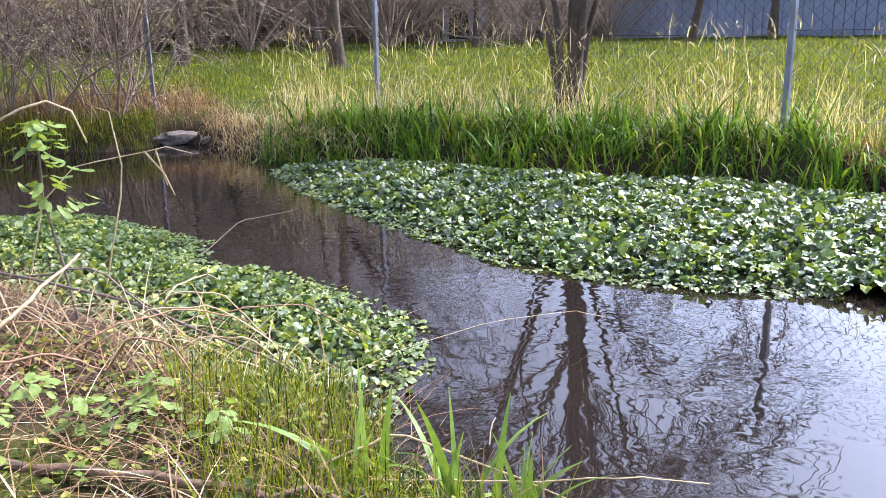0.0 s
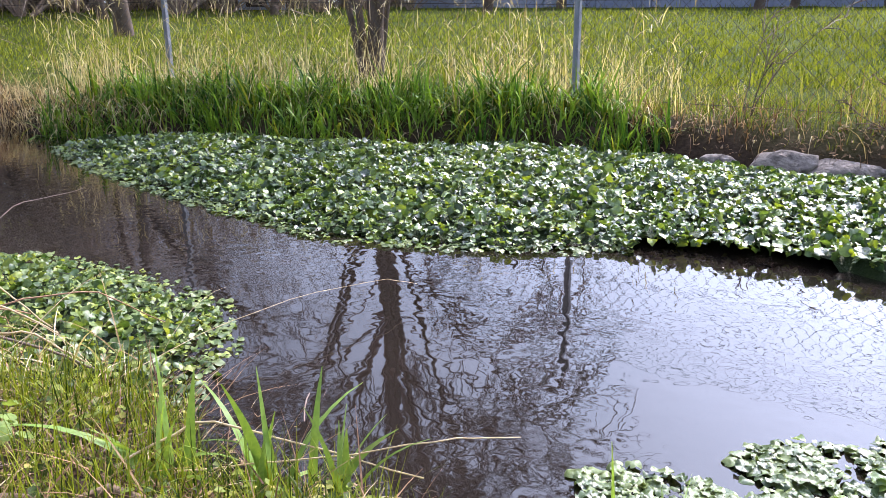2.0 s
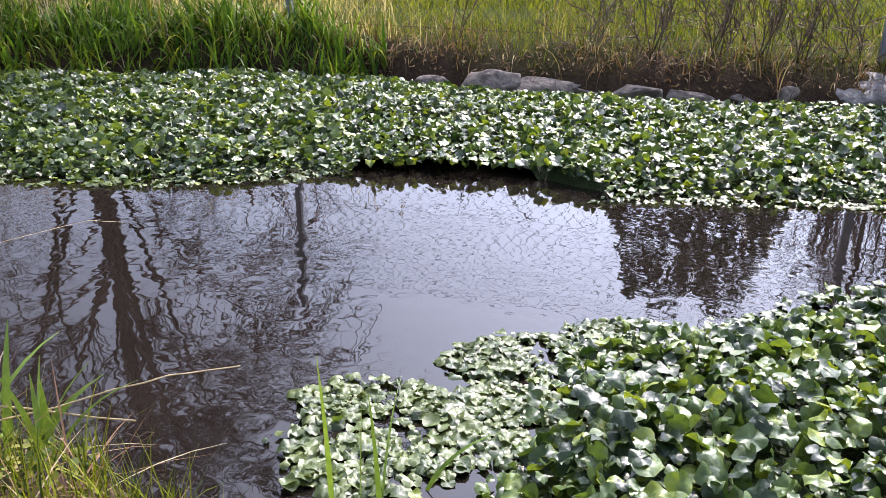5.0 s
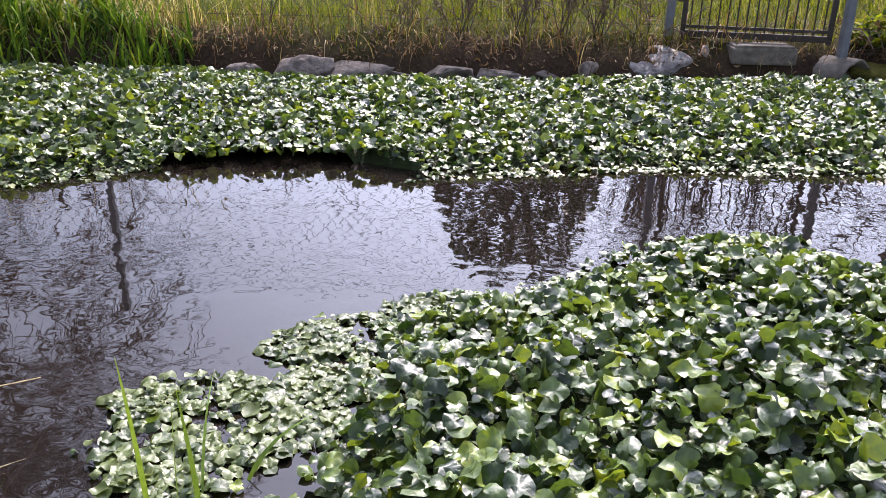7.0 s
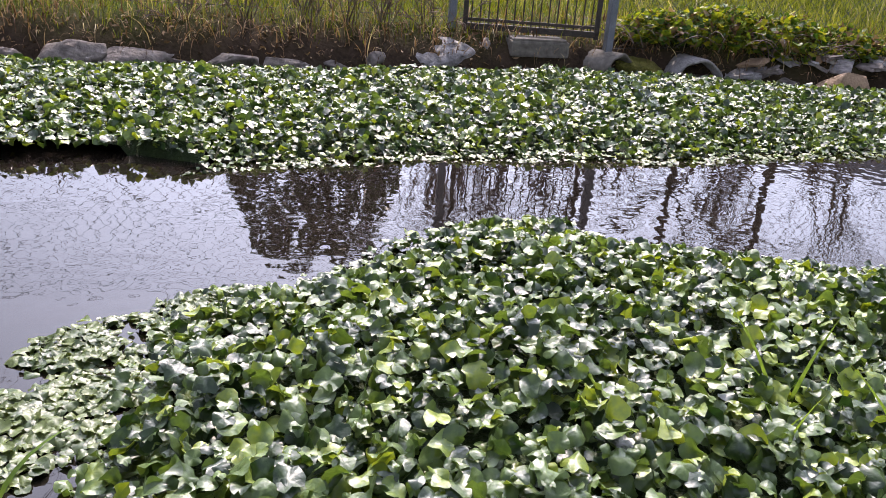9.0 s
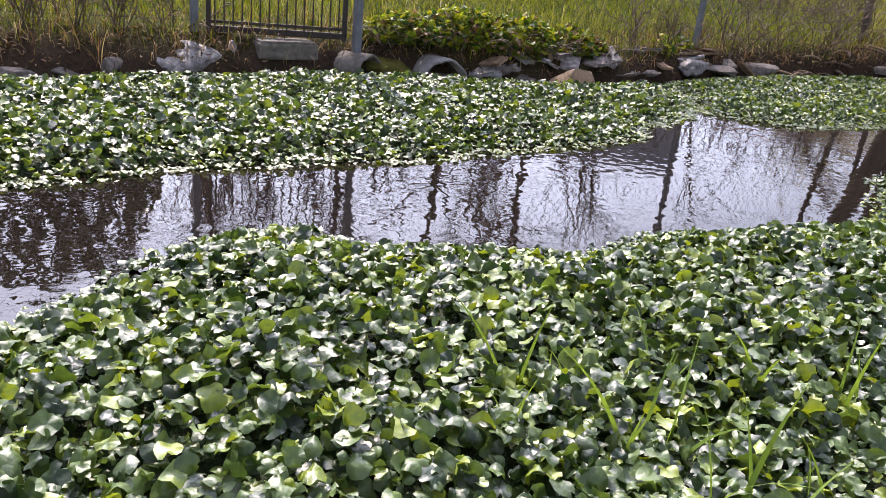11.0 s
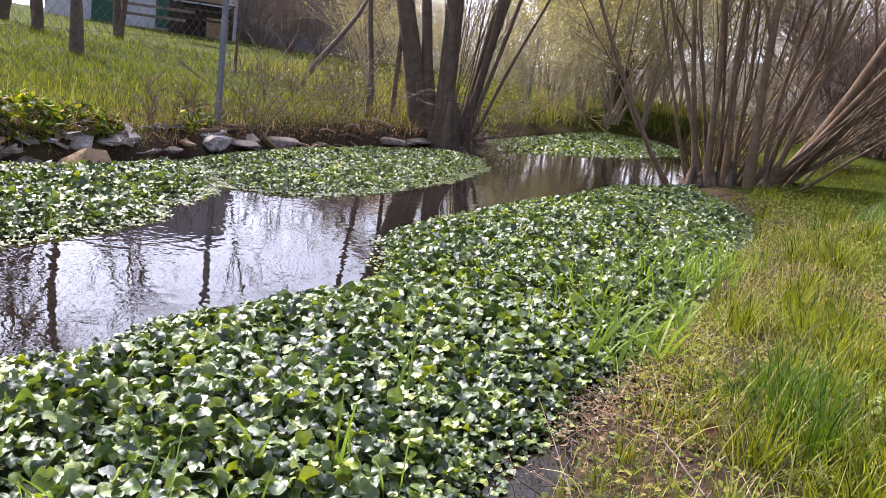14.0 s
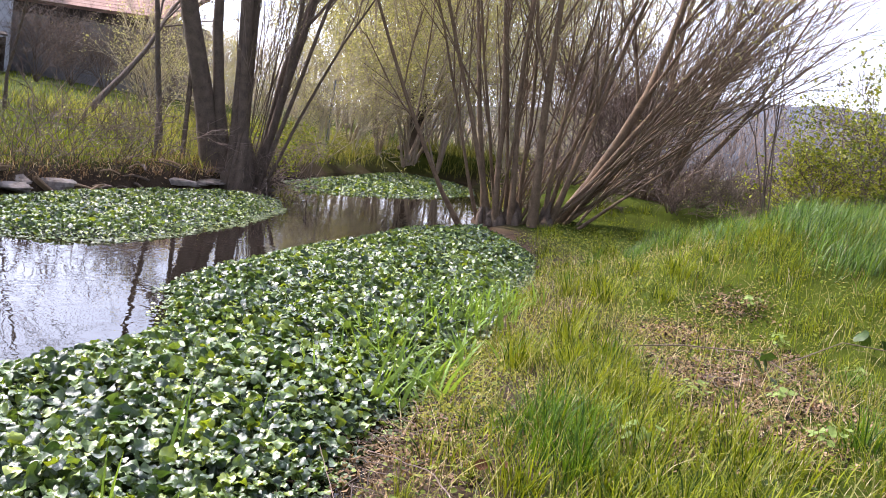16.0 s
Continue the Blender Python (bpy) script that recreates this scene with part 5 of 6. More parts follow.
def gate():
    z = 0.3
    a, b = np.array(GATE_L), np.array(GATE_R)
    d = (b - a) / np.linalg.norm(b - a)
    n = math.atan2(d[1], d[0])
    a, b = a + d * 0.09, b - d * 0.09
    c, w = (a + b) / 2, np.linalg.norm(b - a)
    ob = thing("garden_gate", (c[0], c[1], z), "dark iron bar gate closed between two grey posts", "gate")
    part("bottom_rail", box(0, 0, 0.03, w, 0.04, 0.05, n, 0.006), IRON, ob)
    for h in (0.085, 1.3):
        part("rail", box(0, 0, h, w - 0.08, 0.012, 0.025, n, 0.003), IRON, ob)
    for s in (-1, 1):
        part("stile", box(s * d[0] * (w / 2 - 0.02), s * d[1] * (w / 2 - 0.02), 0.67, 0.04, 0.04, 1.36, n, 0.005), IRON, ob)
    for i in range(1, 16):
        u = -w / 2 + w * i / 16
        p = tube(np.array([(c[0] + d[0] * u, c[1] + d[1] * u, z + h) for h in (0.04, 0.7, 1.32)]), 0.006, 6)
        piece("bar", p, IRON, ob)
    part("hinge", box(-d[0] * (w / 2 + 0.02), -d[1] * (w / 2 + 0.02), 0.3, 0.05, 0.03, 0.06, n, 0.005), IRON, ob)
    part("latch", box(d[0] * (w / 2 + 0.01), d[1] * (w / 2 + 0.01), 0.75, 0.06, 0.05, 0.08, n, 0.005), IRON, ob)


fence()
gate()


def stone(x, y, z, sx, sy, sz, turn, seed, label="rough grey bank stone half sunk in soil", material=None, name="stone", category="stone"):
    bm = bmesh.new()
    bmesh.ops.create_icosphere(bm, subdivisions=4, radius=1)
    rr = random.Random(seed)
    cuts = [(Vector((rr.gauss(0, 1), rr.gauss(0, 1), rr.gauss(0.3, 0.8))).normalized(), rr.uniform(0.42, 0.85)) for _ in range(13)]
    for v in bm.verts:
        p = v.co * 1.3 + Vector((seed * 3.1, seed * 1.7, 0))
        k = 1 + 0.4 * noise.noise(p) + 0.28 * noise.noise(p * 2.6) + 0.12 * noise.noise(p * 7)
        v.co *= k
        for n, h in cuts:
            over = v.co.dot(n) - h
            if over > 0:
                v.co -= n * over * 0.85
        v.co.x, v.co.y, v.co.z = v.co.x * sx / 1.6, v.co.y * sy / 1.6, v.co.z * sz / 1.6
    me = bpy.data.meshes.new(name)
    bm.to_mesh(me)
    bm.free()
    me.materials.append(material or STONE)
    me.polygons.foreach_set("use_smooth", [True] * len(me.polygons))
    ob = new(name, me)
    ob.matrix_world = Matrix.Translation((x, y, z)) @ Matrix.Rotation(turn, 4, "Z")
    return tagged(ob, label, category, "bank stones")


def stones():
    # x, y, z, length, depth, height, turn
    by_gate = [(5.16, 4.02, 0.04, 0.22, 0.22, 0.2, 1.9), (5.4, 3.62, 0.04, 0.44, 0.36, 0.26, 2.05), (5.6, 3.28, 0.04, 0.52, 0.34, 0.24, 2.05), (5.76, 2.98, 0.02, 0.36, 0.3, 0.14, 1.9), (5.84, 2.6, 0.08, 0.4, 0.32, 0.22, 1.9),
            (6.02, 2.3, 0.06, 0.46, 0.28, 0.16, 2.1), (6.22, 1.95, 0.04, 0.3, 0.26, 0.12, 1.9), (6.38, 1.68, 0.1, 0.22, 0.2, 0.28, 0.3), (6.6, 1.5, 0.06, 0.3, 0.3, 0.3, 2.0), (6.7, 1.32, 0.04, 0.75, 0.55, 0.52, 1.95), (6.95, 0.9, 0.14, 0.2, 0.3, 0.5, 0.6)]
    by_willow = [(7.8, -1.75, 0.14, 0.6, 0.4, 0.34, 1.8), (7.95, -2.2, 0.14, 0.5, 0.4, 0.3, 2.0), (8.05, -2.7, 0.12, 0.55, 0.35, 0.12, 2.2), (8.25, -2.95, 0.12, 0.42, 0.3, 0.1, 1.5), (8.75, -3.72, 0.2, 0.46, 0.35, 0.24, 2.3), (9.0, -4.15, 0.12, 0.4, 0.3, 0.14, 2.0),
            (9.35, -4.75, 0.12, 0.5, 0.35, 0.24, 1.2), (10.3, -6.8, 0.16, 0.7, 0.5, 0.16, 1.0), (10.6, -7.5, 0.16, 0.6, 0.5, 0.14, 1.6), (10.5, -8.5, 0.06, 0.5, 0.4, 0.2, 0.5), (0.84, 11.05, 0.12, 0.5, 0.5, 0.3, 0.2), (1.16, 10.75, 0.06, 0.3, 0.3, 0.18, 0.9), (0.4, 11.1, 0.2, 0.3, 0.3, 0.24, 0.5)]
    for k, (x, y, z, a, b, c, turn) in enumerate(by_gate + by_willow):
        label = "flat pale stone lying on the bank" if c < 0.18 else "rough grey boulder half sunk in the bank"
        stone(x - 0.1, y - 0.03, z * 0.5 + 0.03, a * 1.1, b * 0.85, c * 0.66, turn, k + 1, label, PALE_STONE if k in (8, 9, 10, 15) else None)
    stone(7.3, -2.12, 0.09, 0.62, 0.24, 0.2, -1.05, 77, "brown rotten log stub lying in the watercress", LOGWOOD, "log", "log")
    ob = thing("concrete_slab", (7.02, 0.46, 0.2), "weathered concrete beam lying below the gate", "slab")
    part("beam", box(0, 0, 0, 0.5, 0.28, 0.13, radians(-68), 0.02), CONCRETE, ob)
    part("lip", box(-0.02, 0.0, 0.07, 0.46, 0.22, 0.026, radians(-68), 0.01), CONCRETE, ob, "thin top layer in the same concrete")


def arch(x, y, z, radius, length, turn, material, label, sweep=160, lift=0.0):
    """A curved shell of sheet lying like half a pipe, open at its ends."""
    n, vs = 14, []
    for u in (-0.5, 0.5):
        for rr in (radius, radius - 0.022):
            for i in range(n + 1):
                a = radians(90 - sweep / 2 + sweep * i / n)
                vs.append((u * length, rr * math.cos(a), rr * math.sin(a) + lift + 0.008 * math.sin(7 * a + 9 * u)))
    m, q = n + 1, []
    for i in range(n):
        q += [(i, i + 1, 2 * m + i + 1, 2 * m + i), (m + i, 3 * m + i, 3 * m + i + 1, m + i + 1), (i, m + i, m + i + 1, i + 1), (2 * m + i, 2 * m + i + 1, 3 * m + i + 1, 3 * m + i)]
    q += [(0, 2 * m, 3 * m, m), (n, m + n, 3 * m + n, 2 * m + n)]
    ob = single("ridge_tile", (np.array(vs), np.array(q)), material, label, "tile", "old ridge tiles")
    ob.matrix_world = Matrix.Translation((x, y, z)) @ Matrix.Rotation(turn, 4, "Z")
    return ob


def debris():
    """Flat slabs of old sheet and rubble along the bank towards the willow."""
    r = np.random.default_rng(61)
    edge = np.array([(7.16, -0.5), (7.3, -1.4), (7.42, -2.05), (7.78, -2.7), (8.3, -3.3), (8.8, -3.9), (9.4, -5.0)])
    for k in range(26):
        u = r.uniform(0, 1) ** 0.8 * (len(edge) - 1.001)
        i = int(u)
        x, y = edge[i] + (edge[i + 1] - edge[i]) * (u - i) + r.normal(0.08, 0.09, 2)
        kind = r.integers(4)
        mat, text = ((TILE, "pale flat piece of broken tile on the bank"), (STONE, "dark slate shard lying on the bank"), (PALE_STONE, "grey sheet fragment half sunk in mud"), (LOGWOOD, "rotten board piece lying on the bank"))[kind]
        ob = thing("broken_tile" if kind < 3 else "board_piece", (x, y, max(ground_z(x, y), 0.02) + 0.03), text, "tile" if kind < 3 else "board", "bank rubble")
        bm = box(0, 0, 0, r.uniform(0.12, 0.36), r.uniform(0.07, 0.18), r.uniform(0.012, 0.03), r.normal(1.1, 0.5), 0.005, Matrix.Rotation(r.normal(0, 0.25), 4, "X") @ Matrix.Rotation(r.normal(-0.15, 0.25), 4, "Y"))
        for v in bm.verts:
            v.co += Vector(r.normal(0, 0.008, 3).tolist())
        part("shard", bm, mat, ob)
    for k in range(14):
        u = r.uniform(0, 1)
        x, y = 9.2 + 1.2 * u + r.normal(0, 0.12), -5.0 - 2.0 * u + r.normal(0, 0.12)
        a, n = r.uniform(0, 6.28), r.uniform(0.25, 0.7)
        z = max(ground_z(x, y), 0) + 0.03
        pts = np.array([(x + (t - 0.5) * n * math.cos(a), y + (t - 0.5) * n * math.sin(a), z + 0.05 * math.sin(3 * t)) for t in np.linspace(0, 1, 5)])
        single("driftwood", tube(pts, r.uniform(0.008, 0.028) * np.linspace(1, 0.6, 5), 6), LOGWOOD if k % 2 else BARK, "dead branch piece lying on the dark bank", "branch", "bank debris")


stones()
debris()
arch(7.18, -0.06, 0.02, 0.19, 0.5, radians(52), CONCRETE, "grey mossy half-pipe tile open towards the stream")
arch(7.36, -0.82, -0.03, 0.24, 0.46, radians(24), TILE, "pale curved tile leaning on the bank", 150)
arch(7.52, -1.32, -0.14, 0.3, 0.36, radians(70), TILE, "pale broken curved tile in the bank", 90)
arch(7.85, -2.0, -0.24, 0.52, 0.55, radians(72), PALE_STONE, "broad pale grey curved sheet sunk in the bank", 80)
stone(7.32, -0.42, 0.06, 0.42, 0.3, 0.22, 1.6, 41, "low mound of yellow-green moss beside the tiles", MOSS, "moss_mound", "moss")


# ---- leafy growth ----
def heap(r, n, centre, size, lo=0.0):
    """Random places in the outer part of a rounded lump."""
    v = r.normal(size=(n, 3))
    v /= np.linalg.norm(v, axis=1)[:, None]
    v *= r.uniform(0.6, 1.0, n)[:, None] ** 0.6
    v[:, 2] = np.maximum(np.abs(v[:, 2]), lo)
    return np.array(centre) + v * np.array(size)


def canes(r, lumps, n):
    out = []
    for _ in range(n):
        c, s = lumps[r.integers(len(lumps))]
        foot = np.array([c[0] + r.uniform(-1, 1) * s[0], c[1] + r.uniform(-1, 1) * s[1], c[2] - 0.02])
        w = r.normal(size=2)
        w /= np.linalg.norm(w)
        length = r.uniform(0.5, 1.1) * max(s)
        u = np.linspace(0, 1, 6)[:, None]
        out.append(tube(foot + np.concatenate([u * w * length, (u - 0.75 * u ** 2) * 1.6 * s[2]], 1), 0.006 * np.linspace(1, 0.4, 6), 4))
    return join(out)


def bush(name, lumps, n, leaf, material, label, r, cane=30, dead=0.15, category="shrub"):
    """lumps: (centre, half sizes) of the masses of foliage."""
    c0 = lumps[0][0]
    ob = thing(name, (c0[0], c0[1], c0[2]), label, category)
    piece("cane_tangle", canes(r, lumps, cane), TWIG, ob, "thin brown canes")["kind"] = "stuff"
    pts = np.concatenate([heap(r, n // len(lumps), c, s) for c, s in lumps])
    rot = turns(r.uniform(0, 1.3, len(pts)), r.uniform(0, 6.28, len(pts)), r.uniform(0, 6.28, len(pts)))
    size = leaf * r.uniform(0.6, 1.3, len(pts))
    withered = r.uniform(size=len(pts)) < dead
    v, t = scatter(LEAF_V * np.array([1.2, 0.7, 1]), LEAF_T, pts[~withered], size[~withered], rot[~withered], 0.2, r)
    piece("leaves", (v, t), material, ob)
    if withered.any():
        piece("dead_leaves", scatter(LEAF_V * np.array([1.2, 0.7, 1]), LEAF_T, pts[withered], size[withered], rot[withered], 0.3, r), DEAD, ob, "withered brown leaves")
    return ob


def growth():
    r = np.random.default_rng(31)
    lumps = [((7.55, -0.55, 0.3), (0.4, 0.4, 0.24)), ((7.75, -1.1, 0.28), (0.45, 0.5, 0.34)), ((7.9, -1.65, 0.22), (0.5, 0.45, 0.36)), ((8.1, -2.2, 0.25), (0.45, 0.4, 0.24))]
    bush("bramble_bush", lumps, 4600, 0.03, BRAMBLE, "low tangled bramble bush hanging over the bank", r, 90, 0.14)
    bush("bramble_bush", [((9.0, -3.6, 0.3), (0.3, 0.25, 0.12)), ((8.75, -3.35, 0.25), (0.25, 0.2, 0.12))], 300, 0.03, BRAMBLE, "small yellow-green weeds at the fence post", r, 8, 0.05, "weed")
    bush("willow_suckers", [((11.4, -9.3, 0.2), (0.7, 0.7, 0.9)), ((12.6, -10.2, 0.2), (0.9, 0.8, 1.0)), ((14.2, -12.2, 0.3), (1.2, 1.0, 0.9))], 2600, 0.022, MEADOW, "yellow-green leafing willow suckers beside the stream", r, 120, 0.08)
    lumps = []
    for az, wide, high in ((66.5, 0.6, 3.6), (68.3, 0.8, 4.9), (70.3, 0.9, 5.6), (72.3, 0.8, 4.8), (74.2, 0.85, 5.3), (76.2, 0.7, 3.8)):
        x, y = polar(az, 15.8 + 0.4 * math.sin(az))
        lumps += [((x, y, 0.7), (wide, wide, high * 0.6)), ((x, y, 0.7 + high * 0.5), (wide * 0.85, wide * 0.85, high * 0.5))]
    bush("laurel_hedge", lumps, 6500, 0.07, DARK_LEAF, "tall ragged dark evergreen hedge beyond the meadow", r, 80, 0.0, "hedge")


growth()


LIME = shade("young_leaf", (0.09, 0.12, 0.015), (0.3, 0.32, 0.05), rough=0.5, scale=2, translucent=0.35, island=0.7, bump=0)


def more_woods():
    r = np.random.default_rng(41)
    # thorny thicket on the far-left bank
    for x, y, high, n in ((-0.75, 11.5, 3.4, 14), (0.0, 11.3, 3.2, 16), (-1.2, 11.4, 3.4, 12), (0.3, 12.0, 3.2, 10), (-1.9, 11.8, 3.6, 12), (-2.8, 12.2, 3.8, 12), (-4.2, 12.8, 4.2, 10), (-0.3, 12.5, 3.8, 8), (-2.2, 13.2, 4.2, 10)):
        tree("thorn_shrub", x, y, "bare brown thorn shrub with a few small leaves", r, stem_fan(r, n // 2 + 2, 0.03, 0.6, high, 0.015), 2, 7, 0.8, 0.0, 0.15, 2600, 0.024, 0.08, 0.5, category="shrub", group="thorn thicket", bark=THORN, twig=THORN)
    # hedge of brush behind the meadow
    first = None
    for k in range(32):
        az = -12 + 3.0 * (k % 16)
        x, y = polar(az, (29 if k < 16 else 35) + 2.5 * r.uniform(-1, 1))
        if k % 9 == 0:
            first = tree("hedge_shrub", x, y, "bare brown hedge shrub at the meadow's far edge", r, stem_fan(r, 14, 0.05, 0.95, 4.4, 0.022), 2, 7, 0.8, 0.0, 0.14, 0, start=0.03, category="shrub", group="far hedge", bark=THORN, twig=PALE_TWIG)
        else:
            copy_thing(first, Matrix.Translation((x, y, ground_z(x, y) - 0.05)) @ Matrix.Rotation(r.uniform(0, 6.28), 4, "Z") @ Matrix.Scale(1.9 if az < 20 else 1.0, 4))
    # thickets that close the view far off
    for name, az0, az1, d0, d1, top, n in (("far_thicket", -16, 37, 33, 39, 4.5, 9000), ("far_thicket", -18, 34, 31.5, 33, 1.5, 14000), ("far_thicket", 121, 131, 40, 48, 3.0, 1800), ("far_thicket", 130, 137, 40, 48, 4.0, 1800), ("far_thicket", 137, 151, 40, 48, 7.0, 3600), ("far_thicket", 151, 172, 40, 48, 4.0, 5400)):
        az, dist = np.radians(r.uniform(az0, az1, n)), r.uniform(d0, d1, n)
        p = np.stack([dist * np.sin(az), dist * np.cos(az)], -1)
        z = land(p[:, 0], p[:, 1]) + top * r.uniform(0, 1, n) ** 1.8
        way = r.normal(0, 0.5, (n, 3)) + np.array([0, 0, 0.9])
        length = r.uniform(0.5, 1.8, n)[:, None]
        a = np.concatenate([p, z[:, None]], 1)
        w = r.uniform(0.006, 0.02, n)[:, None]
        side = np.stack([np.cos(az), -np.sin(az), 0 * az], -1) * w
        back = np.stack([np.sin(az), np.cos(az), 0 * az], -1) * w
        v = np.stack([a - side, a + side, a + back, a + way * length], 1).reshape(-1, 3)
        t = (np.array([(0, 1, 3), (1, 2, 3), (2, 0, 3)])[None] + (np.arange(n) * 4)[:, None, None]).reshape(-1, 3)
        # the upstream bands take the pale colour that stands for haze
        single(name, (v, t), TWIG if az0 < 0 or az0 > 150 else HAZE_TWIG, "far band of bare brushwood, partly paled as haze", "thicket", kind="stuff")
    # trees up the stream
    first = None
    for k in range(20):
        az, dist = (134.5, 136, 137.2, 138.5, 133.6, 135.2, 136.6, 137.8, 139.5, 140.8, 142, 144, 146, 148, 150, 152, 140.2, 134, 139, 143)[k], (27, 33, 39)[k % 3] + r.uniform(-2, 2)
        x, y = polar(az, dist)
        if k % 8 == 0:
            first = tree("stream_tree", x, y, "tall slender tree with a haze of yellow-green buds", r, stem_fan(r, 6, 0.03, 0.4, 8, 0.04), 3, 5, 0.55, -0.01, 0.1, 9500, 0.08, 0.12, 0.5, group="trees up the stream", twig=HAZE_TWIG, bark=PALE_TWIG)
        else:
            copy_thing(first, Matrix.Translation((x, y, ground_z(x, y) - 0.05)) @ Matrix.Rotation(r.uniform(0, 6.28), 4, "Z"))
    first = None
    for k in range(14):
        az, dist = (122, 124.5, 127, 129, 131, 133, 135, 137, 139, 141, 143, 145.5, 148, 151, 154, 157)[k], 21 + 3.5 * ((k * 7) % 5) / 2
        x, y = polar(az, dist)
        d, _ = off(SHORE, np.array([x]), np.array([y]))
        if d[0] > -0.3:
            continue
        if first is None or k == 8:
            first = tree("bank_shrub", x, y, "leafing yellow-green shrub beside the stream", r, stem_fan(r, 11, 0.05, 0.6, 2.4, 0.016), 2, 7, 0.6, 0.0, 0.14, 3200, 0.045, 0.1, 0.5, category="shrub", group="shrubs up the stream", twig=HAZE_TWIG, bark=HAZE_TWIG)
        else:
            copy_thing(first, Matrix.Translation((x, y, ground_z(x, y) - 0.05)) @ Matrix.Rotation(r.uniform(0, 6.28), 4, "Z"))
    first = None
    for k, (az, dist) in enumerate(((114.5, 34), (116.5, 36), (118.5, 34), (120.5, 36), (122.3, 33), (124, 30))):
        x, y = polar(az, dist)
        if k % 3 == 0:
            first = tree("hedge_shrub", x, y, "bare twiggy shrub before the outbuilding", r, stem_fan(r, 14, 0.05, 0.65, 2.4, 0.018), 2, 9, 0.7, 0.0, 0.12, 160, 0.03, category="shrub", group="garden shrubs")
        else:
            copy_thing(first, Matrix.Translation((x, y, ground_z(x, y) - 0.05)) @ Matrix.Rotation(r.uniform(0, 6.28), 4, "Z"))
    # brown brush behind the sallow
    first = None
    for k, (x, y) in enumerate(((7.4, -14.4), (7.9, -15.6), (8.6, -18.5), (9.0, -16.8), (8.2, -14.2))):
        if k % 3 == 0:
            first = tree("brush_shrub", x, y, "dense bare brown brush behind the sallow", r, stem_fan(r, 12, 0.1, 0.7, 2.6, 0.02, (-0.1, -0.08)), 2, 7, 0.6, 0.0, 0.1, 0, category="shrub", group="stream brush")
        else:
            copy_thing(first, Matrix.Translation((x, y, ground_z(x, y) - 0.05)) @ Matrix.Rotation(r.uniform(-0.6, 0.6), 4, "Z"))
    # leaning trunks behind the fence
    for az, dist, way in ((117.6, 17.5, (0.34, -0.72, 0.95)), (122.9, 13.3, (0.04, 0.03, 1)), (113.5, 17, (-0.12, -0.1, 1))):
        x, y = polar(az, dist)
        tree("leaning_tree", x, y, "slanting bare tree in the meadow behind the fence", r, [(way, 4.4, {117.6: 0.07, 122.9: 0.05}.get(az, 0.03))], 2, 9, 0.6, 0.0, 0.1, 150, 0.035, 0.35, 0.5)
    x, y = polar(138.9, 26.5)
    tree("pollard_stump", x, y, "short dark pollard stump beside the stream", r, [((0.02, 0, 1), 1.35, 0.42)], 2, 10, 0.8, 0.0, 0.05, 0, start=0.5, category="stump")
    x, y = polar(163.5, 12.5)
    tree("birch_sapling", x, y, "thin sapling with first small green leaves", r, stem_fan(r, 4, 0.05, 0.3, 4.8, 0.014), 2, 8, 0.5, 0.0, 0.1, 1300, 0.04, 0.3, 0.4)
    for x, y, high in ((3.4, -13.7, 1.3), (2.6, -13.3, 1.6), (1.9, -14.2, 2.0), (3.0, -14.8, 1.8)):
        tree("hazel_bush", x, y, "loose yellow-green leafing bush beside the grass", r, stem_fan(r, 9, 0.1, 0.8, high, 0.014), 2, 7, 0.7, 0.0, 0.15, 5200, 0.055, 0.1, 0.55, bud_mat=LIME, category="bush", group="path bushes")
    # tangled brush along the fence before the willow
    first = None
    for k, (x, y) in enumerate(((9.55, -4.75), (9.9, -5.3), (10.05, -5.95), (10.35, -6.3), (9.25, -4.4), (10.6, -6.75), (11.2, -8.3))):
        if k % 3 == 0:
            first = tree("bank_brush", x, y, "tangled thin brown brush along the wire fence", r, stem_fan(r, 7, 0.2, 0.95, 1.0, 0.006), 2, 3, 0.7, 0.0, 0.2, 40, 0.025, 0.1, 0.6, category="shrub", group="fence brush")
        else:
            copy_thing(first, Matrix.Translation((x, y, ground_z(x, y) - 0.05)) @ Matrix.Rotation(r.uniform(0, 6.28), 4, "Z"))
    # thin climbers in the fence beside the leaning post
    for x, y in ((5.75, 4.2), (6.6, 2.2)):
        tree("fence_climber", x, y, "thin dry climber stems in the wire fence", r, stem_fan(r, 3, 0.05, 0.3, 0.9, 0.004), 2, 3, 0.5, 0.0, 0.2, 25, 0.02, 0.2, 0.4, category="climber", group="fence climbers")
    # brown dead herbs standing along the wire
    first = None
    for k, (x, y) in enumerate(((6.12, 2.65), (6.35, 2.25), (6.5, 1.95), (6.65, 1.7), (6.88, 1.35), (5.95, 3.05), (8.3, -2.9), (8.7, -3.5))):
        if k % 4 == 0:
            first = tree("dead_herb", x, y, "dead brown herb stalks standing along the fence", r, stem_fan(r, 7, 0.05, 0.6, 0.5, 0.0035), 2, 3, 0.6, 0.02, 0.15, 110, 0.02, 0.15, 0.5, bud_mat=DULL, category="weed", group="dead herbs")
        else:
            copy_thing(first, Matrix.Translation((x, y, ground_z(x, y) - 0.05)) @ Matrix.Rotation(r.uniform(0, 6.28), 4, "Z"))
    # low brown brush on the bank behind the sallow
    first = None
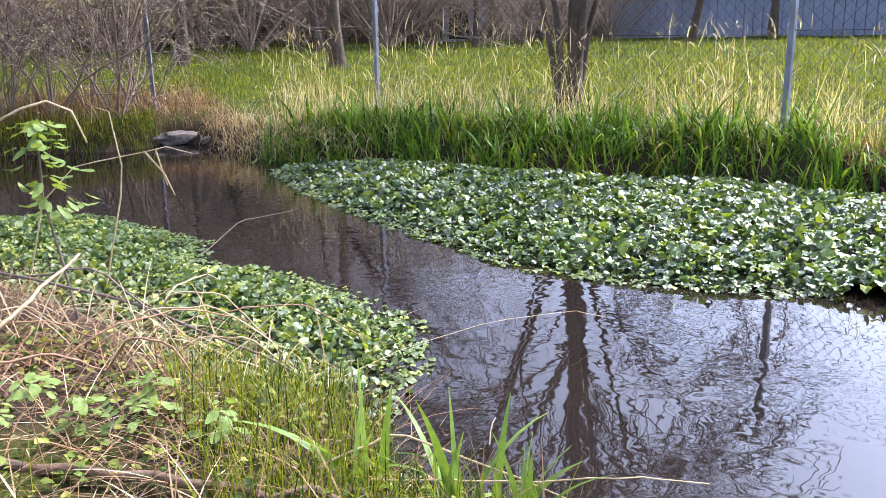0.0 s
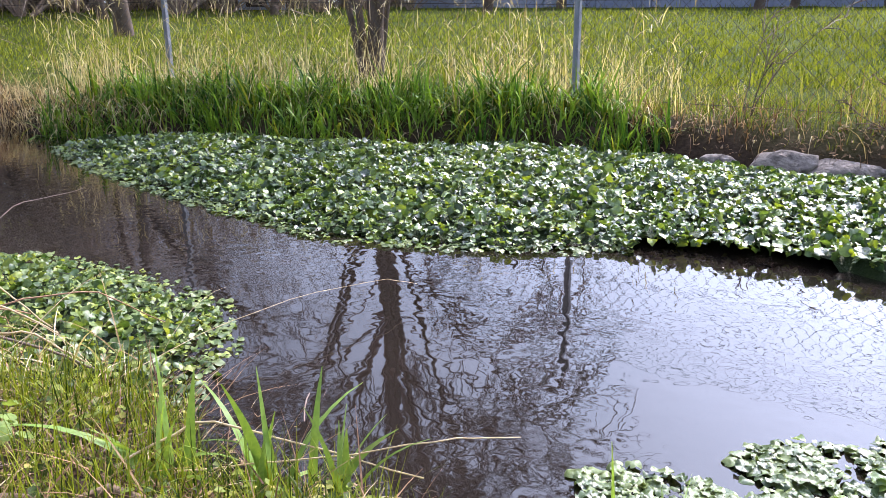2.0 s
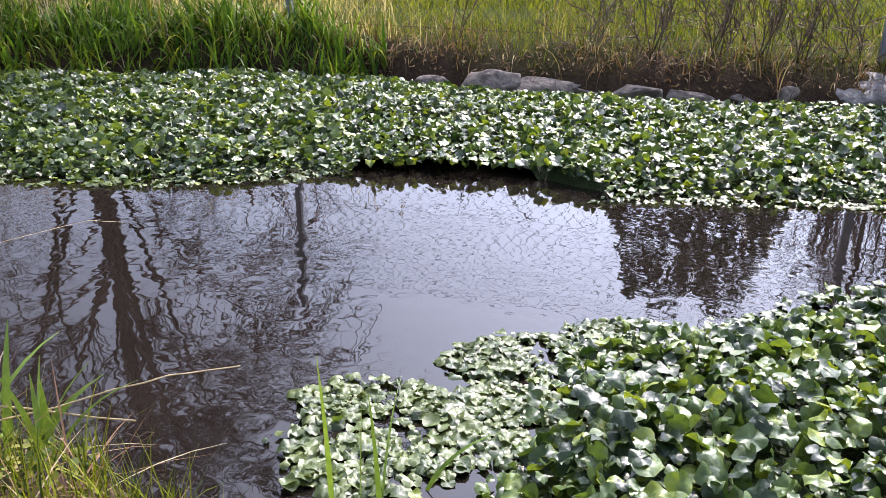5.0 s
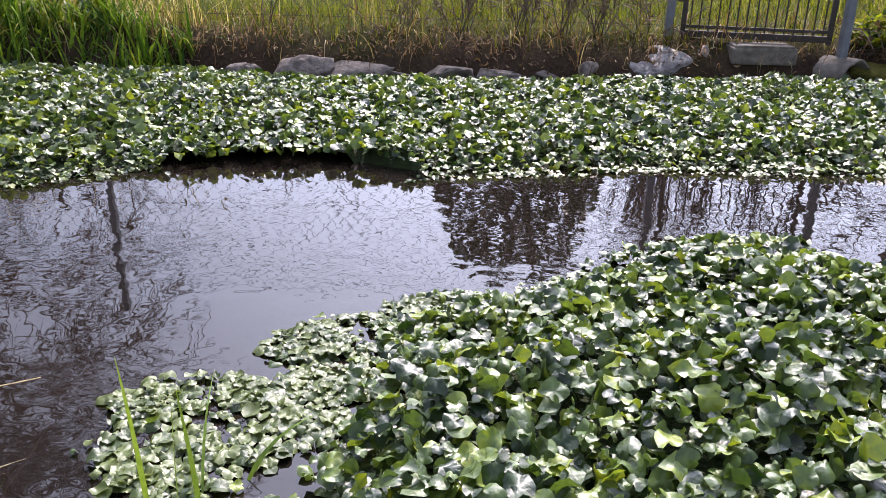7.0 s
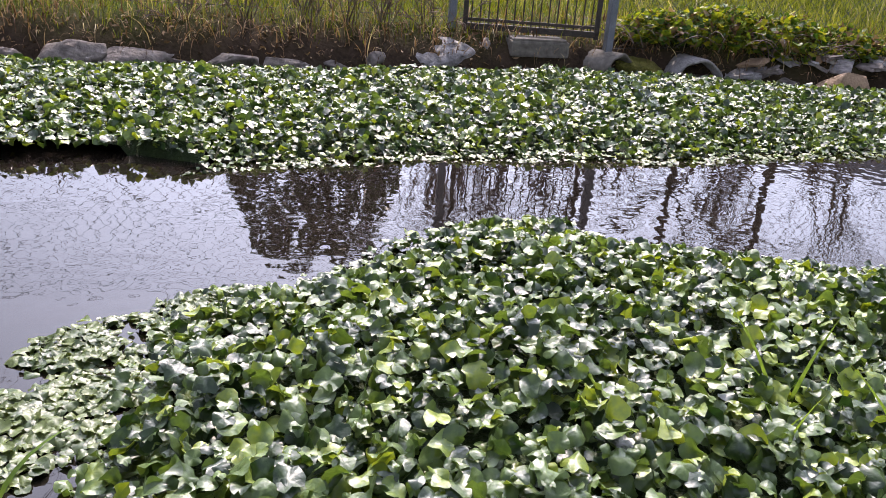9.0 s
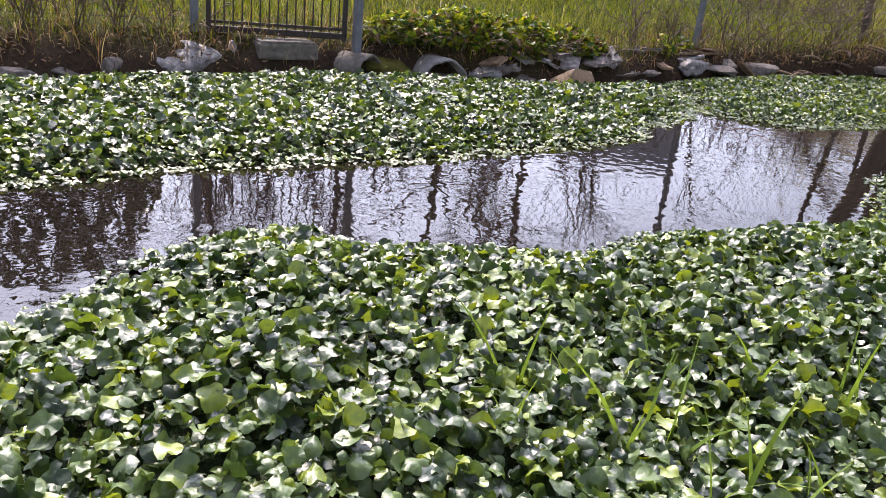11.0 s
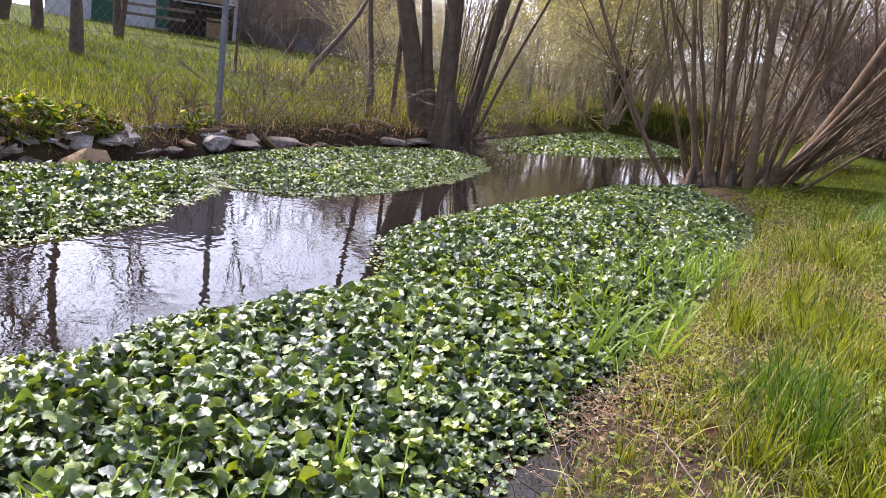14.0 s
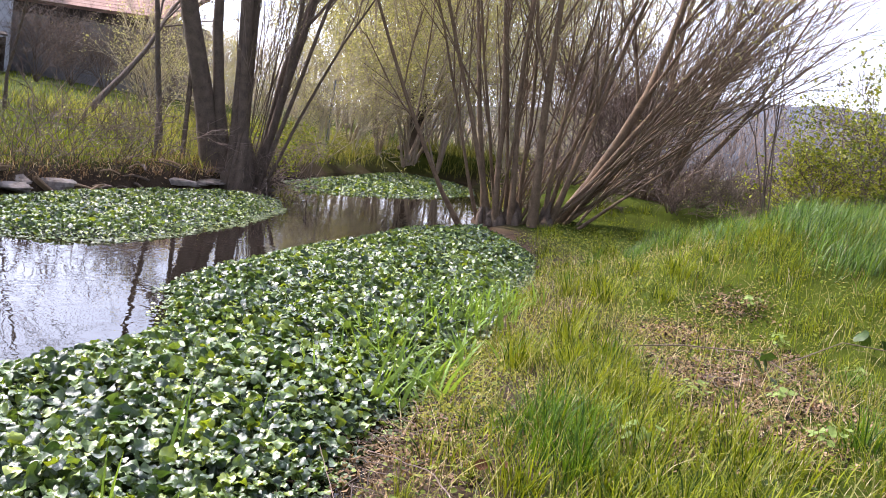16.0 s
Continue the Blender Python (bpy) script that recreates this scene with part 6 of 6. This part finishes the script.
    for k in range(13):
        x, y = polar(147.5 + 1.25 * k, 14.2 + 1.6 * ((k * 5) % 4))
        if k % 5 == 0:
            first = tree("brush_shrub", x, y, "low tangled brown brush on the near bank", r, stem_fan(r, 14, 0.1, 0.95, 0.75, 0.007), 2, 6, 0.7, 0.0, 0.16, 120, 0.03, 0.05, 0.55, category="shrub", group="low brush")
        else:
            copy_thing(first, Matrix.Translation((x, y, ground_z(x, y) - 0.05)) @ Matrix.Rotation(r.uniform(0, 6.28), 4, "Z"))


more_woods()


# ---- buildings and distance ----
def frame_at(az, dist, z):
    """A pose on the ground that faces the pond: x to the right, y away from it."""
    x, y = polar(az, dist)
    return Matrix.Translation((x, y, z)) @ Matrix.Rotation(-radians(az), 4, "Z")


def house():
    ob = thing("house", (0, 0, 0), "single-storey house with pale grey-blue plaster and slate roof", "house")
    ob.matrix_world = frame_at(107.8, 40, 1.3) @ Matrix.Scale(1.48, 4)
    part("wall", box(-0.3, 2.5, 1.15, 5.4, 5, 3.3, 0, 0.02), PLASTER, ob, "pale grey-blue plastered wall")
    bm = bmesh.new()
    v = [bm.verts.new(p) for p in ((-3.3, -0.35, 2.75), (2.6, -0.35, 2.75), (2.6, 5.35, 2.75), (-3.3, 5.35, 2.75), (-3.3, 2.5, 5.5), (2.6, 2.5, 5.5))]
    for f in ((0, 1, 5, 4), (2, 3, 4, 5), (0, 4, 3), (1, 2, 5), (3, 2, 1, 0)):
        bm.faces.new([v[i] for i in f])
    part("roof", bm, SLATE, ob, "dark slate roof")
    part("door", box(-1.35, -0.03, 0.9, 0.8, 0.08, 2.0, 0, 0.01), GREEN_PAINT, ob, "dark green door")
    part("corner_board", box(0.25, -0.05, 1.05, 0.45, 0.1, 2.1, 0, 0.01), GREEN_PAINT, ob, "dark green painted post")
    for x in (-2.4, 1.5):
        w = part("window", box(x, -0.02, 1.5, 0.8, 0.06, 0.9, 0, 0.01), PLASTER, ob)
        part("pane", box(x, -0.06, 1.5, 0.66, 0.02, 0.76, 0, 0.004), PANE, w)
    shed = thing("outbuilding", (0, 0, 0), "low dark outbuilding with a red-brown tiled roof", "outbuilding")
    shed.matrix_world = frame_at(117.4, 41, 1.6) @ Matrix.Rotation(radians(-32), 4, "Z") @ Matrix.Scale(1.42, 4)
    part("wall", box(-0.25, 1.5, 0.85, 5.4, 3, 2.5, 0, 0.02), OLD_WALL, shed, "weathered grey-brown wall")
    # an added dark strip paints the shade below the roof's edge
    part("eaves_shade_strip", box(-0.25, -0.06, 1.85, 5.5, 0.14, 0.5, 0, 0.01), DARK_WOOD, shed, "dark strip standing for the shade under the eaves")
    w = part("window", box(-1.0, -0.03, 1.45, 1.1, 0.06, 0.5, 0, 0.01), DARK_WOOD, shed)
    part("pane", box(-1.0, -0.07, 1.45, 1.0, 0.02, 0.42, 0, 0.004), PANE, w)
    roof = part("roof", box(-0.2, 1.4, 2.75, 5.9, 3.9, 0.1, 0, 0.01, Matrix.Translation((0, 0, 0)) @ Matrix.Translation((0, 1.4, 2.75)) @ Matrix.Rotation(radians(24), 4, "X") @ Matrix.Translation((0, -1.4, -2.75))), ROOF_RED, shed, "red-brown tiled roof")
    for i in range(12):
        t = box(-0.2, -0.45 + i * 0.31, 2.81, 5.92, 0.29, 0.03, 0, 0.008, Matrix.Translation((0, 1.4, 2.75)) @ Matrix.Rotation(radians(24), 4, "X") @ Matrix.Translation((0, -1.4, -2.75)))
        part("tile_course", t, ROOF_RED, roof)
    store = thing("wood_store", (0, 0, 0), "low dark lean-to wood store against the house", "shed")
    store.matrix_world = frame_at(110.7, 36, 1.2)
    part("roof", box(0, 0.5, 1.32, 2.6, 1.5, 0.07, 0, 0.01, Matrix.Rotation(radians(5), 4, "X")), DARK_WOOD, store, "dark felt roof")
    part("back_panel", box(0, 1.1, 0.6, 2.4, 0.06, 1.3), DARK_WOOD, store)
    for x in (-1.2, -0.1, 1.2):
        part("post", box(x, -0.15, 0.6, 0.1, 0.1, 1.3), DARK_WOOD, store)
    part("crate", box(0.65, 0.3, 0.35, 0.9, 0.6, 0.8), LOGWOOD, store, "brown boards stacked inside")
    part("ledge", box(0.3, 0.1, 1.43, 1.3, 0.5, 0.12), LOGWOOD, store, "old boards lying on the roof")
    table = thing("picnic_table", (0, 0, 0), "dark wooden garden table with benches before the house", "table")
    table.matrix_world = frame_at(111, 30, 1.27)
    part("tabletop", box(0, 0, 0.75, 1.9, 0.7, 0.05), DARK_WOOD, table)
    for y in (-0.65, 0.65):
        part("bench", box(0, y, 0.45, 1.9, 0.26, 0.04), DARK_WOOD, table)
    for x in (-0.7, 0.7):
        part("leg_frame", box(x, 0, 0.36, 0.08, 1.3, 0.08), DARK_WOOD, table)
        for y in (-0.35, 0.35):
            part("leg", box(x, y, 0.37, 0.08, 0.08, 0.74), DARK_WOOD, table)
    rail = thing("timber_rail", (0, 0, 0), "weathered timber rail fence beside the house", "rail")
    rail.matrix_world = frame_at(107.6, 29, 1.25)
    for x in (-0.9, 0.9):
        part("post", box(x, 0, 0.6, 0.09, 0.09, 1.2), DARK_WOOD, rail)
    for z, w in ((0.35, 2.0), (0.65, 2.6), (1.0, 1.7)):
        part("bar", box(0.1, -0.06, z, w, 0.04, 0.09), CONCRETE, rail, "pale weathered bar")


def board_wall():
    """A long board wall behind the meadow, with its boards side by side."""
    (x0, y0), (x1, y1) = polar(33, 31), polar(66, 27)
    d = math.hypot(x1 - x0, y1 - y0)
    turn = math.atan2(y1 - y0, x1 - x0)
    ob = tagged(new("wall_meadow"), "long blue-grey board wall behind the meadow", "wall", kind="structure")
    ob.location, ob.rotation_euler = (x0, y0, 1.2), (0, 0, turn)
    n = int(d / 0.3)
    bm = box(0.15, 0, 1.5, 0.285, 0.06, 3.4, 0, 0.012)
    board = part("board", bm, WALL_BLUE, ob)
    for k in range(1, n):
        b = new("board", board.data)
        b.parent = ob
        b.location = (k * 0.3, 0.012 * (k % 2), 0.02 * math.sin(k * 2.3))
    part("back_panel", box(d / 2, 0.05, 1.5, d, 0.02, 3.3, 0, 0), WALL_BLUE, ob)
    part("cap_rail", box(d / 2, 0, 3.24, d, 0.1, 0.08, 0, 0.01), WALL_BLUE, ob)
    part("back_rail", box(d / 2, 0.07, 0.8, d, 0.06, 0.1, 0, 0.01), DARK_WOOD, ob)
    shed = thing("garden_shed", (0, 0, 0), "small dark blue shed among the hedge shrubs", "shed")
    shed.matrix_world = frame_at(23.3, 30, 1.25)
    part("wall", box(0, 1, 0.9, 1.6, 1.8, 2.0), WALL_BLUE, shed)
    part("roof", box(0, 1, 1.95, 1.9, 2.2, 0.12), DARK_WOOD, shed)
    part("door", box(-0.2, 0.08, 0.8, 0.7, 0.05, 1.6), DARK_WOOD, shed)


# the distance haze is mixed into this blue-grey wood colour
HILL = shade("hazed_wood", (0.045, 0.055, 0.07), (0.085, 0.098, 0.115), rough=0.9, scale=0.02, fine=0.2, bump=0)


def hill():
    """A wooded ridge far off."""
    az = np.radians(np.linspace(118, 240, 140))
    rows = []
    for k, (dist, up) in enumerate(((560, -2), (600, 0.25), (680, 0.62), (760, 0.9), (840, 1.0))):
        h = up * 78 * np.clip((np.degrees(az) - 128) / 30, 0.15, 1) * (0.98 + 0.05 * np.sin(az * 9 + 0.4) + 0.025 * np.sin(az * 31) + 0.015 * np.sin(az * 91 + k))
        rows.append(np.stack([dist * np.sin(az), dist * np.cos(az), h], -1))
    v = np.concatenate(rows)
    i = (np.arange(4)[:, None] * 140 + np.arange(139)[None]).ravel()
    single("hill", (v, np.stack([i, i + 1, i + 141, i + 140], -1)), HILL, "distant wooded ridge coloured blue-grey like haze", "hill", kind="structure")


house()
board_wall()
hill()


# ---- plants and sticks of the near bank ----
IRIS = shade("iris_blade", (0.045, 0.11, 0.02), (0.17, 0.26, 0.055), rough=0.35, scale=4, translucent=0.3, island=0.6, bump=0)
CANE = shade("dead_bramble_cane", (0.12, 0.06, 0.035), (0.36, 0.21, 0.13), rough=0.7, scale=6, fine=40, bump=0.2)
FLAT_LEAF = shade("nettle_leaf", (0.06, 0.11, 0.025), (0.2, 0.27, 0.08), rough=0.5, scale=8, translucent=0.3, island=0.5, bump=0.2)


def clump(name, spots, label, r, material=None, group=""):
    """Broad single blades: (x, y, height, width, heading, lean) each; every blade a part."""
    x, y = spots[0][:2]
    z = max(ground_z(x, y), 0.0)
    ob = thing(name, (x, y, z), label, "plant", group)
    for bx, by, h, w, way, lean in spots:
        g = blades(np.array([bx]), np.array([by]), np.array([max(ground_z(bx, by), 0.0) - 0.03]), h, w, lean, r, 7, 0.7, np.array([way]), 1.2)
        piece("blade", g, material or IRIS, ob)
    return ob


def leaf_part(parent, at, size, tilt, way, spin, material, r, stretch=(1.25, 0.8, 1.0), name="leaf"):
    rot = turns(np.array([tilt]), np.array([way]), np.array([spin]))
    return piece(name, scatter(LEAF_V * np.array(stretch), LEAF_T, np.array([at]), [size], rot, 0.15, r), material, parent)


DRY = (([(-0.2, 4.46, 0.02), (-0.15, 4.44, 0.22), (-0.08, 4.44, 0.49), (-0.06, 4.44, 0.64), (-0.09, 4.44, 0.9), (-0.16, 4.43, 0.93), (-0.17, 4.43, 0.85)], 0.005),
       ([(-0.72, 4.4, 0.02), (-0.7, 4.41, 0.5), (-0.6, 4.41, 0.86), (-0.46, 4.43, 0.93), (-0.35, 4.43, 0.96), (-0.25, 4.44, 0.91), (-0.2, 4.44, 0.76)], 0.009),
       ([(-0.55, 4.4, 0.02), (-0.42, 4.42, 0.5), (-0.27, 4.44, 0.65), (-0.16, 4.44, 0.67), (0.05, 4.44, 0.7), (0.15, 4.43, 0.72), (0.27, 4.43, 0.68)], 0.004),
       ([(0.05, 4.44, 0.7), (0.13, 4.44, 0.59), (0.17, 4.43, 0.48)], 0.006), ([(0.1, 4.44, 0.71), (0.13, 4.44, 0.57), (0.14, 4.44, 0.53)], 0.005))


def near_things():
    r = np.random.default_rng(51)
    spots = []
    for cx, cy, n in ((0.42, 2.12, 12), (0.6, 1.95, 16), (0.75, 1.84, 9)):
        for _ in range(n):
            spots.append((cx + r.normal(0, 0.03), cy + r.normal(0, 0.03), r.uniform(0.2, 0.46), r.uniform(0.014, 0.036), r.uniform(0, 6.28), r.uniform(0.15, 1.5) ** 1.2))
    clump("iris_clump", spots, "clump of broad bright green iris blades at the water", r)
    clump("reed_blades", [(1.02, 1.2, 0.42, 0.017, 2.6, 0.05), (1.05, 1.15, 0.3, 0.014, 0.6, 0.25), (1.07, 1.11, 0.32, 0.013, 1.2, 0.15), (1.2, 1.1, 0.25, 0.014, -0.6, 0.9), (1.12, 1.15, 0.34, 0.015, 0.5, 0.9)], "few thin reed blades among floating leaves", r)
    for x, y in ((1.93, -0.58), (1.72, -0.5), (1.97, -0.71), (1.66, -0.8), (1.71, -0.92), (1.96, -0.97), (1.49, -0.93), (1.47, -1.03), (1.54, -1.24), (1.9, -1.5), (2.2, -1.9), (2.0, -1.3), (1.75, -1.6), (2.35, -2.4)):
        s = [(x + r.normal(0, 0.025), y + r.normal(0, 0.025), r.uniform(0.22, 0.46), r.uniform(0.01, 0.018), r.uniform(0, 6.28), r.uniform(0.1, 0.7)) for _ in range(r.integers(2, 5))]
        clump("reed_blades", s, "few bright green reed blades standing in watercress", r, None, "reed blades in the cress")
    # sedge along the edge of the cress
    for _ in range(90):
        u = r.uniform(0, 1) ** 1.2
        x, y = 2.5 + 1.25 * u + r.normal(0.03, 0.2), -3.2 - 2.5 * u + r.normal(0, 0.25)
        s = [(x + r.normal(0, 0.04), y + r.normal(0, 0.04), r.uniform(0.16, 0.36), r.uniform(0.014, 0.03), r.uniform(0, 6.28), r.uniform(0.2, 1.1)) for _ in range(r.integers(5, 9))]
        clump("sedge_tuft", s, "bright green sedge tuft at the edge of the watercress", r, None, "sedge tufts")
    # sticks
    def stick(name, pts, rad, label, material=TWIG):
        p = np.array(pts, float)
        t = np.linspace(0, 1, len(p))
        tt = np.linspace(0, 1, 14)
        q = np.stack([np.interp(tt, t, p[:, k]) for k in range(3)], -1) + r.normal(0, rad * 0.5, (14, 3))
        single(name, tube(q, rad * np.linspace(1, 0.55, 14), 7), material, label, "stick")
    stick("fallen_branch", [(-0.75, 2.5, 0.2), (-0.44, 2.36, 0.2), (-0.1, 2.13, 0.2), (0.1, 2.02, 0.19), (0.3, 1.9, 0.17)], 0.018, "grey fallen branch lying on the bank", SALLOW)
    stick("dry_cane", [(-0.95, 4.0, 0.35), (-0.55, 3.8, 0.33), (-0.1, 3.4, 0.27), (0.3, 2.9, 0.17), (0.42, 2.75, 0.12)], 0.007, "long brown dead cane arching over straw")
    stick("dry_cane", [(-0.7, 3.05, 0.2), (-0.45, 3.2, 0.33), (-0.25, 3.5, 0.45)], 0.009, "thick pale dead cane in the straw", STRAW)
    stick("dry_cane", [(-0.55, 3.9, 0.28), (-0.2, 3.6, 0.36), (0.02, 3.2, 0.22), (0.05, 3.0, 0.13)], 0.005, "bent brown dead cane in the straw")
    for _ in range(26):
        x, y, a, n = r.uniform(-1.0, 0.15), r.uniform(2.75, 3.9), r.normal(-0.6, 0.8), r.uniform(0.35, 0.9)
        z = ground_z(x, y)
        top = r.uniform(0.05, 0.2)
        stick("dead_cane", [(x, y, z), (x + 0.35 * n * math.cos(a), y + 0.35 * n * math.sin(a), z + top), (x + 0.7 * n * math.cos(a), y + 0.7 * n * math.sin(a), z + top), (x + n * math.cos(a), y + n * math.sin(a), z + 0.02)], r.uniform(0.0025, 0.0055), "reddish brown dead bramble cane over the straw", CANE if r.uniform() < 0.7 else STRAW)
    stick("thin_twig", [(0.45, 2.7, 0.1), (0.8, 2.85, 0.13), (1.2, 2.95, 0.14), (1.58, 2.98, 0.12), (1.75, 3.0, 0.06)], 0.0014, "thin pale twig arching over the water", STRAW)
    stick("thin_twig", [(0.3, 4.7, 0.1), (0.55, 5.0, 0.2), (0.85, 5.3, 0.16), (1.0, 5.5, 0.14)], 0.0028, "thin dead twig leaning over the water")
    stick("thin_twig", [(0.42, 2.05, 0.12), (0.75, 1.85, 0.14), (0.98, 1.7, 0.18), (1.25, 1.75, 0.07)], 0.0025, "pale twig reaching over the water", STRAW)
    stick("thin_twig", [(0.3, 2.1, 0.15), (0.5, 2.08, 0.22), (0.68, 1.95, 0.16), (0.9, 1.7, 0.1)], 0.0035, "crooked pale twig at the iris clump", STRAW)
    stick("thin_twig", [(1.3, -1.9, 0.12), (1.6, -2.1, 0.15), (2.0, -2.4, 0.12)], 0.0022, "thin dead twig lying on mud")
    stick("thin_twig", [(1.2, -2.3, 0.17), (1.5, -2.45, 0.2), (1.85, -2.5, 0.14)], 0.0035, "bare twig lying in the grass")
    # dry stalks arching over the cress at the far end of the bank
    ob = thing("dry_stalks", DRY[0][0][0], "tall bleached dead stalks bent over the watercress", "plant")
    for p, rad in DRY:
        p = np.array(p, float)
        piece("stalk", tube(p, rad * np.linspace(1, 0.5, len(p)), 6), STRAW, ob)
    # young elder with leaves on top
    ob = thing("elder_seedling", (-0.3, 3.8, 0.12), "young elder shoot with pale green leaves", "plant")
    stem = np.array([(-0.3, 3.8, 0.1), (-0.33, 3.8, 0.35), (-0.37, 3.82, 0.6), (-0.36, 3.82, 0.86)])
    piece("stem", tube(stem, 0.007 * np.linspace(1, 0.5, 4), 6), TWIG, ob)
    for k in range(72):
        a = r.uniform(0, 6.28)
        h = 0.9 - 0.38 * r.uniform(0, 1) ** 1.6
        wide = 0.06 + 0.35 * (0.9 - h)
        leaf_part(ob, (-0.36 + wide * math.cos(a) * r.uniform(0.2, 1.3), 3.82 + wide * math.sin(a) * r.uniform(0.2, 1.3), h + r.normal(0, 0.015)), r.uniform(0.014, 0.034), r.uniform(0.0, 0.75), a, a, FLAT_LEAF, r, (1.6, 0.7, 1))
    # nettles and strawberry-like leaves on the bank
    for x, y in ((-0.5, 2.55), (-0.25, 2.44), (-0.11, 2.41), (-0.38, 2.72), (-0.05, 2.6), (-0.62, 2.75), (0.1, 2.3), (1.35, -4.3), (1.05, -4.7), (0.7, -4.2), (1.5, -6.1), (0.95, -5.9), (0.6, -5.2), (1.9, -6.6), (0.35, -4.6), (1.2, -3.4)):
        z = ground_z(x, y)
        ob = thing("leafy_weed", (x, y, z), "low weed with pale green toothed leaves", "weed", "bank weeds")
        for k in range(18):
            a = r.uniform(0, 6.28)
            d = r.uniform(0.01, 0.09)
            leaf_part(ob, (x + d * math.cos(a), y + d * math.sin(a), z + r.uniform(0.04, 0.12)), r.uniform(0.011, 0.022), r.uniform(0.1, 0.7), a, a, FLAT_LEAF, r, (1.5, 0.85, 1))
    # brown leaf, and brambles with dark leaves
    RUST = shade("rust_leaf", (0.05, 0.022, 0.012), (0.16, 0.07, 0.035), rough=0.6, scale=20, fine=120, translucent=0.2, bump=0.3)
    ob = thing("fallen_leaf", (1.42, -2.62, 0.18), "large rust-brown dead leaf leaning in the grass", "leaf")
    leaf_part(ob, (1.42, -2.62, 0.22), 0.022, 0.9, 2.4, 1.0, RUST, r, (1.3, 0.9, 1), "blade")
    leaf_part(ob, (1.38, -2.7, 0.22), 0.017, 0.9, 2.2, 0.2, RUST, r, (1.3, 0.8, 1), "blade")
    for pts, leaves in (([(2.1, -4.9, 0.22), (1.75, -5.1, 0.3), (1.35, -5.2, 0.36), (1.1, -5.1, 0.3)], ((1.22, -4.98, 0.4), (1.26, -4.95, 0.34), (1.18, -4.92, 0.32), (1.24, -5.0, 0.36))), ([(1.3, -5.6, 0.25), (1.1, -6.1, 0.4), (0.85, -6.5, 0.36)], ((1.05, -6.3, 0.44), (1.02, -6.36, 0.4), (0.9, -6.45, 0.4)))):
        ob = thing("bramble_shoot", pts[0], "thin bramble shoot with dark green leaves", "plant")
        piece("stem", tube(np.array(pts), 0.004, 5), TWIG, ob)
        for p in leaves:
            leaf_part(ob, p, 0.05, r.uniform(0.6, 1.2), r.uniform(0, 6.28), r.uniform(0, 6.28), DARK_LEAF, r)
    # dead twigs strewn over the mud and the bare patches
    lines = []
    for _ in range(420):
        cx, cy, wide = ((1.7, -2.3, 0.35), (1.5, -4.9, 0.4), (1.3, -5.6, 0.4), (1.95, -2.9, 0.2), (0.2, 2.2, 0.35))[r.integers(5)]
        x, y, a, n = cx + r.normal(0, wide), cy + r.normal(0, wide), r.uniform(0, 6.28), r.uniform(0.04, 0.22)
        z = max(ground_z(x, y), 0.0) + 0.012
        bend = r.normal(0, 0.15)
        lines.append(tube(np.array([(x + u * n * math.cos(a + bend * u), y + u * n * math.sin(a + bend * u), z + 0.03 * r.uniform(0, 1)) for u in (-0.5, -0.15, 0.2, 0.5)]), r.uniform(0.001, 0.0028), 4))
    single("twig_litter", join(lines), TWIG, "short dead twigs strewn over muddy ground", "litter", kind="stuff")
    # dead leaves caught on the face of the far bank
    x, y, d = spread(r, 26000, 4.9, 12.0, -9.5, 5.0, 0.0, 0.45, "far")
    n = len(x)
    rot = turns(np.abs(r.normal(0.3, 0.5, n)), r.uniform(0, 6.28, n), r.uniform(0, 6.28, n))
    single("leaf_litter", scatter(LEAF_V * np.array([1.5, 0.5, 1]), LEAF_T, np.stack([x, y, land(x, y) + 0.012], -1), r.uniform(0.006, 0.022, n), rot, 0.3, r), DEAD, "brown dead leaves and husks on the far bank", "litter", kind="stuff")
    # leaf litter and moss on bare patches
    n = 7500
    cx, cy = np.array([1.75, 1.55, 1.1, 1.4, -0.35, 0.2, 1.95, 2.1, 0.85, 1.3, 0.35]), np.array([-2.7, -4.9, -4.3, -5.7, 3.2, 2.4, -2.85, -5.75, -4.1, -5.2, 1.9])
    k = r.integers(0, 11, n)
    x, y = cx[k] + r.normal(0, 0.18, n), cy[k] + r.normal(0, 0.21, n)
    z = np.maximum(land(x, y), 0) + 0.012
    rot = turns(np.abs(r.normal(0, 0.5, n)), r.uniform(0, 6.28, n), r.uniform(0, 6.28, n))
    single("leaf_litter", scatter(LEAF_V * np.array([1.5, 0.5, 1]), LEAF_T, np.stack([x, y, z], -1), r.uniform(0.004, 0.014, n), rot, 0.3, r), DEAD, "brown leaf litter on bare soil", "litter", kind="stuff")


near_things()
